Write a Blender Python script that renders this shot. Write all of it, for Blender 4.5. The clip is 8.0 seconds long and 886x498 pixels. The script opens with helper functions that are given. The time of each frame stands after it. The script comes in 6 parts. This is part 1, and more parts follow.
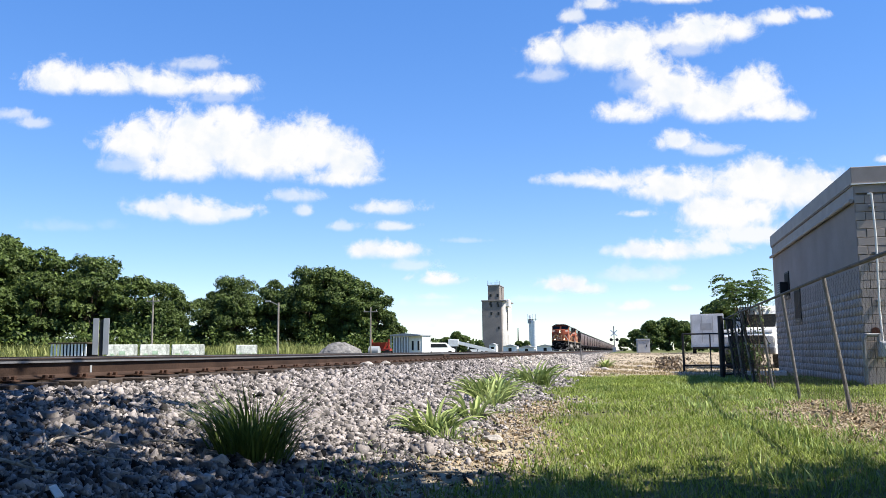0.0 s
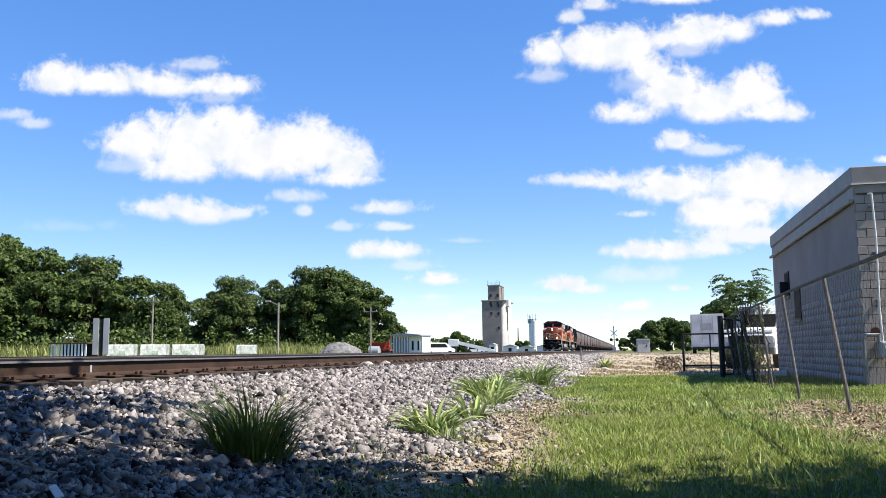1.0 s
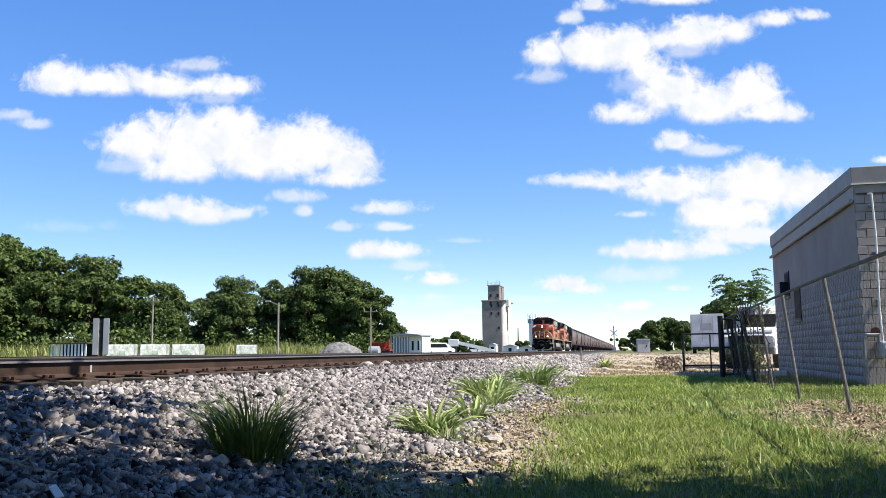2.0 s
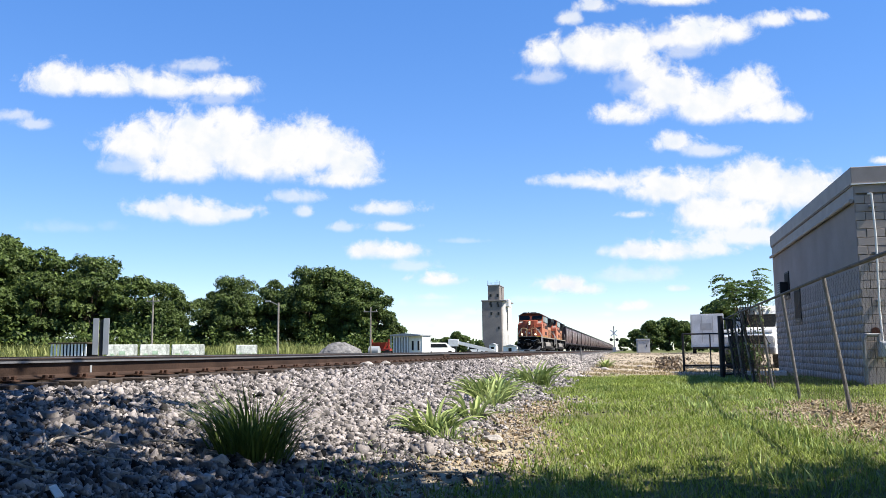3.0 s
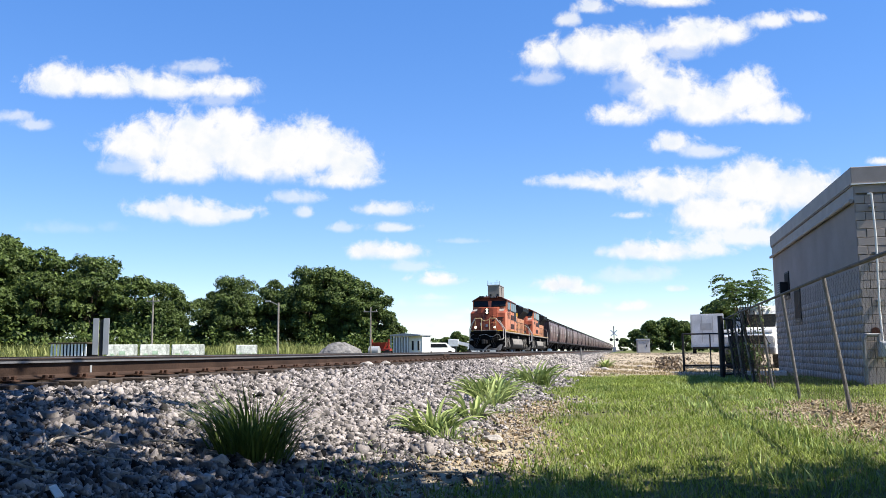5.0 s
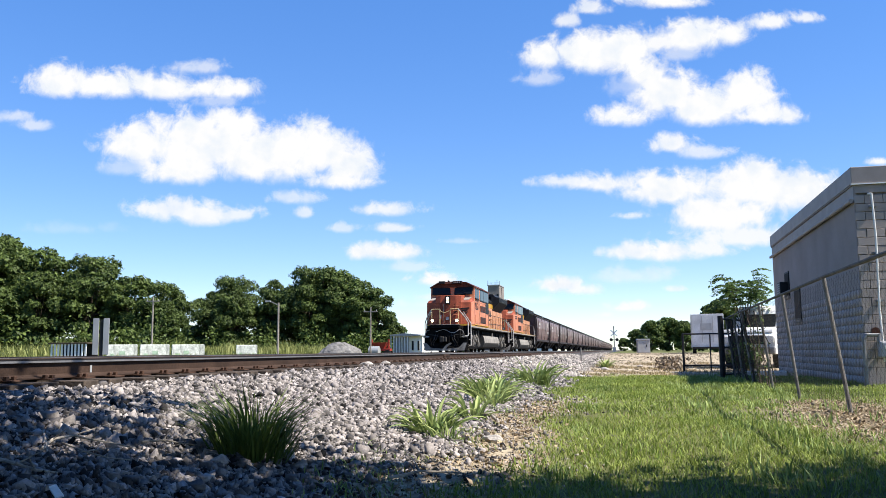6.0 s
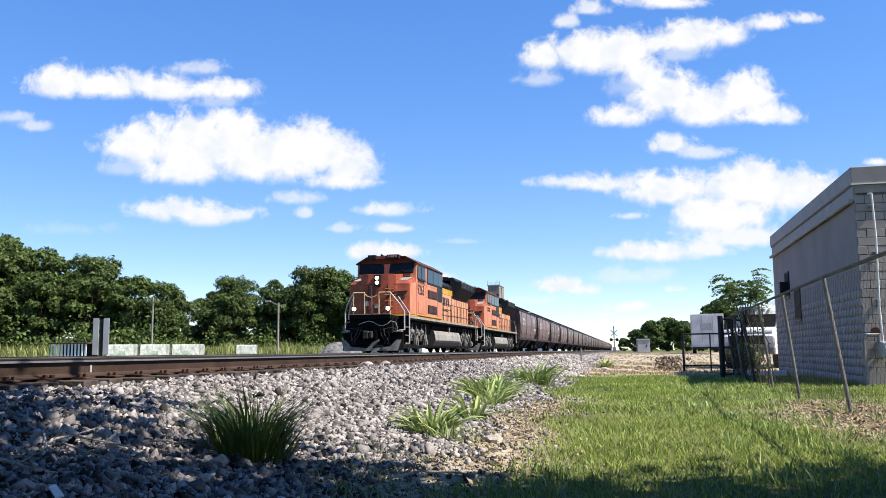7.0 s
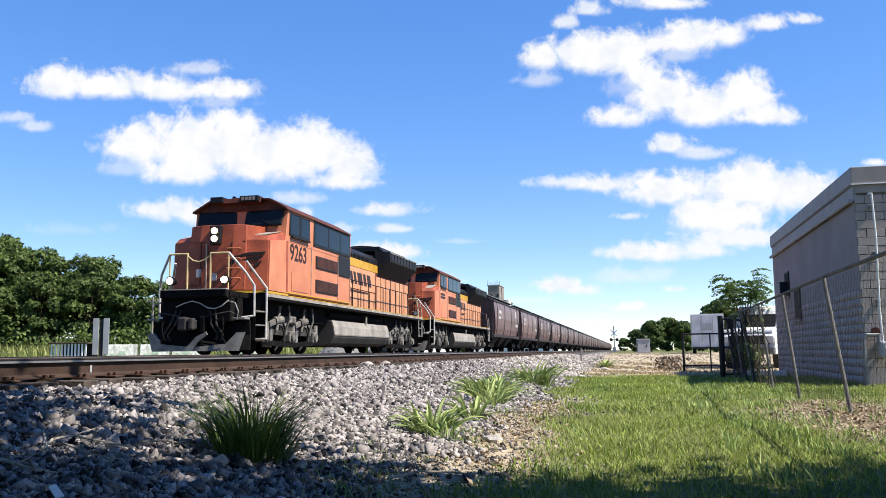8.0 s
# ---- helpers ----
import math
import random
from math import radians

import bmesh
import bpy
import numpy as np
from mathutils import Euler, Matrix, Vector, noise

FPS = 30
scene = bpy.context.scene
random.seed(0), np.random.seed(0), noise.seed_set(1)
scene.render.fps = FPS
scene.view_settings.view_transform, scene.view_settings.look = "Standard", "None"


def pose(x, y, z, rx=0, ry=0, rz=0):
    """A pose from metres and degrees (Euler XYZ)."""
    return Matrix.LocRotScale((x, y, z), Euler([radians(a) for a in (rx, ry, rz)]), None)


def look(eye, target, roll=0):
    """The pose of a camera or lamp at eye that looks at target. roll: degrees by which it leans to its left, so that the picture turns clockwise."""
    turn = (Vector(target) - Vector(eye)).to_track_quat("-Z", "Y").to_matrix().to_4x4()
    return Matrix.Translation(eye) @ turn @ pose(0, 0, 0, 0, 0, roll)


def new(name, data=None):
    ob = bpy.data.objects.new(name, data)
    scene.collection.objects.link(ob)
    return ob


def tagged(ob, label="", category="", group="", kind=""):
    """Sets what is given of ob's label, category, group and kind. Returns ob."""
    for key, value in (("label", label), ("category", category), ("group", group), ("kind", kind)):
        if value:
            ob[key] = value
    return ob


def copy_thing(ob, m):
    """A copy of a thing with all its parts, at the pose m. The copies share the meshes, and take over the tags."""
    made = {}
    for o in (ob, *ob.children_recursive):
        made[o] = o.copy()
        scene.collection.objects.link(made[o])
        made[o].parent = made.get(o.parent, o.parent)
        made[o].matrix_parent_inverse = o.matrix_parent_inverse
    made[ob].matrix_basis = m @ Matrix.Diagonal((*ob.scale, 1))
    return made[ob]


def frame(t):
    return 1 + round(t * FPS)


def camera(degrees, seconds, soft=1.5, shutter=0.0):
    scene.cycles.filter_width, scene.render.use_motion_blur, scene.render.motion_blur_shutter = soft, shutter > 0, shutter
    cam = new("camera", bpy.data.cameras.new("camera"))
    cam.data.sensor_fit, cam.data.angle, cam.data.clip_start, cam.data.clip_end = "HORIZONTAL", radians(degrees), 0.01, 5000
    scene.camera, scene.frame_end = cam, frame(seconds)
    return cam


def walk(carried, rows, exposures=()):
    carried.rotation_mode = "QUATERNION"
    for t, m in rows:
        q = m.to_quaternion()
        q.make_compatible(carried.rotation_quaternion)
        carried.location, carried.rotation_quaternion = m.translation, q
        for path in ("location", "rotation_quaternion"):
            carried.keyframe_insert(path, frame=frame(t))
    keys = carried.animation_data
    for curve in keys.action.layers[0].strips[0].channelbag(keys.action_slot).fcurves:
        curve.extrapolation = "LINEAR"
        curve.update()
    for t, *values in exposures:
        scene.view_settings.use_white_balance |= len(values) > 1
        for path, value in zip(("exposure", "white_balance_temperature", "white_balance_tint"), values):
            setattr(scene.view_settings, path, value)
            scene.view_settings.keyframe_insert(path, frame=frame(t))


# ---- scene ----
# World: y runs along the railway into the distance, x to the right of it, z = 0 is the mown grass.
EYE = Vector((0.0, 0.0, 0.85))
AHEAD = Vector((-0.20702, 0.97088, 0.12060))
cam = camera(55.19, 8.0, soft=0.75)
CAM = look(EYE, EYE + AHEAD, -0.573)
walk(cam, [(0.0, CAM), (8.0, CAM)], exposures=[(0.0, 1.1), (8.0, 1.1)])

# ---- light ----
SUN = Vector((1.0, -0.11, 1.33)).normalized()
world = bpy.data.worlds.new("sky")
scene.world = world
world.use_nodes = True
wn = world.node_tree
sky = wn.nodes.new("ShaderNodeTexSky")
sky.sky_type = "NISHITA"
sky.sun_disc = False
sky.sun_elevation = math.asin(SUN.z)
sky.sun_rotation = math.atan2(SUN.x, SUN.y)
sky.altitude, sky.air_density, sky.dust_density, sky.ozone_density = 1200, 0.95, 0.0, 4.0
tint = wn.nodes.new("ShaderNodeHueSaturation")
tint.inputs["Hue"].default_value, tint.inputs["Saturation"].default_value, tint.inputs["Value"].default_value = 0.516, 1.65, 1.83
haze = wn.nodes.new("ShaderNodeGamma")
haze.inputs["Gamma"].default_value = 0.58
wn.links.new(sky.outputs[0], haze.inputs["Color"])
wn.links.new(haze.outputs[0], tint.inputs["Color"])
wn.links.new(tint.outputs[0], wn.nodes["Background"].inputs[0])
wn.nodes["Background"].inputs[1].default_value = 0.106
sun = new("sun", bpy.data.lights.new("sun", "SUN"))
sun.data.energy, sun.data.angle, sun.data.color = 5.0, radians(0.55), (1.0, 0.94, 0.84)
sun.matrix_basis = look((30, -20, 60), Vector((30, -20, 60)) - SUN)


# ---- materials ----
def mat(name, color, rough=0.7, metal=0.0, scale=4.0, vary=0.25, bump=0.15, grain=60.0, stain=None, island=0.0, piece=0.0, spec=0.22):
    """A surface with stains at one scale, grain at another, and fine relief."""
    m = bpy.data.materials.new(name)
    m.use_nodes = True
    nt = m.node_tree
    b = nt.nodes["Principled BSDF"]
    b.inputs["Roughness"].default_value = rough
    b.inputs["Metallic"].default_value = metal
    b.inputs["Specular IOR Level"].default_value = spec
    co = nt.nodes.new("ShaderNodeTexCoord")
    n1, n2 = nt.nodes.new("ShaderNodeTexNoise"), nt.nodes.new("ShaderNodeTexNoise")
    for n, s, d in ((n1, scale, 5), (n2, grain, 3)):
        n.inputs["Scale"].default_value, n.inputs["Detail"].default_value = s, d
        nt.links.new(co.outputs["Object"], n.inputs["Vector"])
    ramp = nt.nodes.new("ShaderNodeMapRange")
    ramp.inputs[1].default_value, ramp.inputs[2].default_value = 0.3, 0.7
    nt.links.new(n1.outputs[0], ramp.inputs[0])
    mix = nt.nodes.new("ShaderNodeMix")
    mix.data_type = "RGBA"
    dark = stain or tuple(c * (1 - vary) for c in color)
    lite = tuple(min(1, c * (1 + vary * 0.6)) for c in color)
    mix.inputs["A"].default_value, mix.inputs["B"].default_value = (*dark, 1), (*lite, 1)
    nt.links.new(ramp.outputs[0], mix.inputs["Factor"])
    hsv = nt.nodes.new("ShaderNodeHueSaturation")
    nt.links.new(mix.outputs["Result"], hsv.inputs["Color"])
    g = nt.nodes.new("ShaderNodeMapRange")
    g.inputs[1].default_value, g.inputs[2].default_value = 0.25, 0.75
    g.inputs[3].default_value, g.inputs[4].default_value = 1 - vary * 0.6, 1 + vary * 0.6
    nt.links.new(n2.outputs[0], g.inputs[0])
    value = g.outputs[0]
    for amount, kind, out in ((island, "ShaderNodeNewGeometry", "Random Per Island"), (piece, "ShaderNodeObjectInfo", "Random")):
        if amount:
            src, r, mul = nt.nodes.new(kind), nt.nodes.new("ShaderNodeMapRange"), nt.nodes.new("ShaderNodeMath")
            r.inputs[3].default_value, r.inputs[4].default_value = 1 - amount, 1 + amount
            nt.links.new(src.outputs[out], r.inputs[0])
            mul.operation = "MULTIPLY"
            nt.links.new(value, mul.inputs[0]), nt.links.new(r.outputs[0], mul.inputs[1])
            value = mul.outputs[0]
    nt.links.new(value, hsv.inputs["Value"])
    nt.links.new(hsv.outputs[0], b.inputs["Base Color"])
    if bump:
        bp = nt.nodes.new("ShaderNodeBump")
        bp.inputs["Strength"].default_value, bp.inputs["Distance"].default_value = bump, 0.02
        nt.links.new(n2.outputs[0], bp.inputs["Height"])
        nt.links.new(bp.outputs[0], b.inputs["Normal"])
    return m


def leaf_mat(name, dark, lite, through_light=0.35, kind="ShaderNodeNewGeometry", pick="Random Per Island"):
    m = bpy.data.materials.new(name)
    m.use_nodes = True
    nt = m.node_tree
    b, out = nt.nodes["Principled BSDF"], nt.nodes["Material Output"]
    b.inputs["Roughness"].default_value = 0.55
    b.inputs["Specular IOR Level"].default_value = 0.2
    geo, co, n = nt.nodes.new(kind), nt.nodes.new("ShaderNodeTexCoord"), nt.nodes.new("ShaderNodeTexNoise")
    n.inputs["Scale"].default_value = 0.45
    nt.links.new(co.outputs["Object"], n.inputs["Vector"])
    add = nt.nodes.new("ShaderNodeMath")
    add.operation = "MULTIPLY_ADD"
    add.inputs[1].default_value = 0.6
    nt.links.new(geo.outputs[pick], add.inputs[0])
    sub = nt.nodes.new("ShaderNodeMath")
    sub.operation, sub.inputs[1].default_value = "SUBTRACT", 0.3
    nt.links.new(n.outputs[0], sub.inputs[0]), nt.links.new(sub.outputs[0], add.inputs[2])
    mix = nt.nodes.new("ShaderNodeMix")
    mix.data_type = "RGBA"
    mix.inputs["A"].default_value, mix.inputs["B"].default_value = (*dark, 1), (*lite, 1)
    nt.links.new(add.outputs[0], mix.inputs["Factor"])
    nt.links.new(mix.outputs["Result"], b.inputs["Base Color"])
    tr, ms = nt.nodes.new("ShaderNodeBsdfTranslucent"), nt.nodes.new("ShaderNodeMixShader")
    nt.links.new(mix.outputs["Result"], tr.inputs[0])
    ms.inputs[0].default_value = through_light
    nt.links.new(b.outputs[0], ms.inputs[1]), nt.links.new(tr.outputs[0], ms.inputs[2])
    nt.links.new(ms.outputs[0], out.inputs[0])
    return m


def glass_mat(name, color, rough=0.05, spec=0.8):
    m = bpy.data.materials.new(name)
    m.use_nodes = True
    b = m.node_tree.nodes["Principled BSDF"]
    b.inputs["Base Color"].default_value = (*color, 1)
    b.inputs["Roughness"].default_value = rough
    b.inputs["Specular IOR Level"].default_value = spec
    return m


def glow_mat(name, color, strength):
    m = bpy.data.materials.new(name)
    m.use_nodes = True
    b = m.node_tree.nodes["Principled BSDF"]
    b.inputs["Base Color"].default_value = (*color, 1)
    b.inputs["Emission Color"].default_value = (*color, 1)
    b.inputs["Emission Strength"].default_value = strength
    return m


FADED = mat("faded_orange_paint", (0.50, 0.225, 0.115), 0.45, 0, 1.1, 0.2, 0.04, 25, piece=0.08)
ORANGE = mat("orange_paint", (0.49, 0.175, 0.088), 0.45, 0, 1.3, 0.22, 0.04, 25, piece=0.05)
# Body orange darkened: the sunless front has its shade in the colour.
NOSEM = mat("shaded_orange_paint", (0.29, 0.068, 0.033), 0.5, 0, 1.6, 0.35, 0.05, 25)
BLACKP = mat("black_paint", (0.012, 0.012, 0.014), 0.5, 0, 2, 0.4, 0.08, 30, spec=0.14)
GRIME = mat("black_grime", (0.008, 0.0075, 0.0072), 0.85, 0, 3, 0.5, 0.3, 30, spec=0.06)
TRUCKM = mat("dusty_cast_steel", (0.04, 0.037, 0.034), 0.85, 0, 3, 0.55, 0.3, 40, piece=0.15)
# Pale tone that stands for highlights on the truck castings.
PALECAST = mat("pale_highlight_casting", (0.125, 0.115, 0.103), 0.85, 0, 4, 0.5, 0.3, 40, piece=0.3)
YELLOW = mat("yellow_paint", (0.432, 0.238, 0.0288), 0.5, 0, 2, 0.2, 0.03)
PALERAIL = mat("worn_pale_rail", (0.5, 0.47, 0.43), 0.5, 0.2, 4, 0.3, 0.05)
RAILYEL = mat("handrail_cream", (0.518, 0.374, 0.18), 0.5, 0, 3, 0.2, 0.03)
# Serves bare worn steel and also parts coloured as highlights.
PLOWM = mat("worn_and_lit_steel", (0.21, 0.195, 0.175), 0.6, 0.3, 2.5, 0.6, 0.2, 30)
TANKLOW = mat("dark_tank", (0.05, 0.047, 0.043), 0.65, 0, 1.5, 0.4, 0.1, 20)
TANKTOP = mat("pale_tank", (0.235, 0.215, 0.19), 0.7, 0, 1.5, 0.35, 0.1, 20)
SILLM = mat("dusty_sill", (0.27, 0.24, 0.21), 0.75, 0, 2, 0.4, 0.1, 20)
WGLASS = glass_mat("cab_glass", (0.008, 0.012, 0.015), 0.08, 0.16)
LAMP = glow_mat("lit_headlight", (1.0, 0.86, 0.58), 2.4)
UNLIT = glass_mat("unlit_lens", (0.3, 0.3, 0.3), 0.15)
SOOT = mat("sooty_red_roof", (0.0792, 0.0252, 0.0158), 0.7, 0, 2, 0.45, 0.08, 20)
RAILSIDE = mat("dark_rail_head", (0.022, 0.02, 0.02), 0.45, 0.5, 3, 0.4, 0.15, 60)
HOPPER = mat("brown_hopper_paint", (0.14, 0.085, 0.0828), 0.38, 0, 0.8, 0.35, 0.05, 15, piece=0.22)
HOPEND = mat("dark_hopper_ends", (0.0324, 0.0252, 0.0252), 0.7, 0, 1.5, 0.4, 0.1, 15)
MARKING = mat("pale_lettering", (0.396, 0.374, 0.36), 0.6, 0, 3, 0.2, 0)
DARKMARK = mat("dark_lettering", (0.03, 0.012, 0.01), 0.5, 0, 3, 0.2, 0)
RUSTRAIL = mat("rusted_rail", (0.047, 0.028, 0.02), 0.85, 0.1, 2, 0.4, 0.2, 50)
RAILTOP = mat("polished_lit_rail_head", (0.27, 0.265, 0.27), 0.45, 0.6, 5, 0.25, 0.05, 80)
TIEM = mat("weathered_tie", (0.0612, 0.0468, 0.0374), 0.9, 0, 5, 0.45, 0.5, 35, piece=0.3)
PLATEM = mat("rusty_tie_plate", (0.0792, 0.0432, 0.0288), 0.85, 0.2, 9, 0.4, 0.2, 60)
STONE = mat("ballast_stone", (0.194, 0.174, 0.166), 0.85, 0, 9, 0.35, 0.25, 60, island=1.0)
# Paler tone of the same stone, for the far ballast.
PALESTONE = mat("pale_ballast", (0.285, 0.257, 0.23), 0.9, 0, 9, 0.3, 0.25, 60, island=0.75)
PALEROCK = mat("pale_rock", (0.331, 0.302, 0.274), 0.9, 0, 7, 0.35, 0.5, 40)
CLOD = mat("dirt_clods", (0.259, 0.216, 0.151), 0.95, 0, 7, 0.35, 0.5, 40, island=0.5)
GRASSM = leaf_mat("grass_blades", (0.06, 0.10, 0.014), (0.34, 0.40, 0.085), 0.3)
GRASSG = leaf_mat("lush_grass", (0.0648, 0.108, 0.0115), (0.23, 0.317, 0.054), 0.35)
DRYM = leaf_mat("dry_straw", (0.173, 0.122, 0.0576), (0.36, 0.288, 0.158), 0.2)
WEEDM = leaf_mat("pale_weed_leaves", (0.045, 0.1, 0.015), (0.42, 0.50, 0.17), 0.28)
STRAPM = leaf_mat("broad_weed_leaves", (0.06, 0.12, 0.025), (0.48, 0.54, 0.20), 0.25, "ShaderNodeObjectInfo", "Random")
TUFTM = leaf_mat("dark_tuft_leaves", (0.0288, 0.0576, 0.0108), (0.144, 0.194, 0.0432), 0.3)
LEAF1 = leaf_mat("oak_leaves", (0.009, 0.023, 0.006), (0.125, 0.172, 0.042), 0.2)
LEAF2 = leaf_mat("elm_leaves", (0.011, 0.027, 0.007), (0.15, 0.205, 0.05), 0.22)
LEAF3 = leaf_mat("thin_leaves", (0.035, 0.075, 0.02), (0.16, 0.23, 0.07), 0.35)
BARK = mat("bark", (0.072, 0.054, 0.0396), 0.95, 0, 3, 0.4, 0.6, 30)
BLOCK = mat("painted_block", (0.36, 0.308, 0.28), 0.9, 0, 1.2, 0.16, 0.25, 45, piece=0.06)
STUCCO = mat("painted_side_wall", (0.285, 0.246, 0.23), 0.92, 0, 0.8, 0.14, 0.2, 30)
MORTAR = mat("mortar", (0.24, 0.21, 0.19), 0.95, 0, 3, 0.2, 0.2)
COPING = mat("coping_metal", (0.28, 0.245, 0.225), 0.55, 0.1, 2, 0.15, 0.03)
WHITEM = mat("white_paint", (0.78, 0.78, 0.77), 0.55, 0, 1.2, 0.12, 0.04)
CONC = mat("concrete", (0.223, 0.198, 0.18), 0.9, 0, 0.25, 0.2, 0.15, 4)
# Lighter copy of the concrete for the elevator's sunlit side.
SILOLIT = mat("sunlit_concrete", (0.5, 0.485, 0.46), 0.9, 0, 0.25, 0.15, 0.1, 4)
CONCLITE = mat("pale_concrete", (0.7, 0.69, 0.66), 0.9, 0, 0.3, 0.15, 0.1, 4)
GALV = mat("galvanised_steel", (0.238, 0.238, 0.238), 0.5, 0.6, 8, 0.3, 0.08)
OLDWIRE = mat("dark_rusted_wire", (0.045, 0.04, 0.036), 0.8, 0.2, 6, 0.4, 0.1, spec=0.1)
RAILIRON = mat("dark_rusted_rail", (0.0936, 0.0828, 0.0756), 0.7, 0.3, 6, 0.4, 0.2)
OLDPOST = mat("weathered_post", (0.19, 0.175, 0.16), 0.75, 0.2, 6, 0.4, 0.15)
DULLWHITE = mat("dull_white_sheet", (0.5, 0.52, 0.54), 0.55, 0, 1.0, 0.25, 0.06, 12)
BLACKIRON = mat("black_iron", (0.02, 0.02, 0.022), 0.5, 0.3, 5, 0.3, 0.1)
GREYBOX = mat("grey_steel_box", (0.346, 0.353, 0.36), 0.5, 0.2, 2, 0.15, 0.04)
REDM = mat("red_paint", (0.324, 0.0432, 0.0324), 0.6, 0, 2, 0.3, 0.05)
WOODPOLE = mat("grey_wood_pole", (0.259, 0.23, 0.202), 0.9, 0, 2, 0.3, 0.3, 20)
LITTERM = mat("dead_leaves", (0.266, 0.202, 0.13), 0.9, 0, 7, 0.3, 0.1, island=0.5)
DEADWOOD = mat("dead_branch", (0.288, 0.252, 0.209), 0.9, 0, 9, 0.35, 0.3, 50)
RUBBER = mat("tyre_rubber", (0.02, 0.02, 0.02), 0.85, 0, 6, 0.3, 0.1)
DARKWIN = glass_mat("dark_window", (0.012, 0.014, 0.017), 0.15, 0.25)
DARKBOARD = mat("dark_painted_pane", (0.02, 0.02, 0.022), 0.7, 0, 3, 0.4, 0.1, 20, spec=0.1)
GRAVELPILE = mat("gravel_heap", (0.166, 0.158, 0.151), 0.95, 0, 3, 0.4, 0.6, 12)


# ---- building helpers ----
def part(name, bm, material, parent=None, label="", smooth=False):
    me = bpy.data.meshes.new(name)
    bmesh.ops.recalc_face_normals(bm, faces=bm.faces)
    bm.to_mesh(me)
    bm.free()
    me.materials.append(material)
    if smooth:
        me.polygons.foreach_set("use_smooth", [True] * len(me.polygons))
    ob = new(name, me)
    ob.parent = parent
    if label:
        tagged(ob, label)
    return ob


def soup(name, verts, tris, material, parent=None):
    """A mesh of many loose triangles from arrays."""
    me = bpy.data.meshes.new(name)
    n, k = len(verts), len(tris)
    me.vertices.add(n)
    me.vertices.foreach_set("co", np.asarray(verts, np.float32).ravel())
    me.loops.add(k * 3)
    me.loops.foreach_set("vertex_index", np.asarray(tris, np.int32).ravel())
    me.polygons.add(k)
    me.polygons.foreach_set("loop_start", np.arange(0, k * 3, 3, dtype=np.int32))
    me.update(calc_edges=True)
    me.materials.append(material)
    ob = new(name, me)
    ob.parent = parent
    return ob


def box(bm, x0, x1, y0, y1, z0, z1, bevel=0.0):
    vs = bmesh.ops.create_cube(bm, size=1)["verts"]
    for v in vs:
        v.co = Vector(((x0 + x1) / 2 + v.co.x * (x1 - x0), (y0 + y1) / 2 + v.co.y * (y1 - y0), (z0 + z1) / 2 + v.co.z * (z1 - z0)))
    if bevel:
        es = {e for v in vs for e in v.link_edges}
        bmesh.ops.bevel(bm, geom=list(es), offset=bevel, segments=2, affect="EDGES", profile=0.5)
    return bm


def boxed(x0, x1, y0, y1, z0, z1, bevel=0.0):
    return box(bmesh.new(), x0, x1, y0, y1, z0, z1, bevel)


def rod(bm, a, b, r, r2=None, n=8):
    a, b = Vector(a), Vector(b)
    d = b - a
    vs = bmesh.ops.create_cone(bm, cap_ends=True, segments=n, radius1=r, radius2=r if r2 is None else r2, depth=d.length)["verts"]
    m = Matrix.Translation((a + b) / 2) @ d.to_track_quat("Z", "Y").to_matrix().to_4x4()
    bmesh.ops.transform(bm, matrix=m, verts=vs)
    return bm


def pipe(points, r, n=8):
    bm = bmesh.new()
    for a, b in zip(points, points[1:]):
        rod(bm, a, b, r, n=n)
        bmesh.ops.create_icosphere(bm, subdivisions=1, radius=r * 1.02, matrix=Matrix.Translation(b))
    return bm


def extrude(profile, axis, a, b, bevel=0.0):
    """A solid with the given outline, drawn out along an axis from a to b."""
    bm = bmesh.new()
    put = {"x": lambda p, q, s: (s, p, q), "y": lambda p, q, s: (p, s, q), "z": lambda p, q, s: (p, q, s)}[axis]
    lo = [bm.verts.new(put(p, q, a)) for p, q in profile]
    hi = [bm.verts.new(put(p, q, b)) for p, q in profile]
    bm.faces.new(lo), bm.faces.new(hi[::-1])
    for i in range(len(lo)):
        j = (i + 1) % len(lo)
        bm.faces.new((lo[i], hi[i], hi[j], lo[j]))
    if bevel:
        bmesh.ops.bevel(bm, geom=list(bm.edges), offset=bevel, segments=2, affect="EDGES", profile=0.5)
    return bm


def loft(rings):
    """A closed skin through rings of equally many points, ends capped."""
    bm = bmesh.new()
    rows = [[bm.verts.new(p) for p in ring] for ring in rings]
    n = len(rows[0])
    for r, s in zip(rows, rows[1:]):
        for i in range(n):
            bm.faces.new((r[i], r[(i + 1) % n], s[(i + 1) % n], s[i]))
    bm.faces.new(rows[0][::-1]), bm.faces.new(rows[-1])
    return bm


def wheel_shape(r, w, n=28):
    """A railway wheel with its flange, axle along x, centred."""
    bm = bmesh.new()
    for x0, x1, ra in ((-w / 2, w / 2, r), (-w / 2 - 0.03, -w / 2, r + 0.025)):
        rod(bm, (x0, 0, 0), (x1, 0, 0), ra, n=n)
    rod(bm, (w / 2, 0, 0), (w / 2 + 0.05, 0, 0), r * 0.82, r * 0.78, n=n)
    rod(bm, (w / 2, 0, 0), (w / 2 + 0.09, 0, 0), r * 0.25, n=12)
    for k in range(4):
        a = k * math.pi / 2
        rod(bm, (w / 2 + 0.045, r * 0.5 * math.cos(a), r * 0.5 * math.sin(a)), (w / 2 + 0.065, r * 0.5 * math.cos(a), r * 0.5 * math.sin(a)), r * 0.1, n=8)
    return bm


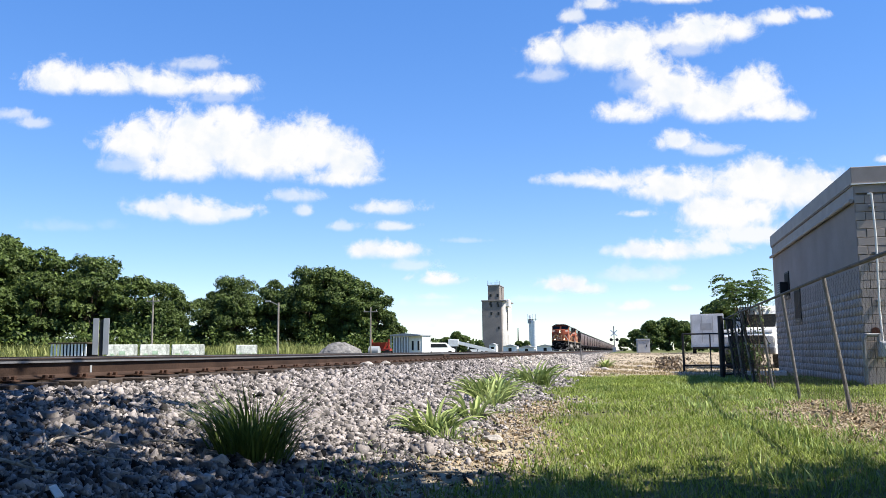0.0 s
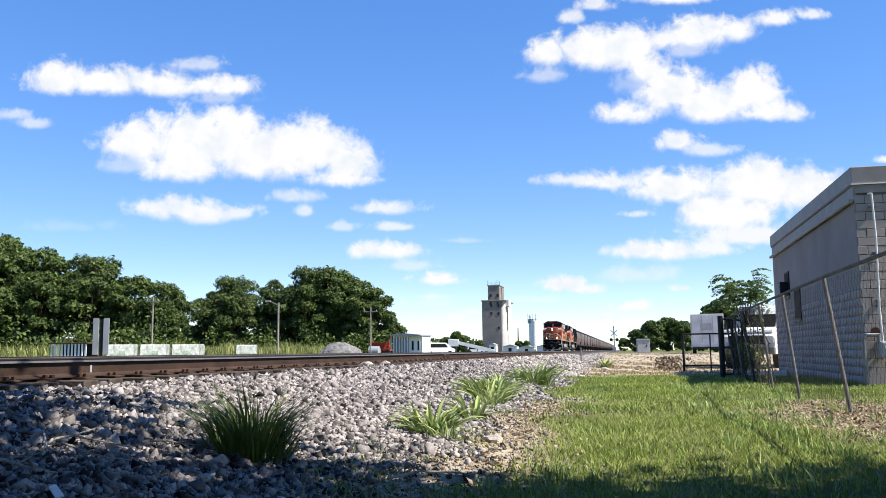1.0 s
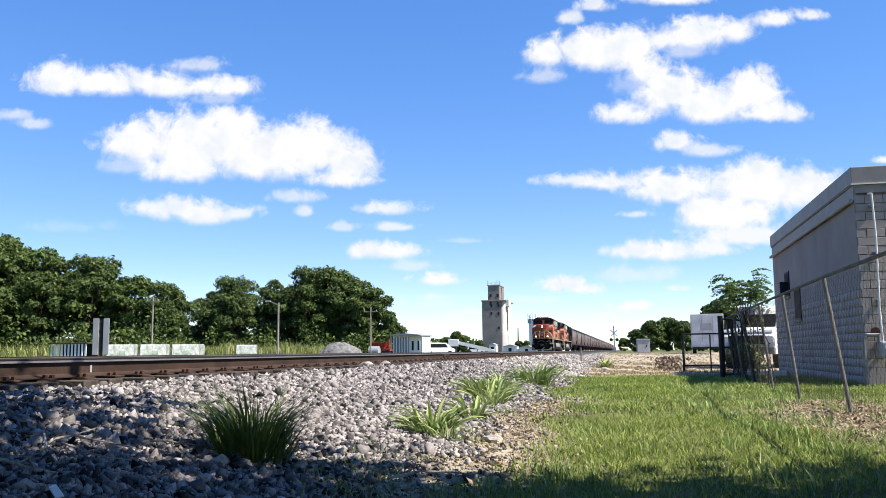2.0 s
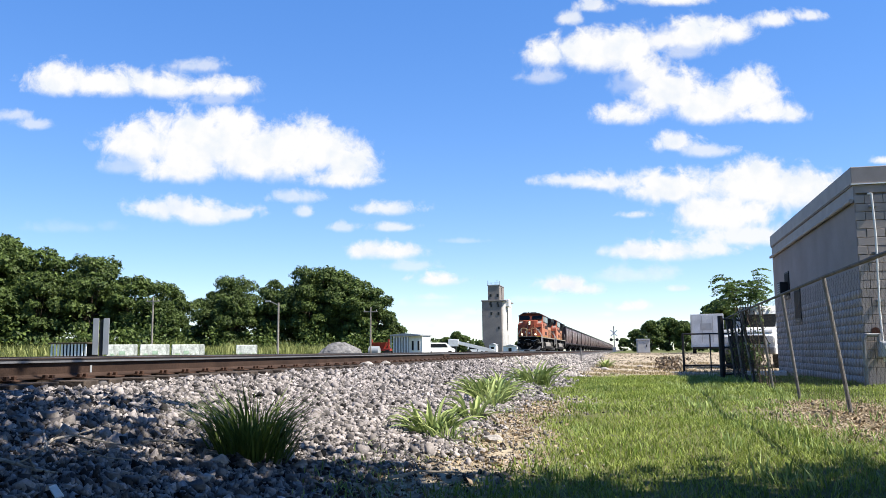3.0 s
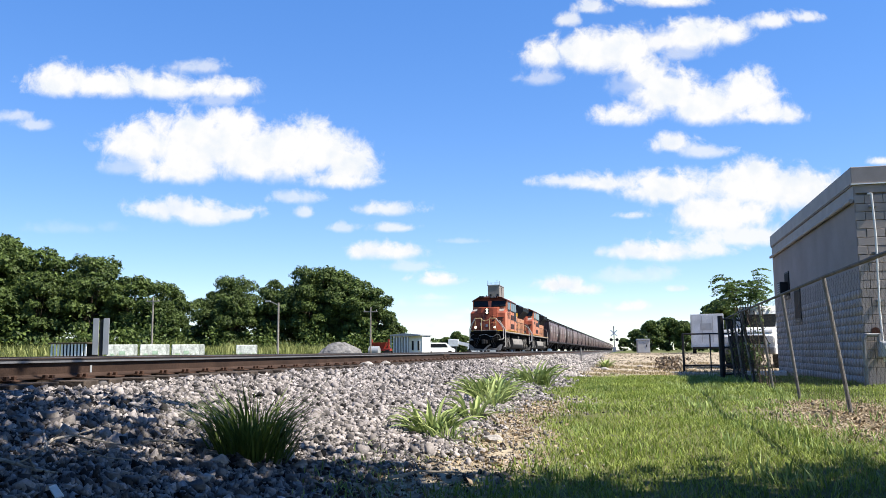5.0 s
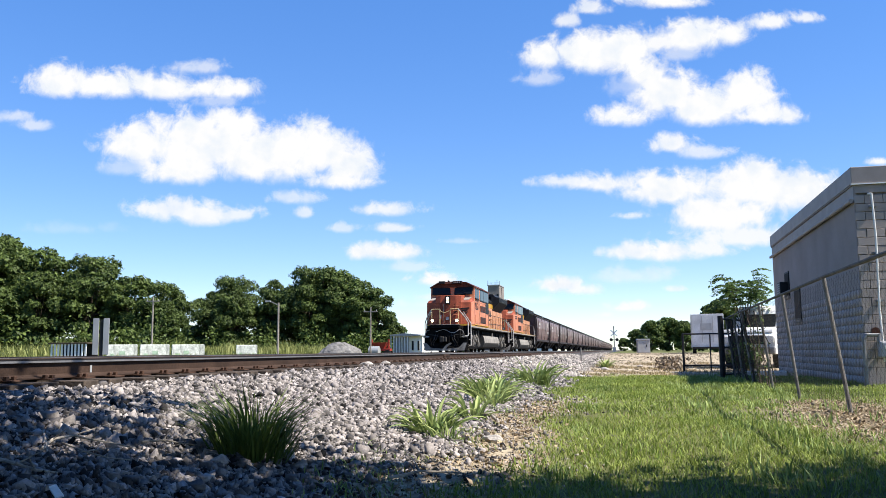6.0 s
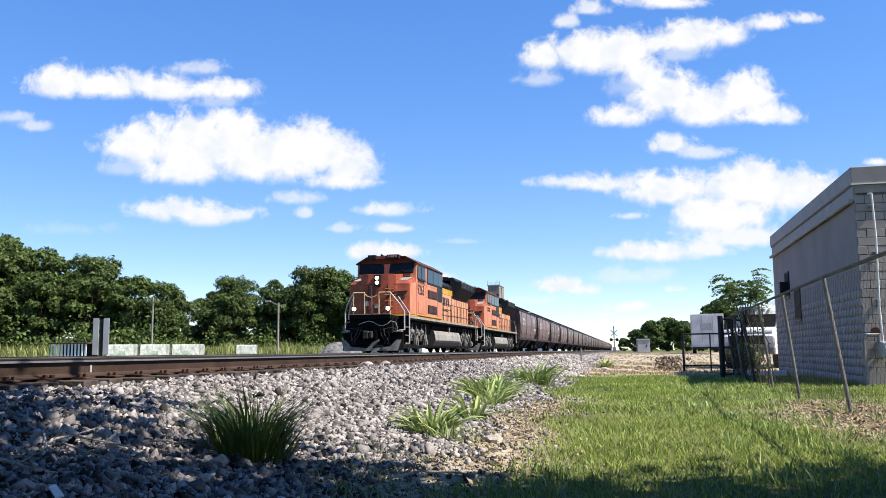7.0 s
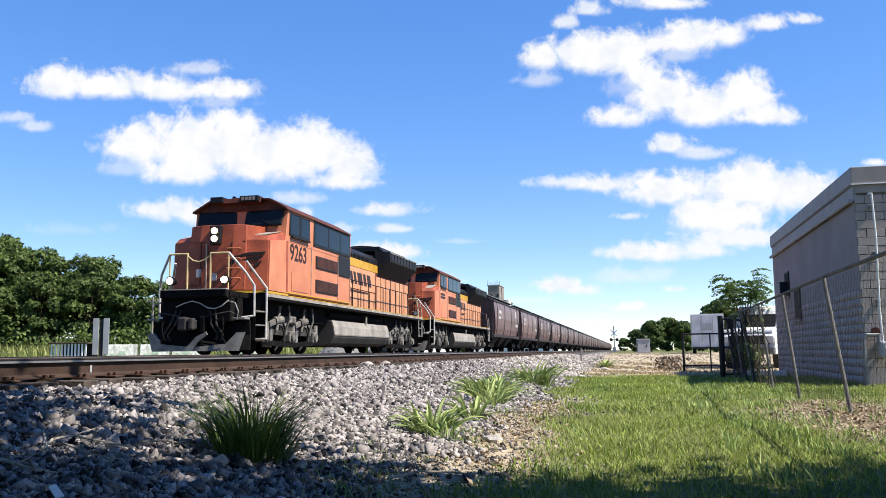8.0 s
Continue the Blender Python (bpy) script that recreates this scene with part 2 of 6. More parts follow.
def thing(name, label, category, group="", kind="", at=None):
    ob = new(name)
    ob.empty_display_size = 0.2
    tagged(ob, label, category, group, kind)
    if at is not None:
        ob.matrix_basis = at
    return ob


def words(text, size, depth, material, parent, m, label=""):
    cu = bpy.data.curves.new("lettering", "FONT")
    cu.offset = 0.016 * size
    cu.body, cu.size, cu.extrude, cu.align_x, cu.align_y = text, size, depth, "CENTER", "CENTER"
    tmp = bpy.data.objects.new("lettering", cu)
    me = bpy.data.meshes.new_from_object(tmp)
    bpy.data.objects.remove(tmp)
    me.materials.clear()
    me.materials.append(material)
    ob = new("lettering", me)
    ob.parent = parent
    ob.matrix_basis = m
    if label:
        tagged(ob, label)
    return ob

# ---- sky: clouds, far off ----
def cloud_material():
    m = bpy.data.materials.new("cloud_vapour")
    m.use_nodes = True
    nt = m.node_tree
    nt.nodes.clear()
    out, em, tr, ms = (nt.nodes.new("ShaderNode" + k) for k in ("OutputMaterial", "Emission", "BsdfTransparent", "MixShader"))
    co, at = nt.nodes.new("ShaderNodeTexCoord"), nt.nodes.new("ShaderNodeAttribute")
    at.attribute_name = "bank"
    info = nt.nodes.new("ShaderNodeObjectInfo")
    n1 = nt.nodes.new("ShaderNodeTexNoise")
    n1.noise_dimensions = "4D"
    n1.inputs["Scale"].default_value, n1.inputs["Detail"].default_value, n1.inputs["Roughness"].default_value = 0.0145, 11, 0.61
    n1.inputs["Distortion"].default_value = 0.35
    wv = nt.nodes.new("ShaderNodeMath")
    wv.operation, wv.inputs[1].default_value = "MULTIPLY", 40
    nt.links.new(info.outputs["Random"], wv.inputs[0]), nt.links.new(wv.outputs[0], n1.inputs["W"])
    nt.links.new(co.outputs["Object"], n1.inputs["Vector"])
    a = nt.nodes.new("ShaderNodeMath")
    a.operation, a.inputs[1].default_value, a.inputs[2].default_value = "MULTIPLY_ADD", 4.4, -1.95
    nt.links.new(n1.outputs[0], a.inputs[0])
    s = nt.nodes.new("ShaderNodeMath")
    rag, soft = nt.nodes.new("ShaderNodeAttribute"), nt.nodes.new("ShaderNodeMath")
    rag.attribute_name, soft.operation = "rag", "MULTIPLY"
    nt.links.new(a.outputs[0], soft.inputs[0]), nt.links.new(rag.outputs["Fac"], soft.inputs[1])
    nt.links.new(soft.outputs[0], s.inputs[0]), nt.links.new(at.outputs["Fac"], s.inputs[1])
    r = nt.nodes.new("ShaderNodeMapRange")
    r.interpolation_type = "SMOOTHSTEP"
    r.inputs[1].default_value, r.inputs[2].default_value = -0.08, 1.4
    nt.links.new(s.outputs[0], r.inputs[0])
    lim = nt.nodes.new("ShaderNodeMath")
    cap = nt.nodes.new("ShaderNodeAttribute")
    cap.attribute_name = "cover"
    lim.operation = "MULTIPLY"
    nt.links.new(r.outputs[0], lim.inputs[0]), nt.links.new(cap.outputs["Fac"], lim.inputs[1])
    tone = nt.nodes.new("ShaderNodeMix")
    tone.data_type = "RGBA"
    tone.inputs["A"].default_value, tone.inputs["B"].default_value = (0.84, 0.90, 0.98, 1), (1.0, 1.0, 1.0, 1)
    n2 = nt.nodes.new("ShaderNodeTexNoise")
    n2.inputs["Scale"].default_value, n2.inputs["Detail"].default_value = 0.012, 5
    nt.links.new(co.outputs["Object"], n2.inputs["Vector"])
    r2 = nt.nodes.new("ShaderNodeMapRange")
    r2.inputs[1].default_value, r2.inputs[2].default_value = 0.3, 0.52
    nt.links.new(n2.outputs[0], r2.inputs[0])
    nt.links.new(r2.outputs[0], tone.inputs["Factor"])
    nt.links.new(tone.outputs["Result"], em.inputs[0])
    em.inputs[1].default_value = 0.467
    nt.links.new(lim.outputs[0], ms.inputs[0]), nt.links.new(tr.outputs[0], ms.inputs[1]), nt.links.new(em.outputs[0], ms.inputs[2])
    nt.links.new(ms.outputs[0], out.inputs[0])
    return m


CLOUDM = cloud_material()
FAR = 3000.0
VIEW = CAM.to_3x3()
clouds = []


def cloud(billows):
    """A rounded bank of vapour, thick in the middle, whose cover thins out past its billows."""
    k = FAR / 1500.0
    bl = np.array(billows, float)
    cx, cz = bl[:, 0].mean(), bl[:, 1].mean()
    lo = (bl[:, :2] - bl[:, 2:4] * 1.5).min(0) - 8
    hi = (bl[:, :2] + bl[:, 2:4] * 1.5).max(0) + 8
    nx, nz = int((hi[0] - lo[0]) / 4) + 2, int((hi[1] - lo[1]) / 3) + 2
    gx, gz = np.meshgrid(np.linspace(lo[0], hi[0], nx), np.linspace(lo[1], hi[1], nz))
    blend = []
    wsum, csum, rsum = np.full(gx.shape, 1e-6), np.full(gx.shape, 0.0), np.full(gx.shape, 0.0)
    for x, z, rx, rz, c in bl:
        dz = np.where(gz > z, (gz - z) / rz, (z - gz) / (rz * 0.8))
        d = (1 - np.sqrt(((gx - x) / rx) ** 2 + dz ** 2)) * min(1.0 + rz / 30, 2.4)
        blend.append(d)
        w = np.exp(4 * np.clip(d, -3, 1))
        wsum += w
        csum += w * c
        rsum += w * (0.45 + 0.55 * np.clip((gz - z) / (rz * 0.8) + 0.9, 0, 1))
    dens = np.log(np.sum(np.exp(np.clip(np.array(blend), -3, 3) * 3.5), 0)) / 3.5
    u = (gx - lo[0]) / (hi[0] - lo[0]) * 2 - 1
    v = (gz - lo[1]) / (hi[1] - lo[1]) * 2 - 1
    thick = 60 * np.sqrt(np.clip((1 - u ** 2) * (1 - v ** 2), 0, 1))
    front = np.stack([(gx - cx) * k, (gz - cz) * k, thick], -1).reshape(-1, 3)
    me = bpy.data.meshes.new("cloud")
    i = np.arange(nx * nz).reshape(nz, nx)
    q = np.stack([i[:-1, :-1], i[:-1, 1:], i[1:, 1:], i[1:, :-1]], -1).reshape(-1, 4)
    me.from_pydata(front.tolist(), [], q.tolist())
    for key, val in (("bank", dens), ("cover", csum / wsum), ("rag", rsum / wsum)):
        me.attributes.new(key, "FLOAT", "POINT").data.foreach_set("value", np.asarray(val, np.float32).ravel())
    me.materials.append(CLOUDM)
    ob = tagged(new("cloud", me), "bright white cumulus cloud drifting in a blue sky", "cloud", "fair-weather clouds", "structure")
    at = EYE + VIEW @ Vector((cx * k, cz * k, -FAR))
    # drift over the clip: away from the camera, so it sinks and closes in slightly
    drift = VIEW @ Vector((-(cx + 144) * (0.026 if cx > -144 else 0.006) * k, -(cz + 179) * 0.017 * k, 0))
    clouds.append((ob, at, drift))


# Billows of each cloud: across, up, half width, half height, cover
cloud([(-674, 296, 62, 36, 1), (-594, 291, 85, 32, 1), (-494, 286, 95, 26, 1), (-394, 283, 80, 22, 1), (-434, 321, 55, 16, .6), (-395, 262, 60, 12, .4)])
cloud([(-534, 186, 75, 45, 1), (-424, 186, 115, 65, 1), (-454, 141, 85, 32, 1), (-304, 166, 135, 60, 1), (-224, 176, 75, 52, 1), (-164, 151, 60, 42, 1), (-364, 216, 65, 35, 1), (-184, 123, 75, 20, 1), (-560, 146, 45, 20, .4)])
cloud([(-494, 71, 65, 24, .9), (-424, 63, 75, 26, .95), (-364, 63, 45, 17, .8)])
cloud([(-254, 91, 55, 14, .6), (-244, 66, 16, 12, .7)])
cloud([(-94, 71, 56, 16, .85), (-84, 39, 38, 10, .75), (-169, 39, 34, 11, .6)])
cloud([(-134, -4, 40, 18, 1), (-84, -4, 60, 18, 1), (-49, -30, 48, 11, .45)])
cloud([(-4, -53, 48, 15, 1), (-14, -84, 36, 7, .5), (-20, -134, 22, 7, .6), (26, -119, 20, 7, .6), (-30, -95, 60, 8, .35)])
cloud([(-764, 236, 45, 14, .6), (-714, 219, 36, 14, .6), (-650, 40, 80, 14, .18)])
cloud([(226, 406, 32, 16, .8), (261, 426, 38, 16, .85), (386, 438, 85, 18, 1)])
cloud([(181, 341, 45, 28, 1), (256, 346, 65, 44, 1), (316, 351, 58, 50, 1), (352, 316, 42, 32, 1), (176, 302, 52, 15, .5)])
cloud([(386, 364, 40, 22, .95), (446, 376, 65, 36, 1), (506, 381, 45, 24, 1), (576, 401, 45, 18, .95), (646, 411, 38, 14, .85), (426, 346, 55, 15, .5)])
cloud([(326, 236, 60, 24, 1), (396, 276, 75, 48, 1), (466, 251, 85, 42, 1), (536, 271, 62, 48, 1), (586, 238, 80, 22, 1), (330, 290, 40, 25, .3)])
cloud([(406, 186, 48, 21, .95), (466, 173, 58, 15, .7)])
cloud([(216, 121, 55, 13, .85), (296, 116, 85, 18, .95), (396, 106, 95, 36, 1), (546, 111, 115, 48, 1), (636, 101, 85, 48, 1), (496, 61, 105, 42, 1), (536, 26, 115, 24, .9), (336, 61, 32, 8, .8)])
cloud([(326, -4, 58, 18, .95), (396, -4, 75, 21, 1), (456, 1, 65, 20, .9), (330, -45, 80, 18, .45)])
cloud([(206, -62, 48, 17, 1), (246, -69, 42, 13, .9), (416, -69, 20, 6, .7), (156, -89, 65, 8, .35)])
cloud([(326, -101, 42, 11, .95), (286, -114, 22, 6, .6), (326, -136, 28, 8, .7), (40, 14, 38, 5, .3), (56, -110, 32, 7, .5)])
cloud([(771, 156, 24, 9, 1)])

# ---- ground ----
NEAR_RAIL_TOP, FAR_RAIL_TOP = 0.825, 0.84
TRACK_1, TRACK_2 = -6.25, -11.95   # centres of the near and the far track


def step(v, a, b):
    t = np.clip((v - a) / (b - a), 0, 1)
    return t * t * (3 - 2 * t)


def ground_z(x, y):
    x, y = np.asarray(x, float), np.asarray(y, float)
    z = np.interp(x, [-40, -17, -14.6, -7.6, -5.4, -4.9, -4.5, -1.9, -1.2, 60], [0.35, 0.35, 0.57, 0.57, 0.55, 0.545, 0.50, 0.05, 0.0, 0.0])
    z = z + 0.55 * step(y, 34, 66) * step(x, -4.0, -1.5)
    return z + 0.018 * np.sin(x * 2.1 + y * 0.7) * (x > -4.3) + 0.012 * np.sin(y * 1.7 - x)


def wobble(x, y):
    return 0.35 * np.sin(y * 0.9 + 1) + 0.2 * np.sin(y * 2.3 + x) + 0.12 * np.sin(y * 5.1 + 2 * x)


def gravel_at(x, y):
    edge = -1.6 + wobble(x, y) * 0.5
    return step(-x, -edge - 0.25, -edge + 0.25) * step(x, -15.5, -14.5)


def dirt_at(x, y):
    strip = np.exp(-((x - 2.85 - wobble(x, y) * 0.5) / 0.8) ** 2) * step(y, 4, 8) * step(-y, -17, -13)
    lot = step(y + wobble(x * 2, y) * 2, 28, 31) * step(x, -3.5, -2) * step(-y, -95, -70)
    edge = np.exp(-((x + 1.25 - wobble(x, y) * 0.5) / 0.5) ** 2) * 0.95 * step(-y, -20, -11)
    return np.clip(strip * 1.1 + lot + edge, 0, 1)


def ground_material():
    # Base green is darkened to put shade between the grass blades.
    m = mat("mixed_ground", (0.0936, 0.101, 0.0288), 0.95, 0, 0.7, 0.35, 0.5, 30)
    nt = m.node_tree
    b = nt.nodes["Principled BSDF"]
    src = b.inputs["Base Color"].links[0].from_socket
    co = nt.nodes.new("ShaderNodeTexCoord")
    # Gravel tones are darker than the stones: gap shade held in colour.
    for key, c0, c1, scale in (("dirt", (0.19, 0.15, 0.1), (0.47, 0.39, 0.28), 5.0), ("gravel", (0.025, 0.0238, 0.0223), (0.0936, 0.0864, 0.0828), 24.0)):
        at, n, col, mix = (nt.nodes.new("ShaderNode" + k) for k in ("Attribute", "TexNoise", "Mix", "Mix"))
        at.attribute_name = key
        n.inputs["Scale"].default_value, n.inputs["Detail"].default_value, n.inputs["Roughness"].default_value = scale, 8, 0.7
        nt.links.new(co.outputs["Object"], n.inputs["Vector"])
        rr = nt.nodes.new("ShaderNodeMapRange")
        rr.inputs[1].default_value, rr.inputs[2].default_value = 0.32, 0.68
        nt.links.new(n.outputs[0], rr.inputs[0])
        col.data_type = mix.data_type = "RGBA"
        col.inputs["A"].default_value, col.inputs["B"].default_value = (*c0, 1), (*c1, 1)
        nt.links.new(rr.outputs[0], col.inputs["Factor"])
        nt.links.new(at.outputs["Fac"], mix.inputs["Factor"])
        nt.links.new(src, mix.inputs["A"]), nt.links.new(col.outputs["Result"], mix.inputs["B"])
        src = mix.outputs["Result"]
    nt.links.new(src, b.inputs["Base Color"])
    return m


def ground():
    xs = np.concatenate([[-3000, -1200, -500, -200, -100, -60, -40, -30, -22, -17, -15.5], np.arange(-14.6, -5, 0.6), np.arange(-4.8, 8, 0.16), [8.5, 9.5, 11, 14, 18, 25, 40, 70, 150, 400, 1200, 3000]])
    ys = np.concatenate([[-3000, -800, -200, -60, -20, -8], np.arange(-4, 40, 0.22), np.arange(40, 100, 2.0), [110, 130, 160, 200, 300, 500, 900, 1700, 3000, 4800]])
    gx, gy = np.meshgrid(xs, ys)
    z = ground_z(gx, gy)
    me = bpy.data.meshes.new("ground")
    i = np.arange(gx.size).reshape(gx.shape)
    q = np.stack([i[:-1, :-1], i[:-1, 1:], i[1:, 1:], i[1:, :-1]], -1).reshape(-1, 4)
    me.from_pydata(np.stack([gx, gy, z], -1).reshape(-1, 3).tolist(), [], q.tolist())
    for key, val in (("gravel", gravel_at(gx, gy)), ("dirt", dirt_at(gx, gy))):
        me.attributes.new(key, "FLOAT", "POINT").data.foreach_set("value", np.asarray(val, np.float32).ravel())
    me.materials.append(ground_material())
    tagged(new("ground", me), "flat ground of mown grass, bare dirt and railway gravel", "ground", kind="structure")


ground()


# ---- railway ----
def rail_profile(x, top):
    half = [(0.0365, 0), (0.0365, -0.032), (0.012, -0.05), (0.009, -0.15), (0.03, -0.166), (0.076, -0.178), (0.076, -0.19)]
    return [(x + a, top + b) for a, b in half] + [(x - a, top + b) for a, b in half[::-1]]


def track(centre, top, label, ties_from, ties_to):
    t = thing("railway_track", label, "railway track", kind="structure")
    for s in (0.755, -0.755):
        rail = part("rail", extrude(rail_profile(centre + s, top), "y", -120, 1500), RUSTRAIL, t, "rust-brown steel rail")
        part("rail_head", boxed(centre + s - 0.04, centre + s + 0.04, -120, 1500, top - 0.046, top - 0.006, 0.004), RAILSIDE, rail, "dark weathered rail head")
        # Pale strip on the sunward side only: polish plus highlight in colour.
        part("running_band", boxed(centre + s - 0.034, centre + s + 0.0425, -120, 1500, top - 0.040, top - 0.021), RAILTOP, rail, "polished side of the head with painted highlight")
    tie_me = part("tie", boxed(-1.3, 1.3, -0.115, 0.115, -0.17, 0.0, 0.012), TIEM, t)
    tie_me.location = (centre, ties_from, top - 0.205)
    n = int((ties_to - ties_from) / 0.52)
    for k in range(1, n):
        o = new("tie", tie_me.data)
        o.parent = t
        o.location = (centre + random.uniform(-0.05, 0.05), ties_from + k * 0.52 + random.uniform(-0.03, 0.03), top - 0.205 + random.uniform(-0.008, 0.0))
        o.rotation_euler = (0, 0, random.uniform(-0.015, 0.015))
    return t


def fastenings(t, centre, top, y0, y1):
    bm = boxed(-0.19, 0.19, -0.09, 0.09, -0.205, -0.189, 0.004)
    for sx in (-0.1, 0.1):
        for sy in (-0.05, 0.05):
            box(bm, sx - 0.018, sx + 0.018, sy - 0.018, sy + 0.018, -0.19, -0.155, 0.004)
    first = part("tie_plate", bm, PLATEM, t, "rusty tie plate with spikes")
    first.location = (centre + 0.755, y0, top)
    for k in range(1, int((y1 - y0) / 0.52)):
        o = new("tie_plate", first.data)
        o.parent = t
        o.location = (centre + 0.755, y0 + k * 0.52, top)


track_near = track(TRACK_1, NEAR_RAIL_TOP, "near railway track with rusty rails on wooden ties", 2.0, 70.0)
fastenings(track_near, TRACK_1, NEAR_RAIL_TOP, 2.0, 50.0)
for y in (26.0, 38.0):
    bm = boxed(TRACK_1 + 0.755 + 0.012, TRACK_1 + 0.755 + 0.035, y - 0.45, y + 0.45, NEAR_RAIL_TOP - 0.16, NEAR_RAIL_TOP - 0.045, 0.004)
    for k in range(4):
        rod(bm, (TRACK_1 + 0.785, y - 0.34 + k * 0.225, NEAR_RAIL_TOP - 0.1), (TRACK_1 + 0.82, y - 0.34 + k * 0.225, NEAR_RAIL_TOP - 0.1), 0.017, n=6)
    part("joint_bar", bm, RUSTRAIL, track_near, "bolted joint bar")
part("paint_mark", boxed(TRACK_1 + 0.765, TRACK_1 + 0.772, 7.965, 7.995, NEAR_RAIL_TOP - 0.15, NEAR_RAIL_TOP - 0.075), GREYBOX, track_near, "white paint dab on the rail web")
track_far = track(TRACK_2, FAR_RAIL_TOP, "far railway track that carries the train", 6.0, 60.0)


# ---- the train ----
def handrail(points, r, material, parent, label=""):
    return part("handrail", pipe(points, r), material, parent, label)


def truck_frame(bm, y0, y1, side):
    """Cast side frame between axle boxes, on one side."""
    x = side * 1.12
    prof = [(y0 - 0.35, 0.50), (y0 - 0.35, 0.78), (y0 + 0.3, 0.95), ((y0 + y1) / 2 - 0.5, 0.98), ((y0 + y1) / 2 + 0.5, 0.98), (y1 - 0.3, 0.95), (y1 + 0.35, 0.78), (y1 + 0.35, 0.50), (y1 - 0.4, 0.62), ((y0 + y1) / 2, 0.58), (y0 + 0.4, 0.62)]
    b2 = extrude(prof, "x", x - 0.07, x + 0.07, 0.02)
    me = bpy.data.meshes.new("tmp")
    b2.to_mesh(me)
    b2.free()
    bm.from_mesh(me)
    bpy.data.meshes.remove(me)


def locomotive():
    L = thing("locomotive", "orange and black diesel freight locomotive hauling the train", "locomotive", "train")
    # frame and deck
    part("deck", extrude([(-1.56, 1.62), (1.56, 1.62), (1.56, 1.80), (-1.56, 1.80)], "y", 1.98, 22.0, 0.012), GRIME, L, "black side sill and walkway")
    part("front_platform", boxed(-1.06, 1.06, 0.62, 1.978, 1.64, 1.80, 0.012), GRIME, L, "black front platform")
    for s in (1, -1):
        part("sill_edge", boxed(*sorted((s * 1.545, s * 1.575)), 2.0, 21.9, 1.70, 1.795, 0.006), SILLM, L, "dusty lower edge of the sill")
    part("underframe", boxed(-1.15, 1.15, 0.9, 21.8, 1.05, 1.618, 0.02), GRIME, L)
    part("sill_stripe", boxed(1.50, 1.565, 2.0, 21.9, 1.805, 1.83), YELLOW, L, "yellow stripe along the sill")
    part("sill_stripe", boxed(-1.565, -1.50, 2.0, 21.9, 1.805, 1.83), YELLOW, L)
    # nose: tall middle and two lower shoulders with raked faces, coloured as if shaded
    mid = loft([[(-0.92, 1.84, 1.9), (-0.55, 1.74, 1.9), (0.55, 1.74, 1.9), (0.92, 1.84, 1.9), (0.92, 3.5, 1.9), (-0.92, 3.5, 1.9)],
                [(-0.92, 1.87, 3.2), (-0.55, 1.78, 3.2), (0.55, 1.78, 3.2), (0.92, 1.87, 3.2), (0.92, 3.5, 3.2), (-0.92, 3.5, 3.2)],
                [(-0.90, 1.94, 3.88), (-0.52, 1.86, 3.90), (0.52, 1.86, 3.90), (0.90, 1.94, 3.88), (0.90, 3.5, 4.02), (-0.90, 3.5, 4.02)]])
    bmesh.ops.bevel(mid, geom=list(mid.edges), offset=0.015, segments=1, affect="EDGES")
    nose = part("nose", mid, NOSEM, L, "orange short nose with shade in its colour")
    for s in (1, -1):
        sh = loft([[(s * 0.90, 1.86, 1.9), (s * 1.54, 2.06, 1.9), (s * 1.56, 3.6, 1.9), (s * 0.90, 3.6, 1.9)],
                   [(s * 0.90, 1.92, 3.42), (s * 1.54, 2.12, 3.42), (s * 1.56, 3.6, 3.6), (s * 0.90, 3.6, 3.6)],
                   [(s * 0.90, 2.02, 3.58), (s * 1.48, 2.24, 3.56), (s * 1.50, 3.6, 3.86), (s * 0.90, 3.6, 3.86)]])
        bmesh.ops.bevel(sh, geom=list(sh.edges), offset=0.012, segments=1, affect="EDGES")
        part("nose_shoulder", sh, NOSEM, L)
        # Side skin keeps the body orange beside the shade-toned front.
        part("nose_side", extrude([(2.09, 1.9), (3.39, 1.9), (3.39, 3.57), (2.16, 3.41)], "x", *sorted((s * 1.545, s * 1.574))), ORANGE, L, "orange nose side in the cab's colour")
        part("nose_top_plate", extrude([(2.24, 3.60), (2.25, 3.615), (3.4, 3.855), (3.4, 3.84)], "x", min(s * 0.93, s * 1.4), max(s * 0.93, s * 1.4)), SILLM, L, "grey anti-glare plate")
    part("nose_base", extrude([(-1.56, 2.04), (-0.93, 1.82), (-0.56, 1.71), (0.56, 1.71), (0.93, 1.82), (1.56, 2.04), (1.57, 3.6), (-1.57, 3.6)], "z", 1.81, 1.88), YELLOW, L, "yellow band at the foot of the nose")
    # headlight box and lamps
    hb = part("headlight_box", boxed(-0.17, 0.17, 1.66, 1.9, 3.28, 3.86, 0.03), BLACKP, L, "black headlight housing")
    for z in (3.69, 3.45):
        part("headlight", rod(bmesh.new(), (0, 1.60, z), (0, 1.70, z), 0.092, n=20), LAMP, hb, "lit round headlight")
    for s in (-0.86, 0.84):
        d = part("ditch_light", rod(bmesh.new(), (s, 0.66, 2.12), (s, 0.90, 2.12), 0.14, 0.1, n=18), BLACKP, L, "black ditch light housing")
        part("lens", rod(bmesh.new(), (s, 0.63, 2.12), (s, 0.665, 2.12), 0.1, n=18), LAMP, d, "lit lens")
    # nose emblem as dark strokes, grab irons and door seam
    def nose_y(x, z):
        flat = 1.74 + max(0.0, min(x, 0.92) - 0.55) * 0.27 + max(0.0, x - 0.92) * 0.31
        return flat + 0.04 * (z - 1.9) / 1.4 - 0.012

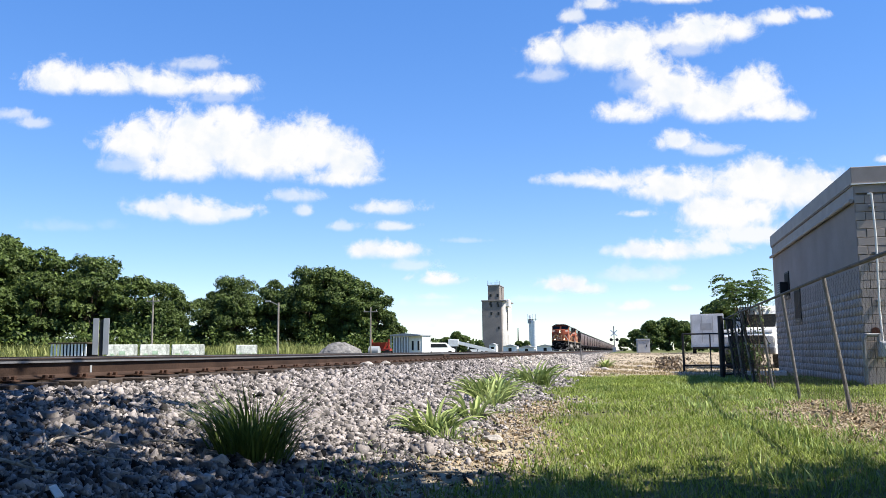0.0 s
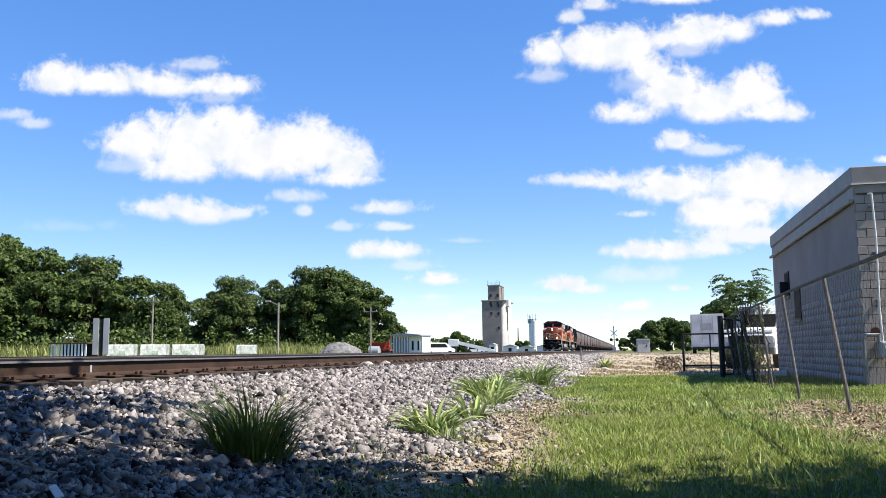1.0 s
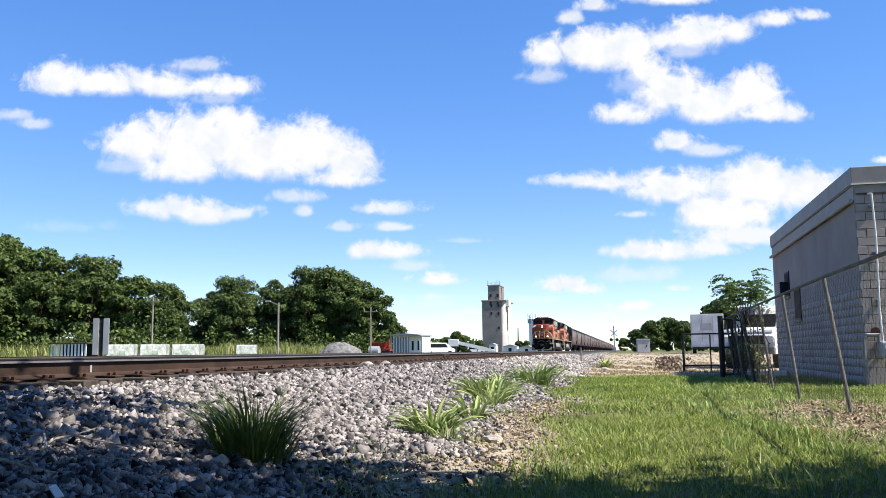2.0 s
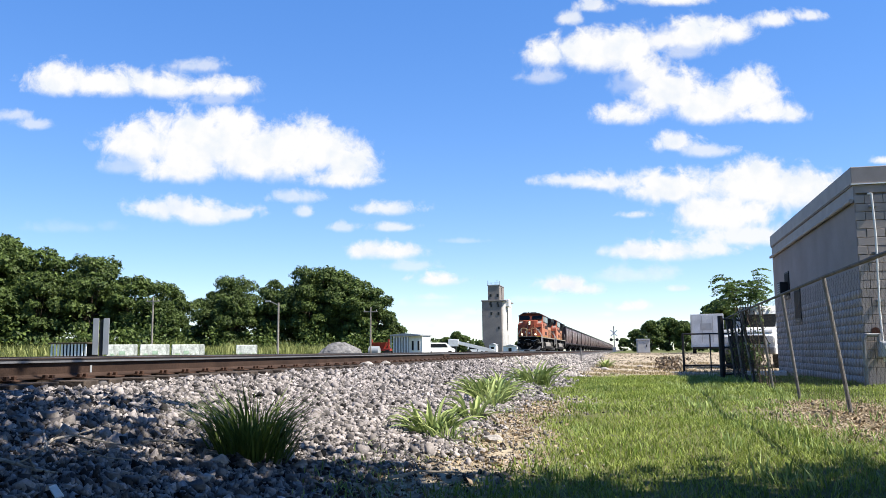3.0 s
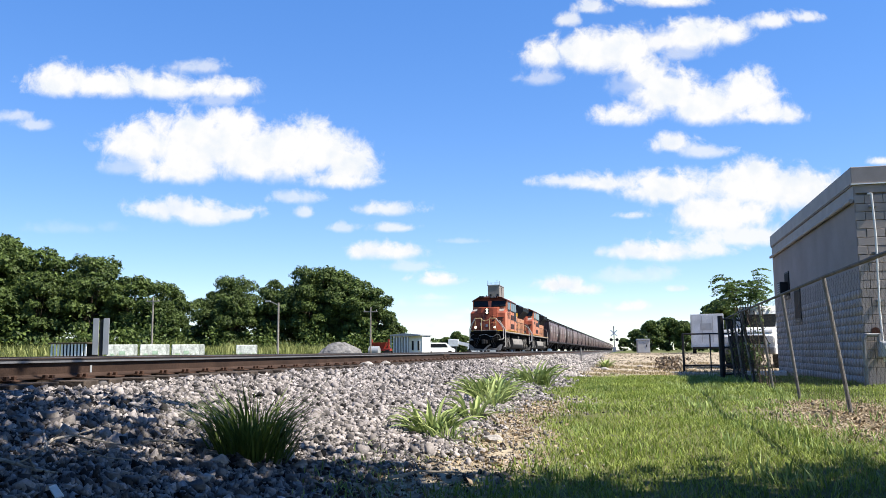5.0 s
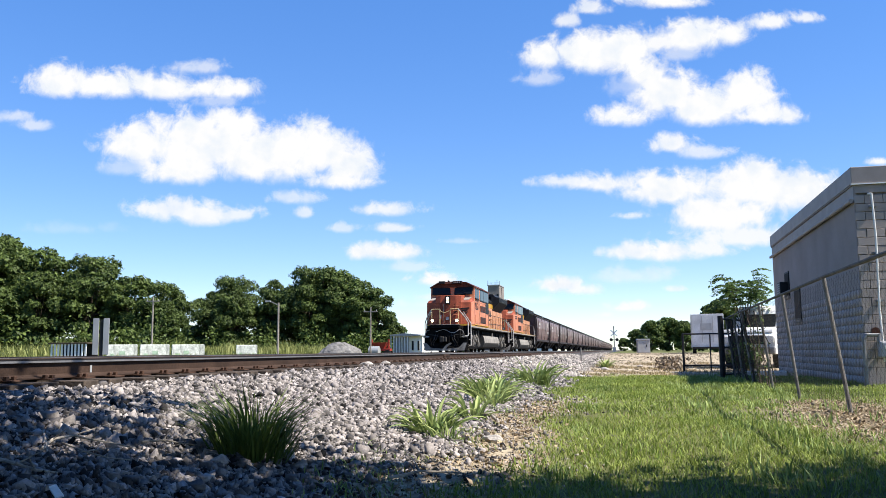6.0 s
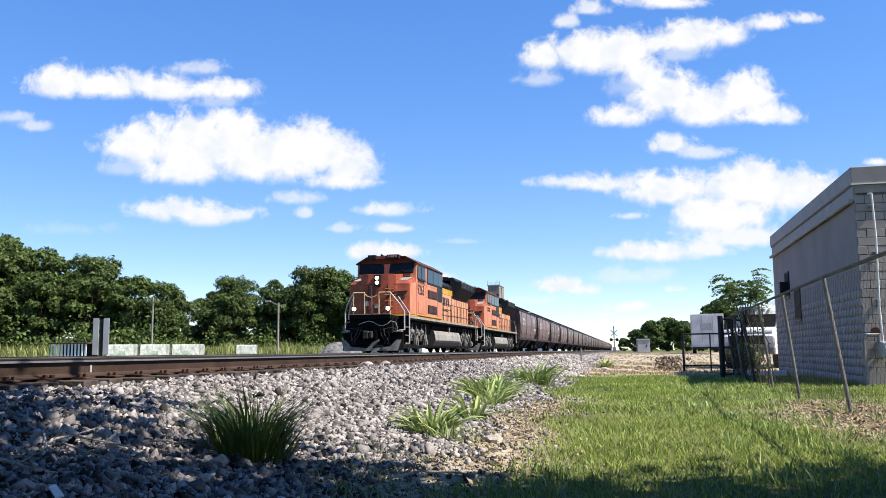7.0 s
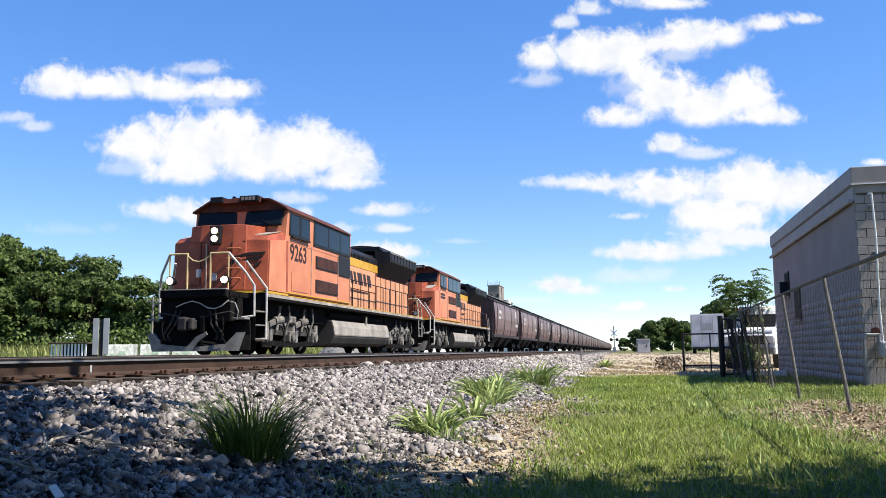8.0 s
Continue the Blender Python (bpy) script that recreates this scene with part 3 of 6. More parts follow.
    def stroke(name, pts, material, label=""):
        front = [(x, nose_y(x, z), z) for x, z in pts]
        return part(name, loft([front, [(x, y + 0.03, z) for x, y, z in front]]), material, L, label)

    stroke("nose_emblem", [(0.62, 2.92), (0.95, 3.02), (1.46, 3.06), (1.44, 2.98), (0.98, 2.94), (0.70, 2.85)], BLACKP, "dark winged emblem")
    stroke("nose_emblem", [(0.78, 2.80), (1.02, 2.87), (1.34, 2.90), (1.30, 2.83), (1.02, 2.80)], BLACKP)
    stroke("nose_emblem", [(0.42, 2.70), (0.62, 2.90), (0.72, 2.86), (0.56, 2.66)], BLACKP)
    stroke("nose_emblem", [(1.10, 2.62), (1.34, 2.80), (1.36, 2.74), (1.15, 2.56)], DARKMARK)
    for z in (2.05, 3.36):
        stroke("nose_seam", [(-0.9, z), (-0.9, z + 0.025), (0.9, z + 0.025), (0.9, z)], SOOT)
    for x in (-0.5, 0.5):
        stroke("nose_seam", [(x, 2.08), (x + 0.025, 2.08), (x + 0.025, 3.35), (x, 3.35)], SOOT)
    stroke("nose_sign", [(-0.15, 2.2), (0.05, 2.2), (0.05, 2.42), (-0.15, 2.42)], MARKING, "small pale notice")
    part("door_seam", boxed(-0.30, -0.27, 1.695, 1.73, 1.95, 3.3), SILLM, L)
    part("notice_plate", boxed(-0.62, -0.46, 1.72, 1.78, 2.3, 2.55, 0.01), MARKING, L, "pale notice plate")
    for z in (2.25, 2.55, 2.85, 3.15):
        part("grab_iron", pipe([(0.40, 1.75, z), (0.40, 1.66, z), (0.78, 1.72, z), (0.78, 1.82, z)], 0.016, 6), ORANGE, L)
    # cab
    roof_prof = [(-1.56, 3.55), (-1.58, 4.58), (-1.02, 4.90), (0.0, 4.96), (1.02, 4.90), (1.58, 4.58), (1.56, 3.55)]
    cab = loft([[(x, 3.32 + max(0, (z - 4.0)) * 0.30, z) for x, z in roof_prof], [(x, 9.8, z - (0.06 if z > 4.6 else 0)) for x, z in roof_prof]])
    part("cab", cab, ORANGE, L, "orange cab upper body")
    part("cab_lower_body", boxed(-1.55, 1.55, 3.4, 9.8, 1.86, 3.56, 0.015), ORANGE, L)
    visor = [(-1.64, 4.54), (-1.62, 4.60), (-1.04, 4.93), (0.0, 4.985), (1.04, 4.93), (1.62, 4.60), (1.64, 4.54), (1.59, 4.56), (1.0, 4.89), (0, 4.95), (-1.0, 4.89), (-1.59, 4.56)]
    part("roof_visor", extrude(visor, "y", 3.28, 9.7, 0.006), SOOT, L, "soot-stained red cab roof")
    part("cab_brow", extrude([(-1.57, 4.57), (1.57, 4.57), (1.02, 4.90), (0, 4.96), (-1.02, 4.90)], "y", 3.43, 3.75), SOOT, L, "soot-dark brow above the windscreens")
    part("roof_brow", extrude([(3.2, 4.80), (3.5, 4.80), (3.5, 4.99), (3.24, 4.96)], "x", -0.92, 0.74, 0.012), SOOT, L, "soot-stained raised roof front")
    for x0, x1 in ((-0.93, -0.5), (0.08, 0.72)):
        box_ = part("number_box", boxed(x0, x1, 3.10, 3.5, 4.815, 5.01, 0.02), BLACKP, L, "number board on the cab roof")
        for k in range(4 if x0 > 0 else 0):
            w = (x1 - x0 - 0.12) / 4
            part("number_bar", boxed(x0 + 0.06 + k * w, x0 + 0.06 + k * w + w * 0.7, 3.094, 3.099, 4.86, 4.97), SILLM, box_)
    part("horn", rod(bmesh.new(), (-0.3, 3.5, 5.03), (-0.3, 3.9, 5.03), 0.06, 0.025, 12), BLACKP, L, "small roof horn")
    part("aerial_dome", rod(bmesh.new(), (0.3, 5.2, 4.9), (0.3, 5.2, 5.06), 0.18, 0.12, 14), GREYBOX, L)
    for s in (-1, 1):
        # windscreens lean back; dark gasket round each
        tilt = pose(s * 0.80, 3.42, 4.29, -16.7, 0, -s * 4)
        g = part("windscreen", boxed(-0.66, 0.66, -0.05, 0.03, -0.27, 0.29, 0.03), BLACKP, L, "windscreen in a black gasket")
        g.matrix_basis = tilt
        part("pane", boxed(-0.60, 0.60, -0.058, -0.05, -0.22, 0.23), WGLASS, g, "dark reflective glass")
        part("wiper", pipe([(0.3, -0.075, -0.24), (-0.25, -0.075, 0.05)], 0.012, 6), BLACKP, g)
        # cab side window, rear dark panels, louvres
        a, b = (1.55, 1.585) if s > 0 else (-1.585, -1.55)
        c, d = (1.585, 1.592) if s > 0 else (-1.592, -1.585)
        w = part("side_window", boxed(a, b, 3.62, 5.42, 3.76, 4.50, 0.012), BLACKP, L, "black framed cab side window")
        part("pane", boxed(c, d, 3.72, 4.42, 3.82, 4.44), WGLASS, w)
        part("pane", boxed(c, d, 4.60, 5.34, 3.82, 4.44), WGLASS, w)
        part("arm_rest", boxed(*sorted((s * 1.59, s * 1.66)), 3.7, 5.3, 3.70, 3.76, 0.01), BLACKP, w)
        w = part("side_window", boxed(a, b, 5.78, 9.72, 3.66, 4.56, 0.012), BLACKP, L, "dark glazed rear cab panel")
        for y0, y1 in ((5.9, 7.15), (7.3, 8.45), (8.55, 9.62)):
            part("pane", boxed(c, d, y0, y1, 3.76, 4.46), WGLASS, w)
        part("side_panel", boxed(a, b, 8.45, 9.72, 2.88, 3.64, 0.01), BLACKP, L, "dark equipment panel")
        for z0, z1 in ((2.93, 3.36), (2.10, 2.54)):
            lou = part("louvre", boxed(a, b, 6.05, 8.3, z0, z1, 0.01), BLACKP, L, "dark red-brown louvred grille")
            for k in range(7):
                zz = z0 + 0.05 + k * (z1 - z0 - 0.1) / 6.5
                part("slat", boxed(c, d, 6.12, 8.23, zz, zz + 0.03), SOOT, lou)
        part("access_door", boxed(a, b - s * 0.02 if s > 0 else b, 3.9, 5.3, 2.0, 2.6, 0.008), ORANGE, L)
        part("sill_panel", boxed(a, b, 3.4, 9.8, 1.90, 1.94), YELLOW, L)
        for yy in (5.62, 8.38, 9.76):
            part("panel_seam", boxed(*sorted((s * 1.551, s * 1.572)), yy - 0.012, yy + 0.012, 1.96, 3.62), SILLM, L)
    # long hood
    hx = 1.02
    part("long_hood", boxed(-hx, hx, 9.8, 20.9, 1.81, 3.58, 0.02), SOOT, L, "dark hood core behind orange doors")
    for s in (1, -1):
        part("hood_panel", boxed(*sorted((s * (hx - 0.01), s * (hx + 0.021))), 9.85, 14.95, 2.66, 3.56, 0.008), FADED, L, "orange hood side panel")
    part("hood_stripe", boxed(-hx - 0.006, hx + 0.006, 9.82, 15.4, 3.584, 3.92), YELLOW, L, "yellow stripe high on the hood")
    part("hood_top", extrude([(-hx, 3.93), (hx, 3.93), (hx, 4.15), (0.78, 4.38), (-0.78, 4.38), (-hx, 4.15)], "y", 9.8, 15.4, 0.02), BLACKP, L, "black hood top with vents")
    for k in range(7):
        part("hood_vent", boxed(hx - 0.02, hx + 0.03, 10.1 + k * 0.58, 10.45 + k * 0.58, 3.97, 4.10, 0.01), GRIME, L)
    part("hood_roof", extrude([(-hx, 3.584), (hx, 3.584), (hx, 4.2), (0.8, 4.45), (-0.8, 4.45), (-hx, 4.2)], "y", 15.404, 20.9, 0.02), BLACKP, L)
    for s in (1, -1):
        flare = loft([[(s * 0.9, y, 3.5), (s * 1.05, y, 3.5), (s * 1.58, y + 0.1, 4.12), (s * 1.60, y + 0.1, 4.18), (s * 1.60, y + 0.1, 4.54), (s * 0.9, y, 4.62)] for y in (15.33, 20.3)])
        part("radiator_wing", flare, BLACKP, L, "black flared radiator intake")
        for k in range(9):
            part("radiator_rib", boxed(*sorted((s * 1.598, s * 1.612)), 15.6 + k * 0.56, 15.63 + k * 0.56, 4.19, 4.53), GRIME, L)
        part("wing_rail", boxed(*sorted((s * 1.598, s * 1.62)), 15.45, 20.38, 4.50, 4.56, 0.006), PLOWM, L, "worn upper edge of the intake")
    part("radiator_top", extrude([(-1.25, 4.60), (1.25, 4.60), (1.05, 4.84), (-1.05, 4.84)], "y", 15.5, 20.2, 0.03), BLACKP, L, "black radiator fan deck")
    for y in (16.3, 17.85, 19.4):
        part("radiator_fan", rod(bmesh.new(), (0, y, 4.84), (0, y, 4.93), 0.62, 0.58, 20), GRIME, L, "round fan shroud")
    part("exhaust_stack", boxed(-0.35, 0.35, 12.4, 13.6, 4.36, 4.62, 0.04), GRIME, L, "sooty exhaust stack")
    for k in range(13):
        y0 = 10.0 + k * 0.83
        part("hood_door", boxed(hx - 0.005, hx + (0.05 if k > 5 else 0.022), y0, y0 + 0.70, 1.9, 3.4 if k > 5 else 2.62, 0.008), FADED, L)
        part("hood_door", boxed(-hx - 0.022, -hx + 0.005, y0, y0 + 0.74, 1.9, 3.1, 0.008), FADED, L)
    part("air_intake", boxed(hx - 0.01, hx + 0.03, 17.2, 18.6, 2.0, 3.4, 0.01), GRIME, L, "dark grille")
    # large dark mark on the hood as plain slanted blocks
    for y0, w0 in ((11.5, 0.34), (12.0, 0.3), (12.5, 0.62), (13.3, 0.36), (13.85, 0.5)):
        part("hood_mark", extrude([(y0, 2.86), (y0 + w0, 2.86), (y0 + w0 - 0.22, 3.36), (y0 - 0.22, 3.36)], "x", hx + 0.0225, hx + 0.0275), DARKMARK, L)
    part("hood_mark", boxed(hx + 0.0285, hx + 0.0325, 11.4, 13.8, 2.52, 2.60), DARKMARK, L)
    # handrails and steps
    for s in (1, -1):
        for k in range(10):
            y = 10.3 + k * 1.08
            part("stanchion", rod(bmesh.new(), (s * 1.5, y, 1.8), (s * 1.5, y, 2.86), 0.02, n=6), BLACKP, L)
        handrail([(s * 1.5, 9.9, 2.86), (s * 1.5, 20.4, 2.86)], 0.02, BLACKP, L)
        handrail([(s * 0.36, 0.75, 1.85), (s * 0.36, 0.75, 2.90), (s * 0.92, 0.75, 2.90)], 0.03, RAILYEL, L, "cream painted handrail")
        handrail([(s * 0.92, 0.75, 2.90), (s * 1.33, 1.02, 2.34), (s * 1.5, 1.24, 1.98), (s * 1.5, 1.26, 1.10), (s * 0.86, 1.05, 1.0)], 0.036, PALERAIL, L, "pale worn handrail")
        handrail([(s * 1.14, 1.45, 2.72), (s * 1.56, 1.98, 1.94), (s * 1.56, 1.96, 0.45), (s * 1.3, 1.85, 0.42)], 0.036, PALERAIL, L)
        handrail([(s * 0.92, 0.75, 1.85), (s * 0.92, 0.75, 2.88)], 0.024, RAILYEL, L)
        handrail([(s * 1.5, 20.4, 2.86), (s * 1.54, 21.0, 2.2), (s * 1.54, 21.1, 0.8)], 0.026, MARKING, L)
        handrail([(s * 1.46, 21.7, 2.6), (s * 1.5, 21.9, 2.0), (s * 1.5, 21.9, 0.8)], 0.026, MARKING, L)
        for y in (1.28, 20.95):
            st = part("steps", boxed(*sorted((s * 1.12, s * 1.15)), y, y + 0.68, 0.42, 1.62), GRIME, L, "boarding steps")
            for z in (0.42, 0.82, 1.22):
                part("tread", boxed(*sorted((s * 1.15, s * 1.55)), y, y + 0.68, z, z + 0.04, 0.006), PLOWM, st)
            for yy in (y - 0.03, y + 0.68):
                part("side_plate", boxed(*sorted((s * 1.15, s * 1.53)), yy, yy + 0.03, 0.40, 1.62), GRIME, st)
    handrail([(-0.36, 0.75, 2.84), (-0.18, 0.74, 2.70), (0.0, 0.74, 2.66), (0.18, 0.74, 2.72), (0.36, 0.75, 2.84)], 0.02, RAILYEL, L, "slack safety chain")
    # pilot, plough, coupler, hoses
    part("pilot", boxed(-1.06, 1.06, 0.66, 0.95, 0.9, 1.64, 0.03), GRIME, L, "black pilot sheet")
    part("anticlimber", extrude([(0.42, 1.62), (0.70, 1.55), (0.70, 1.82), (0.42, 1.82)], "x", -1.02, 1.02, 0.015), GRIME, L, "black front platform edge")
    part("platform_lip", boxed(-1.02, 1.02, 0.40, 0.62, 1.822, 1.85, 0.006), SILLM, L, "dusty worn platform lip")
    part("well_back", boxed(-1.5, 1.5, 1.96, 1.976, 0.5, 1.8), GRIME, L, "dark back of the step wells")
    plow = loft([[(-1.52, 0.92, 0.12), (0.0, 0.42, 0.10), (1.52, 0.92, 0.12), (1.52, 1.0, 0.12), (0, 0.52, 0.10), (-1.52, 1.0, 0.12)],
                 [(-1.50, 1.0, 0.55), (0.0, 0.72, 0.45), (1.50, 1.0, 0.55), (1.50, 1.08, 0.55), (0, 0.8, 0.45), (-1.50, 1.08, 0.55)],
                 [(-1.50, 0.94, 0.98), (-0.5, 0.84, 0.62), (1.50, 0.94, 0.98), (1.50, 1.02, 0.98), (-0.5, 0.92, 0.62), (-1.50, 1.02, 0.98)]])
    part("snow_plough", plow, GRIME, L, "black steel plough with worn edge")
    # Worn blade edges, paled further to carry their highlight.
    for s in (1, -1):
        part("plough_blade", extrude([(s * 0.10, 0.10), (s * 1.35, 0.10), (s * 1.52, 0.62), (s * 1.30, 0.62), (s * 1.0, 0.30), (s * 0.15, 0.22)], "y", 0.44, 0.5), PLOWM, L, "bare worn plough edge with painted highlight").matrix_basis = Matrix(((1, 0, 0, 0), (s * 0.32, 1, 0, -0.04), (0, 0, 1, 0), (0, 0, 0, 1)))
    # Pale plate paints the sunlit face of the centre crease.
    part("plough_rib", extrude([(-0.22, 0.10), (0.05, 0.10), (0.20, 0.34), (0.50, 0.55), (0.46, 0.64), (0.16, 0.50)], "y", 0.36, 0.42), PLOWM, L, "lit face of the plough's centre crease")
    for s in (1, -1):
        part("corner_step", boxed(*sorted((s * 1.12, s * 1.5)), 0.62, 0.98, 0.98, 1.04, 0.01), PLOWM, L, "worn corner step")
        part("cut_lever", pipe([(s * 0.3, 0.5, 1.05), (s * 0.6, 0.48, 1.12), (s * 1.1, 0.52, 1.2), (s * 1.42, 0.58, 1.05)], 0.016, 6), TRUCKM, L, "bent uncoupling lever")
        part("hose_bracket", pipe([(s * 1.02, 0.55, 1.50), (s * 1.24, 0.55, 1.44), (s * 1.34, 0.55, 1.2), (s * 1.3, 0.55, 0.98)], 0.022, 6), PLOWM, L)
        part("hose_bracket", pipe([(s * 0.9, 0.52, 1.05), (s * 0.95, 0.45, 0.8), (s * 0.9, 0.45, 0.5), (s * 0.98, 0.5, 0.34)], 0.026, 6), GRIME, L)
        part("draft_casting", boxed(*sorted((s * 0.2, s * 0.36)), 0.45, 0.66, 0.62, 1.1, 0.03), GRIME, L, "cast draft gear housing")
    cp = bmesh.new()
    box(cp, -0.13, 0.13, 0.15, 0.9, 0.72, 0.98, 0.03)
    box(cp, -0.22, 0.05, -0.02, 0.28, 0.66, 1.04, 0.05)
    box(cp, 0.08, 0.24, 0.0, 0.22, 0.68, 1.02, 0.05)
    part("coupler", cp, TRUCKM, L, "cast steel knuckle coupler")
    for x0, x1 in ((0.45, 0.75), (0.62, 0.9), (-0.45, -0.8), (-0.6, -0.95)):
        part("air_hose", pipe([(x0, 0.62, 1.25), ((x0 * 2 + x1) / 3, 0.50, 0.85), (x1, 0.52, 0.55), (x1 * 0.92, 0.55, 0.42)], 0.028, 6), TRUCKM, L)
    part("cable", pipe([(-0.6, 0.60, 1.36), (-0.35, 0.55, 1.45), (-0.08, 0.55, 1.52), (0.15, 0.55, 1.46), (0.4, 0.55, 1.32), (0.62, 0.55, 1.29), (0.82, 0.56, 1.36), (1.0, 0.62, 1.52)], 0.018, 6), PALERAIL, L, "pale jumper cable")
    # fuel tank: dark body, paler skin from its widest line upward
    half = [(1.0, 0.26), (1.3, 0.36), (1.43, 0.58), (1.455, 0.70), (1.42, 0.98), (1.34, 1.22)]
    part("fuel_tank", extrude(half + [(-x, z) for x, z in half[::-1]], "y", 8.3, 15.75, 0.02), TANKLOW, L, "dark fuel tank")
    for s in (1, -1):
        part("tank_side", extrude([(s * 1.462, 0.66), (s * 1.472, 0.70), (s * 1.435, 0.985), (s * 1.352, 1.215), (s * 1.342, 1.21), (s * 1.425, 0.98), (s * 1.456, 0.70)], "y", 8.32, 15.73), TANKTOP, L, "pale upper tank side")
        part("air_tank", rod(bmesh.new(), (s * 1.15, 8.3, 1.42), (s * 1.15, 15.0, 1.42), 0.13, n=14), GRIME, L)
        part("fuel_filler", rod(bmesh.new(), (s * 1.4, 12.4, 1.2), (s * 1.4, 12.4, 1.5), 0.05, n=10), TANKTOP, L)
    # trucks
    for y0 in (2.55, 16.5):
        y1 = y0 + 4.2
        for s in (1, -1):
            fb = bmesh.new()
            truck_frame(fb, y0, y1, s)
            tf = part("truck_frame", fb, TRUCKM, L, "dusty cast truck side frame")
            # Small castings are pale so highlights show against the dark frame.
            for y in (y0, (y0 + y1) / 2, y1):
                part("axle_box", boxed(*sorted((s * 1.05, s * 1.30)), y - 0.19, y + 0.19, 0.36, 0.74, 0.04), PALECAST, tf)
                part("journal_cap", rod(bmesh.new(), (s * 1.29, y, 0.54), (s * 1.36, y, 0.54), 0.13, n=14), PLOWM, tf)
                for o in (-0.33, 0.33):
                    part("coil_spring", rod(bmesh.new(), (s * 1.16, y + o, 0.62), (s * 1.16, y + o, 0.98), 0.09, n=10), PLOWM, tf)
            for y in (y0 + 1.05, y1 - 1.05):
                part("brake_cylinder", rod(bmesh.new(), (s * 1.22, y - 0.3, 1.02), (s * 1.22, y + 0.3, 1.08), 0.13, n=12), PALECAST, tf)
                part("brake_rod", pipe([(s * 1.24, y + 0.3, 1.05), (s * 1.26, y + 0.55, 0.8), (s * 1.24, y + 0.5, 0.4)], 0.035, 6), TRUCKM, tf)
                part("damper", rod(bmesh.new(), (s * 1.26, y - 0.15, 0.72), (s * 1.26, y + 0.1, 1.5), 0.05, n=8), PALECAST, tf)
                part("brake_shoe", extrude([(y - 0.5, 0.25), (y - 0.38, 0.2), (y - 0.3, 0.5), (y - 0.36, 0.85), (y - 0.48, 0.8)], "x", *sorted((s * 0.9, s * 1.2)), 0.01), PLOWM, tf)
                part("sand_pipe", pipe([(s * 1.3, y + 0.7, 1.55), (s * 1.34, y + 0.72, 1.1), (s * 1.2, y + 0.55, 0.5), (s * 0.95, y + 0.45, 0.12)], 0.03, 6), PALECAST, tf)
                part("link_arm", extrude([(y - 0.75, 0.98), (y - 0.2, 1.12), (y + 0.3, 1.0), (y + 0.25, 0.86), (y - 0.2, 0.95), (y - 0.7, 0.82)], "x", *sorted((s * 1.2, s * 1.29)), 0.015), PALECAST, tf)
            part("side_bearer", boxed(*sorted((s * 1.0, s * 1.3)), (y0 + y1) / 2 - 0.35, (y0 + y1) / 2 + 0.35, 0.98, 1.22, 0.04), PLOWM, tf)
            part("equaliser", extrude([(y0 - 0.2, 0.30), (y0 + 0.6, 0.42), ((y0 + y1) / 2, 0.34), (y1 - 0.6, 0.42), (y1 + 0.2, 0.30), (y1 - 0.5, 0.26), ((y0 + y1) / 2, 0.2), (y0 + 0.5, 0.26)], "x", *sorted((s * 1.22, s * 1.28)), 0.01), GRIME, tf)
            part("dark_skirt", boxed(*sorted((s * 1.16, s * 1.19)), y0 - 0.6, y1 + 0.6, 1.18, 1.6), GRIME, tf)
    return L


WHEELS = []


def wheelsets(parent, ys, r, gauge=0.745):
    """Wheel pairs that turn with the train; each is one keyed part."""
    shape = None
    for y in ys:
        if shape is None or shape.get("radius") != r:
            bm = wheel_shape(r, 0.13)
            bmesh.ops.translate(bm, verts=bm.verts, vec=(gauge, 0, 0))
            me = bpy.data.meshes.new("tmp")
            bm.to_mesh(me)
            bm2 = bmesh.new()
            bm2.from_mesh(me)
            bmesh.ops.rotate(bm2, verts=bm2.verts, cent=(0, 0, 0), matrix=Matrix.Rotation(math.pi, 3, "Z"))
            bm2.to_mesh(me)
            bm2.free()
            bm.from_mesh(me)
            bpy.data.meshes.remove(me)
            rod(bm, (-gauge, 0, 0), (gauge, 0, 0), 0.09, n=12)
            ob = part("wheelset", bm, GRIME, parent, "steel wheel pair on an axle")
            shape = ob
            shape["radius"] = r
        else:
            ob = new("wheelset", shape.data)
            ob.parent = parent
        ob.location = (0, y, r)
        WHEELS.append((ob, y, r))


HOPPER_LENGTH = 18.3


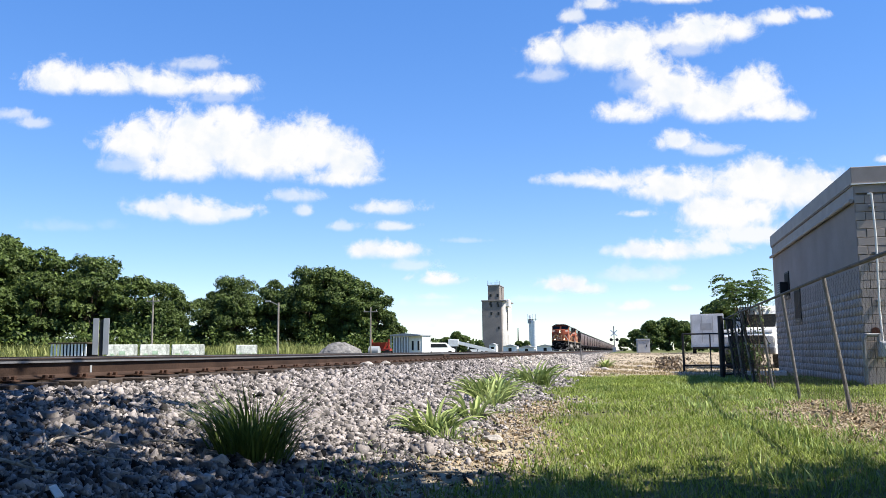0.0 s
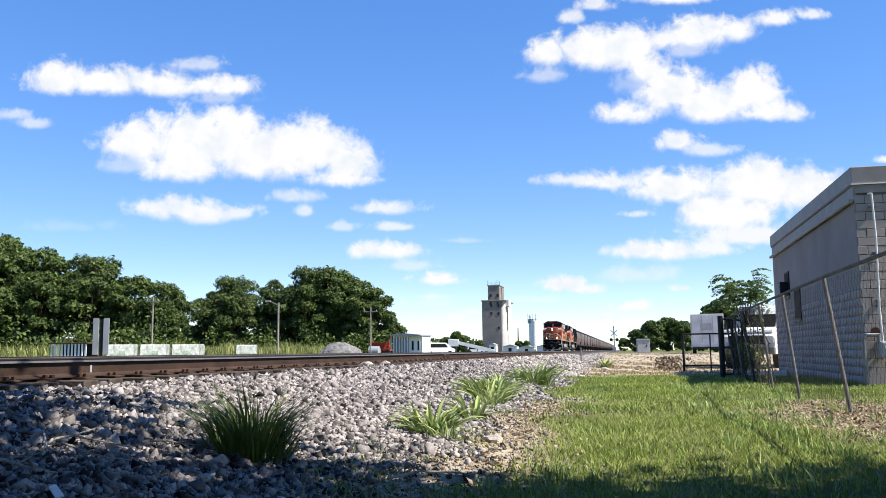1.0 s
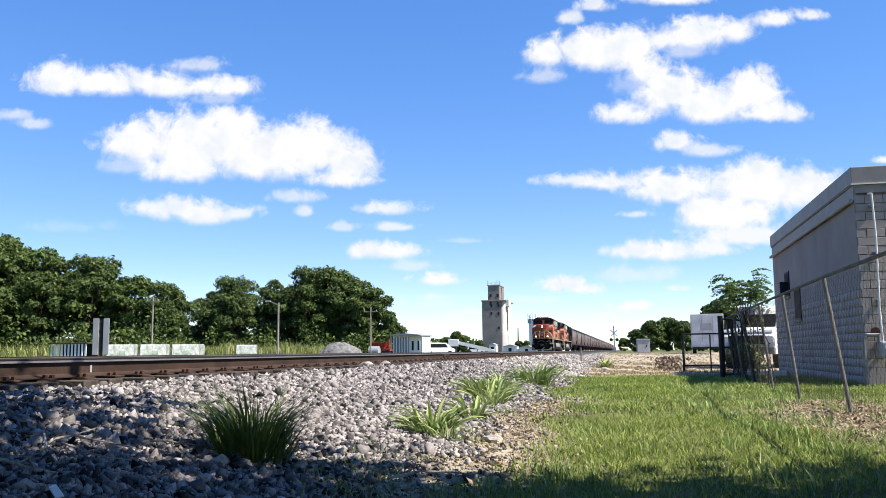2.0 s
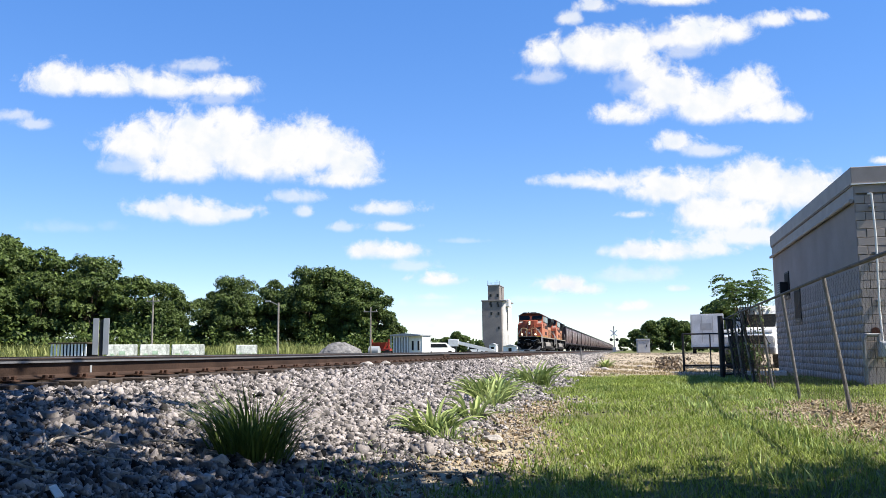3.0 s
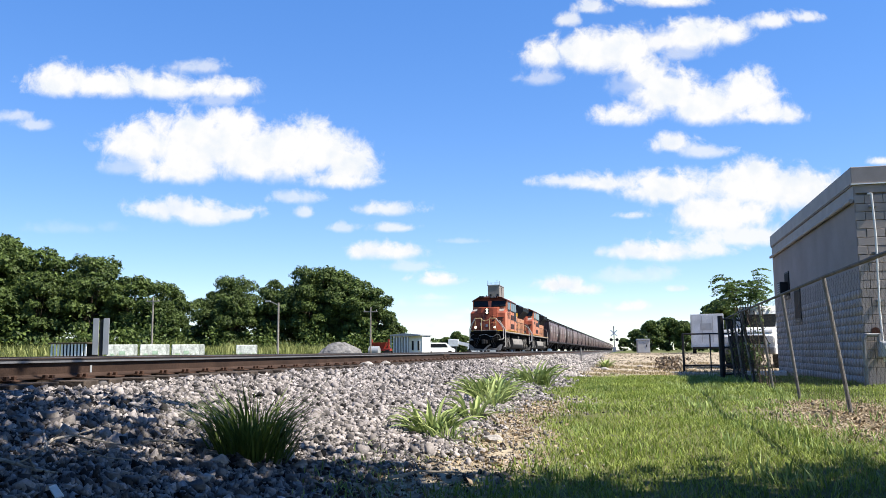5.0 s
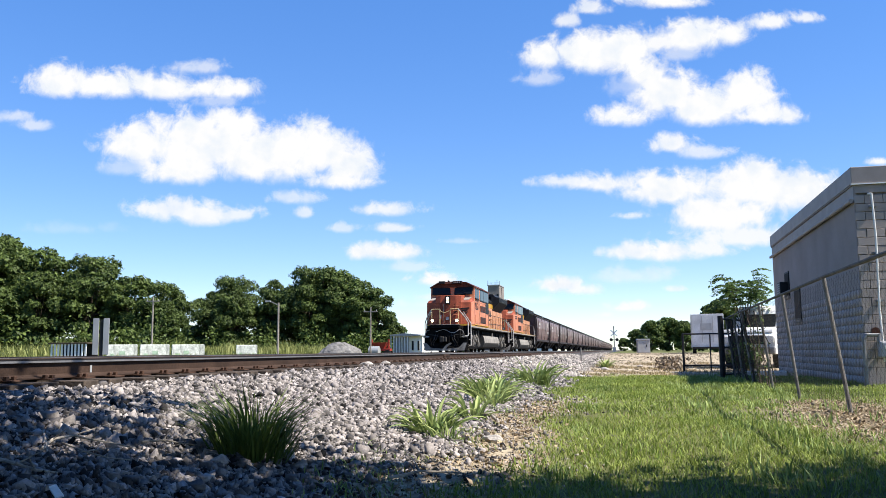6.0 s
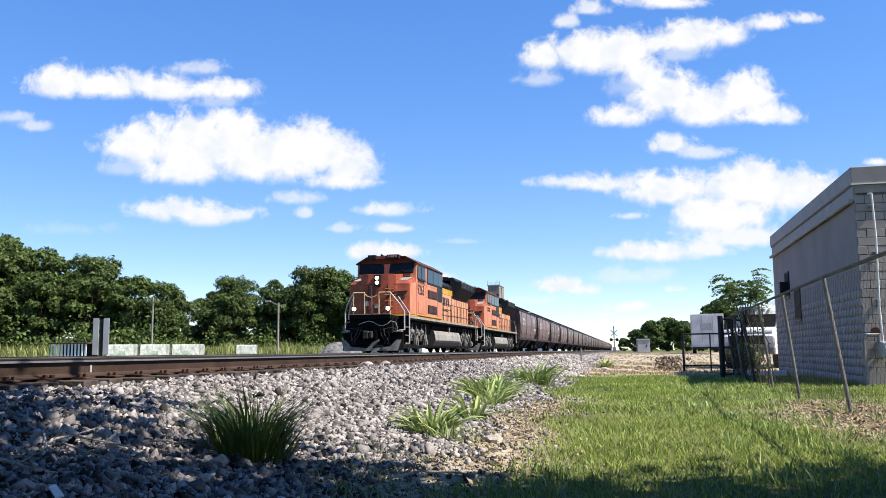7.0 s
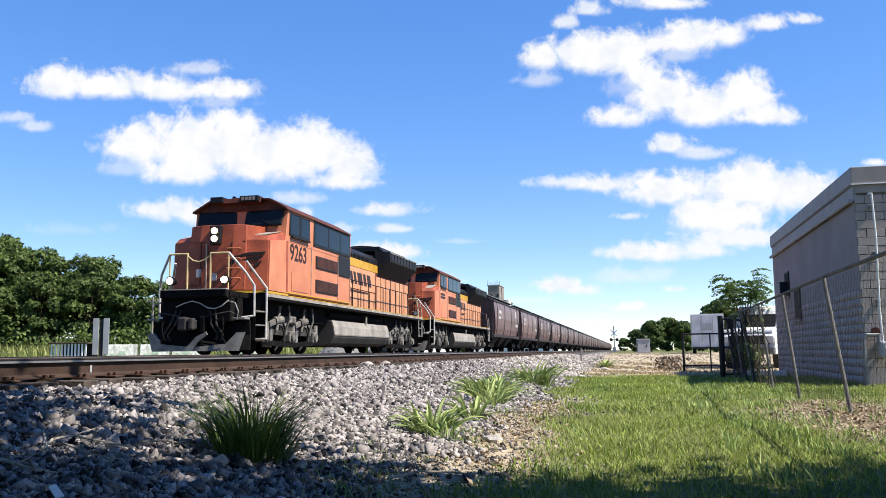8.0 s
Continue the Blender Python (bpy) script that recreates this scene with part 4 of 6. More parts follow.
def hopper_car():
    H = thing("hopper_car", "brown covered grain hopper car in the train", "hopper car", "train")
    # body: bulging sides, raked ends
    half = [(1.38, 1.42), (1.50, 1.95), (1.57, 2.8), (1.56, 3.7), (1.48, 4.2)]
    ring = half + [(-x, z) for x, z in half[::-1]]

    def end(y, dy):
        return [(x, y + dy * max(0.0, (3.5 - z) / 2.1), z) for x, z in ring]
    part("body", loft([end(0.95, 1.25), end(HOPPER_LENGTH - 0.95, -1.25)]), HOPPER, H, "bulging brown side sheets", smooth=False)
    part("roof", loft([[(1.50, y, 4.202), (0.9, y, 4.5), (0.35, y, 4.6), (-0.35, y, 4.6), (-0.9, y, 4.5), (-1.50, y, 4.202)] for y in (0.8, HOPPER_LENGTH - 0.8)]), HOPEND, H, "dark arched roof")
    part("hatch_trough", boxed(-0.34, 0.34, 1.4, HOPPER_LENGTH - 1.4, 4.60, 4.72, 0.02), HOPEND, H)
    part("roof_walk", boxed(0.55, 0.95, 0.7, HOPPER_LENGTH - 0.7, 4.64, 4.69), GALV, H, "galvanised running board")
    for s in (1, -1):
        part("top_chord", boxed(*sorted((s * 1.46, s * 1.56)), 0.85, HOPPER_LENGTH - 0.85, 4.10, 4.23, 0.01), HOPEND, H)
        part("side_sill", boxed(*sorted((s * 1.34, s * 1.50)), 0.7, HOPPER_LENGTH - 0.7, 1.20, 1.44, 0.01), HOPEND, H, "dark side sill")
    for s in (1, -1):
        for y in (2.6, 7.0, 11.3, HOPPER_LENGTH - 2.6):
            part("side_rib", loft([[(s * (x - 0.02), y + o, z), (s * (x + 0.025), y + o, z), (s * (x + 0.025), y + o + 0.09, z), (s * (x - 0.02), y + o + 0.09, z)] for x, z, o in ((1.40, 1.46, 0), (1.50, 1.95, 0), (1.57, 2.8, 0), (1.56, 3.7, 0), (1.49, 4.12, 0))]), HOPEND, H)
    for y0, d in ((0.55, 1), (HOPPER_LENGTH - 0.55, -1)):
        ya, yb = sorted((y0, y0 + d * 0.12))
        for s in (1, -1):
            part("end_post", boxed(*sorted((s * 1.30, s * 1.42)), ya, yb, 1.2, 4.2), HOPEND, H)
            lad = part("ladder", rod(bmesh.new(), (s * 1.50, y0 + d * 0.2, 1.2), (s * 1.50, y0 + d * 0.2, 4.25), 0.02, n=6), HOPEND, H)
            for k in range(7):
                part("rung", rod(bmesh.new(), (s * 1.50, y0 + d * 0.2, 1.35 + k * 0.4), (s * 1.50, y0 + d * 0.65, 1.35 + k * 0.4), 0.015, n=5), HOPEND, lad)
        part("end_platform", boxed(-1.4, 1.4, *sorted((y0 - d * 0.1, y0 + d * 1.9)), 1.14, 1.22), HOPEND, H)
        part("centre_sill", boxed(-0.3, 0.3, *sorted((y0 - d * 0.35, y0 + d * 2.4)), 0.78, 1.13, 0.02), HOPEND, H)
        part("coupler", boxed(-0.14, 0.14, *sorted((y0 - d * 0.62, y0 - d * 0.3)), 0.72, 1.0, 0.04), GRIME, H)
    for c in (4.9, 9.15, 13.4):
        part("discharge_chute", loft([[(-1.3, c - 1.9, 1.45), (1.3, c - 1.9, 1.45), (1.3, c + 1.9, 1.45), (-1.3, c + 1.9, 1.45)], [(-0.55, c - 0.4, 0.42), (0.55, c - 0.4, 0.42), (0.55, c + 0.4, 0.42), (-0.55, c + 0.4, 0.42)]]), HOPEND, H, "dark discharge chute")
    for y, z, w, h in ((3.4, 3.2, 1.5, 0.28), (3.4, 2.75, 1.1, 0.2), (13.8, 3.15, 1.0, 0.6), (14.2, 2.3, 1.6, 0.25)):
        part("marking", boxed(1.578, 1.583, y, y + w, z, z + h), MARKING, H, "pale stencilled marking")
    for c in (2.1, HOPPER_LENGTH - 2.1):
        for s in (1, -1):
            prof = [(c - 1.2, 0.38), (c - 1.2, 0.62), (c - 0.45, 0.86), (c + 0.45, 0.86), (c + 1.2, 0.62), (c + 1.2, 0.38), (c + 0.7, 0.44), (c + 0.4, 0.26), (c - 0.4, 0.26), (c - 0.7, 0.44)]
            part("truck_frame", extrude(prof, "x", s * 1.05 - 0.06, s * 1.05 + 0.06, 0.015), GRIME, H, "cast truck side frame")
    return H


def speed_place(t):
    """Where the front coupler is at t seconds: a steady pace."""
    return 21.55 + 17.08 * (8.0 - t)


LOCO = 22.63
lead = locomotive()
second = copy_thing(lead, pose(TRACK_2, speed_place(0) + LOCO, FAR_RAIL_TOP))
words("9263", 0.74, 0.004, DARKMARK, lead, Matrix.Translation((1.556, 4.48, 3.22)) @ Euler((radians(90), 0, radians(90))).to_matrix().to_4x4(), "dark road number")
for z in (3.18, 3.36):
    part("number_bar", boxed(1.552, 1.557, 3.8, 5.1, z - 0.07, z + 0.07), DARKMARK, second)
for o in second.children_recursive:
    if o.name.split(".")[0] in ("headlight", "lens"):
        o.data = o.data.copy()
        o.data.materials[0] = UNLIT
        tagged(o, "unlit round lamp")
train = [(lead, 0.0), (second, LOCO)]
for engine in (lead, second):
    wheelsets(engine, [2.55, 4.65, 6.75, 16.5, 18.6, 20.7], 0.53)
car = hopper_car()
FIRST_CAR = 2 * LOCO + 0.8
train.append((car, FIRST_CAR))
for k in range(1, 32):
    train.append((copy_thing(car, pose(TRACK_2, speed_place(0) + FIRST_CAR + k * HOPPER_LENGTH, FAR_RAIL_TOP)), FIRST_CAR + k * HOPPER_LENGTH))
for ob, back in train[2:]:
    wheelsets(ob, [1.25, 2.95, HOPPER_LENGTH - 2.95, HOPPER_LENGTH - 1.25], 0.46)

# ---- plants: builders ----
def blades(name, material, roots, height, width, lean, parent=None, spread=None, seed=1, droop=0.35):
    """Grass blades: two bent, tapering segments each. roots: (n, 3)."""
    rng = np.random.default_rng(seed)
    n = len(roots)
    h = height * rng.uniform(0.55, 1.25, n) if np.isscalar(height) else height * rng.uniform(0.7, 1.2, n)
    a = rng.uniform(0, 2 * np.pi, n)
    out = np.stack([np.cos(a), np.sin(a), np.zeros(n)], -1)
    if spread is not None:
        out = spread + 0.35 * out
        out /= np.linalg.norm(out, axis=1, keepdims=True) + 1e-6
    side = np.stack([-out[:, 1], out[:, 0], np.zeros(n)], -1)
    tw = rng.uniform(-0.7, 0.7, n)[:, None]
    side = side * np.cos(tw) + out * np.sin(tw)
    w = (width * rng.uniform(0.6, 1.3, n))[:, None]
    ln = (lean * rng.uniform(0.2, 1.3, n) * h)[:, None]
    up = np.array([0, 0, 1.0])
    p0 = roots
    p1 = roots + up * (h * 0.55)[:, None] + out * ln * 0.35
    p2 = roots + up * (h * (1 - droop * rng.uniform(0, 1, n)))[:, None] + out * ln * 1.1
    v = np.stack([p0 - side * w, p0 + side * w, p1 - side * w * 0.75, p1 + side * w * 0.75, p2], 1).reshape(-1, 3)
    b = np.arange(n)[:, None] * 5
    t = np.concatenate([b + [0, 1, 3], b + [0, 3, 2], b + [2, 3, 4]], 1).reshape(-1, 3)
    return soup(name, v, t, material, parent)


def leaves(rng, centres, size, flat=0.4, facing=None):
    """Small folded leaf sprays at the given points."""
    n = len(centres)
    nrm = rng.normal(size=(n, 3)) + np.array([0, 0, flat])
    if facing is not None:
        nrm = nrm * 0.55 + facing
    nrm /= np.linalg.norm(nrm, axis=1, keepdims=True)
    a = np.cross(nrm, rng.normal(size=(n, 3)))
    a /= np.linalg.norm(a, axis=1, keepdims=True)
    b = np.cross(nrm, a)
    s = (size * rng.uniform(0.6, 1.4, n))[:, None]
    v = np.stack([centres - a * s, centres + b * s * 0.55 + nrm * s * 0.15, centres + a * s, centres - b * s * 0.55 + nrm * s * 0.15], 1).reshape(-1, 3)
    i = np.arange(n)[:, None] * 4
    return v, np.concatenate([i + [0, 1, 2], i + [0, 2, 3]], 1).reshape(-1, 3)


def tree(label, height, width, seed, material, per=260, leaf=0.30, clumps=60, low=0.12, crown_low=None):
    """Tapered trunk, forking limbs, and a crown of many leaf sprays in clumps."""
    rng = np.random.default_rng(seed)
    T = thing("tree", label, "tree", "trees")
    bm = bmesh.new()
    top = height * 0.55
    pts = [Vector((0, 0, -0.3)), Vector((rng.normal() * 0.1, rng.normal() * 0.1, height * 0.18)), Vector((rng.normal() * 0.3, rng.normal() * 0.3, top))]
    r0 = height * 0.022
    rod(bm, pts[0], pts[1], r0 * 1.25, r0, 9)
    rod(bm, pts[1], pts[2], r0, r0 * 0.5, 8)
    c0 = low * height if crown_low is None else crown_low
    # boughs: rounded masses of foliage set over an uneven crown
    boughs = []
    tries = 0
    while len(boughs) < clumps and tries < 4000:
        tries += 1
        p = rng.uniform(-1, 1, 3)
        r = np.linalg.norm(p)
        if r > 1 or (r < 0.4 and rng.random() < 0.5):
            continue
        zz = (p[2] + 1) / 2
        taper = 0.62 + 0.5 * math.sin(math.pi * min(1, zz * 0.85 + 0.12))
        c = np.array((p[0] * width * 0.42 * taper, p[1] * width * 0.42 * taper, c0 + 0.05 * height + zz * (height - c0) * 0.92))
        rb = width * rng.uniform(0.085, 0.155)
        if all(np.linalg.norm((c - o) / [1, 1, 0.8]) > 0.72 * max(rb, q) for o, q in boughs):
            boughs.append((c, rb))
    for c, rb in boughs[::2]:
        k = rng.uniform(0.25, 0.95)
        base = pts[1].lerp(pts[2], k)
        m = base.lerp(Vector(c), 0.5) + Vector((0, 0, -0.05 * height))
        rod(bm, base, m, r0 * 0.4, r0 * 0.25, 6)
        rod(bm, m, Vector(c), r0 * 0.25, r0 * 0.06, 5)
    part("trunk", bm, BARK, T, "rough brown trunk and limbs")
    q, f = [], []
    for c, rb in boughs:
        n = int(per * (rb / (width * 0.12)) ** 2)
        d = rng.normal(size=(n, 3))
        d[:, 2] = np.where(d[:, 2] < -0.5, -d[:, 2] * 0.6, d[:, 2])
        d /= np.linalg.norm(d, axis=1, keepdims=True)
        ph = rng.uniform(0, 6.28, 3)
        lump = 1 + 0.2 * np.sin(d[:, 0] * 5 + ph[0]) * np.sin(d[:, 2] * 6 + ph[1]) + 0.14 * np.sin(d[:, 1] * 9 + ph[2])
        rr = rb * lump * rng.uniform(0.45, 1, n) ** 0.4
        q.append(c + d * rr[:, None] * [1, 1, rng.uniform(0.7, 1.05)])
        f.append(d)
    q, f = np.concatenate(q), np.concatenate(f)
    v, t = leaves(rng, q, leaf, 0.25, f)
    crown = soup("crown", v, t, material, T)
    tagged(crown, "dense green foliage with gaps")
    return T


# ---- far side of the railway ----
oak = tree("tall broad-leaved tree with a dense dark crown", 14.0, 10.5, 3, LEAF1, 430, 0.19, 60, 0.04)
elm = tree("full green tree with a rounded uneven crown", 13.0, 9.5, 8, LEAF2, 430, 0.18, 56, 0.05)
ash = tree("narrow green tree beside the woods", 11.0, 7.5, 15, LEAF1, 380, 0.165, 52, 0.04)
bush = tree("small rounded green tree in the distance", 6.0, 5.2, 27, LEAF2, 300, 0.2, 44, 0.02)


def planted(m0, first, x, y, h, turn):
    k = h / {oak: 14.0, elm: 13.0, ash: 11.0, bush: 6.0}[m0]
    mm = pose(x, y, 0.3, 0, 0, turn) @ Matrix.Diagonal((k, k, k, 1))
    if first:
        m0.matrix_basis = mm
        return m0
    return copy_thing(m0, mm)


WOODS_LEFT = [(oak, -69.5, 84, 15.0, 0), (elm, -63.5, 82, 13.5, 40), (oak, -59.5, 86, 11.4, 120), (ash, -56.5, 82, 10.9, 75),
         (elm, -53.0, 84, 9.5, 200), (oak, -50.0, 86, 8.3, 10), (ash, -47.6, 82, 6.2, 130), (elm, -76.0, 88, 15.2, 33),
         (ash, -66.0, 78, 13.0, 210), (ash, -60.8, 79, 9.4, 300), (ash, -70.5, 79, 11.5, 20), (bush, 9.4, 90, 5.4, 20)]
WOODS_MIDDLE = [(bush, -61.5, 113, 4.6, 50), (bush, -63.5, 116, 5.2, 10), (oak, -55.6, 114, 11.3, 77), (ash, -57.9, 112, 9.4, 200), (ash, -53.2, 110, 9.7, 140),
         (ash, -48.6, 113, 10.9, 250), (ash, -50.6, 116, 7.4, 31), (oak, -42.8, 112, 12.1, 95), (elm, -40.9, 115, 13.0, 160),
         (oak, -38.6, 114, 11.0, 20), (elm, -36.0, 112, 10.8, 300), (ash, -33.2, 112, 9.2, 45), (ash, -31.9, 116, 5.4, 190),
         (ash, -45.6, 116, 9.2, 10)]
TREES_FAR = [(bush, -40.6, 205, 6.0, 0), (bush, -43.6, 207, 4.6, 60), (bush, -38.6, 206, 4.9, 150), (bush, -24, 300, 4.6, 0),
         (bush, -55.5, 325, 5.2, 0), (bush, -40.5, 330, 5.0, 75), (bush, -37.5, 330, 5.0, 170), (bush, 4.2, 150, 6.0, 0),
         (bush, 7.2, 152, 6.6, 60), (bush, 10.0, 150, 5.8, 110), (bush, 1.9, 156, 4.6, 30), (bush, 12.5, 155, 6.0, 180),
         (bush, 15.5, 158, 6.2, 260), (bush, -0.6, 260, 4.5, 90), (bush, 2.5, 250, 5.0, 10)]
seen_first = set()
for m0, x, y, h, turn in WOODS_LEFT + WOODS_MIDDLE + TREES_FAR:
    planted(m0, m0 not in seen_first, x, y, h, turn)
    seen_first.add(m0)

# undergrowth below the woods and the weeds along the far side
rng = np.random.default_rng(21)
n = 70000
q = np.stack([rng.uniform(-84, -30, n), rng.uniform(74, 118, n), rng.uniform(0, 1, n)], -1)
q[:, 2] = 0.3 + q[:, 2] * (2.6 + 1.3 * np.sin(q[:, 0] * 0.9) + 0.9 * np.sin(q[:, 0] * 2.3 + 1) + 0.5 * np.sin(q[:, 0] * 5.1))
q = q[(q[:, 1] < 84) & (q[:, 0] < -44) | (q[:, 1] > 104) & (q[:, 0] > -62)]
v, t = leaves(rng, q, 0.22)
tagged(soup("undergrowth", v, t, LEAF2), "leafy undergrowth below the woods", "shrubs", kind="stuff")
n = 15000
wx, wy = rng.uniform(-56, -31.5, n), rng.uniform(26, 100, n)
hh = 0.45 + 0.012 * wy + 0.35 * np.clip(np.sin(wy * 0.5 + wx) + np.sin(wy * 0.23 - wx * 0.7), 0, 2)
tagged(blades("weeds", leaf_mat("field_weeds", (0.1, 0.125, 0.03), (0.32, 0.33, 0.11), 0.3), np.stack([wx, wy, np.full(n, 0.33)], -1), hh, 0.045, 0.45, seed=5), "tall yellow-green weeds beyond the tracks", "weeds", kind="stuff")

# distant woods along the horizon
rng = np.random.default_rng(91)
n = 16000
fx = np.concatenate([rng.uniform(-420, -62, n), rng.uniform(8, 260, n // 2)])
fy = rng.uniform(430, 470, len(fx))
fh = 7.0 + 2.5 * np.sin(fx * 0.09) + 1.8 * np.sin(fx * 0.31 + 1)
v, t = leaves(rng, np.stack([fx, fy, rng.uniform(0, 1, len(fx)) ** 0.8 * fh], -1), 1.0)
tagged(soup("distant_woods", v, t, LEAF2), "distant line of green woods on the horizon", "woods", kind="stuff")


BARRIERM = mat("stained_whitewash", (0.45, 0.47, 0.43), 0.92, 0, 4, 0.55, 0.4, 14)


def barrier_y(x, y, length, turn):
    B = thing("concrete_barrier", "whitewashed concrete barrier with faded paint marks", "barrier", "barriers beyond the tracks", at=pose(x, y, 0.33, 0, 0, turn) @ Matrix.Diagonal((1, 1, 1.4, 1)))
    h = length / 2
    part("body", extrude([(-0.3, 0), (0.3, 0), (0.3, 0.12), (0.16, 0.35), (0.1, 0.82), (-0.1, 0.82), (-0.16, 0.35), (-0.3, 0.12)], "y", -h, h, 0.04), BARRIERM, B, "weathered white concrete")
    for k in range(int(length * 2) - 1):
        part("paint_mark", boxed(0.142, 0.168, -h + 0.2 + k * 0.5, -h + 0.42 + 0.1 * (k % 2) + k * 0.5, 0.30 + 0.09 * (k % 3), 0.44 + 0.1 * (k % 2)), FADEGREEN, B)
    return B


rng = np.random.default_rng(61)
n = 2600
bx = rng.uniform(-32, -23.5, n)
by = 43.3 + (bx + 31) * 1.6 + rng.normal(0, 0.9, n) - 1.2
tagged(blades("verge_weeds", WEEDM, np.stack([bx, by, np.full(n, 0.33)], -1), 0.6 * np.ones(n), 0.03, 0.5, seed=62), "green weeds growing round the barriers", "weeds", kind="stuff")
FADEGREEN = mat("faded_green_paint", (0.30, 0.40, 0.30), 0.8, 0, 5, 0.4, 0.05)
barrier_y(-29.25, 45.54, 1.72, -52), barrier_y(-28.06, 47.14, 1.70, -52), barrier_y(-26.9, 49.08, 1.98, -54), barrier_y(-25.89, 55.38, 1.44, -58)

crate = thing("metal_cage", "white slatted metal cage with a flat brown lid", "cage", at=pose(-29.9, 42, 0.33) @ Matrix.Diagonal((1, 1, 1.25, 1)))
part("lid", boxed(-1.25, 1.2, -0.6, 0.6, 0.93, 0.99, 0.01), BARK, crate, "flat brown lid")
# Black board gives the cage's inner shade as a colour.
part("back_board", boxed(-1.1, 1.1, 0.5, 0.55, 0.05, 0.92), BLACKIRON, crate, "black board for the shaded inside")
for k in range(11):
    part("slat", boxed(-1.1 + k * 0.21, -1.0 + k * 0.21, -0.55, -0.51, 0.02, 0.93, 0.008), WHITEM, crate)

mark = thing("marker_board", "pair of pale metal boards on a dark post beside the track", "trackside sign", at=pose(-14.8, 22, 0.45, 0, 0, 12))
part("post", boxed(-0.05, 0.05, -0.04, 0.04, -0.1, 1.42, 0.01), BLACKIRON, mark, "dark steel post")
for s in (-1, 1):
    part("board", boxed(s * 0.15 - 0.085, s * 0.15 + 0.085, -0.07, -0.045, 0.42, 1.46, 0.008), GREYBOX, mark, "pale grey board")
part("foot", boxed(-0.16, 0.02, -0.2, 0.0, -0.1, 0.36, 0.03), WHITEM, mark, "white painted foot")


def pole(x, y, h, lamp):
    P = thing("utility_pole", "weathered grey utility pole" + (" with a small lamp arm" if lamp else " with a crossarm"), "utility pole", "poles", at=pose(x, y, 0.2))
    part("pole", rod(bmesh.new(), (0, 0, -0.2), (0.02, 0, h), 0.10, 0.07, 10), WOODPOLE, P)
    if lamp:
        part("lamp_arm", pipe([(0, 0, h - 0.2), (-0.6, -0.2, h + 0.1)], 0.03, 6), GALV, P)
        part("lamp_head", boxed(-1.0, -0.55, -0.3, -0.1, h + 0.04, h + 0.16, 0.03), GREYBOX, P)
    else:
        part("crossarm", boxed(-0.7, 0.7, -0.05, 0.05, h - 0.5, h - 0.4, 0.01), WOODPOLE, P)
        for xx in (-0.6, 0, 0.6):
            part("insulator", rod(bmesh.new(), (xx, 0, h - 0.4), (xx, 0, h - 0.26), 0.04, 0.03, 8), GREYBOX, P)


pole(-45.0, 75, 6.3, False), pole(-26.4, 62, 4.6, True), pole(-24.4, 80, 5.1, False)


def heap():
    bm = bmesh.new()
    bmesh.ops.create_icosphere(bm, subdivisions=5, radius=1)
    for v in bm.verts:
        d = 1 + 0.12 * noise.noise(v.co * 2.5) + 0.05 * noise.noise(v.co * 9)
        r = math.hypot(v.co.x, v.co.y)
        v.co = Vector((v.co.x * 2.7 * d, v.co.y * 2.0 * d, max(-0.1, (1 - r ** 1.7) * 1.5 * d if v.co.z > 0 else -0.1)))
    ob = part("gravel_heap", bm, GRAVELPILE, None, smooth=False)
    ob.location = (-25.8, 75, 0.33)
    tagged(ob, "heap of loose grey gravel among weeds", "gravel heap")


heap()
tank = thing("grey_tank", "low grey steel tank behind the gravel heap", "tank", at=pose(-25.0, 82, 0.33))
part("shell", rod(bmesh.new(), (-0.1, 0, 0.65), (0.9, 0, 0.65), 0.5, n=20), GREYBOX, tank)
part("saddle", boxed(-0.6, 0.7, -0.4, 0.4, 0, 0.3), CONC, tank)

red = thing("red_implement", "red farm implement parked beyond the weeds", "farm machine", at=pose(-29.2, 100, 0.33))
part("frame", boxed(-1.4, 1.3, -0.5, 0.5, 0.7, 1.0, 0.03), REDM, red)
part("hopper", loft([[(-0.5, -0.4, 1.0), (0.5, -0.4, 1.0), (0.5, 0.4, 1.0), (-0.5, 0.4, 1.0)], [(-1.0, -0.7, 1.75), (0.9, -0.7, 1.75), (0.9, 0.7, 1.75), (-1.0, 0.7, 1.75)]]), REDM, red)
for xx in (-1.1, 1.0):
    for s in (-0.6, 0.6):
        part("wheel", rod(bmesh.new(), (xx, s - 0.12, 0.42), (xx, s + 0.12, 0.42), 0.42, n=18), RUBBER, red)
    part("upright", boxed(xx - 0.08, xx + 0.08, -0.1, 0.1, 0.9, 2.1), REDM, red)


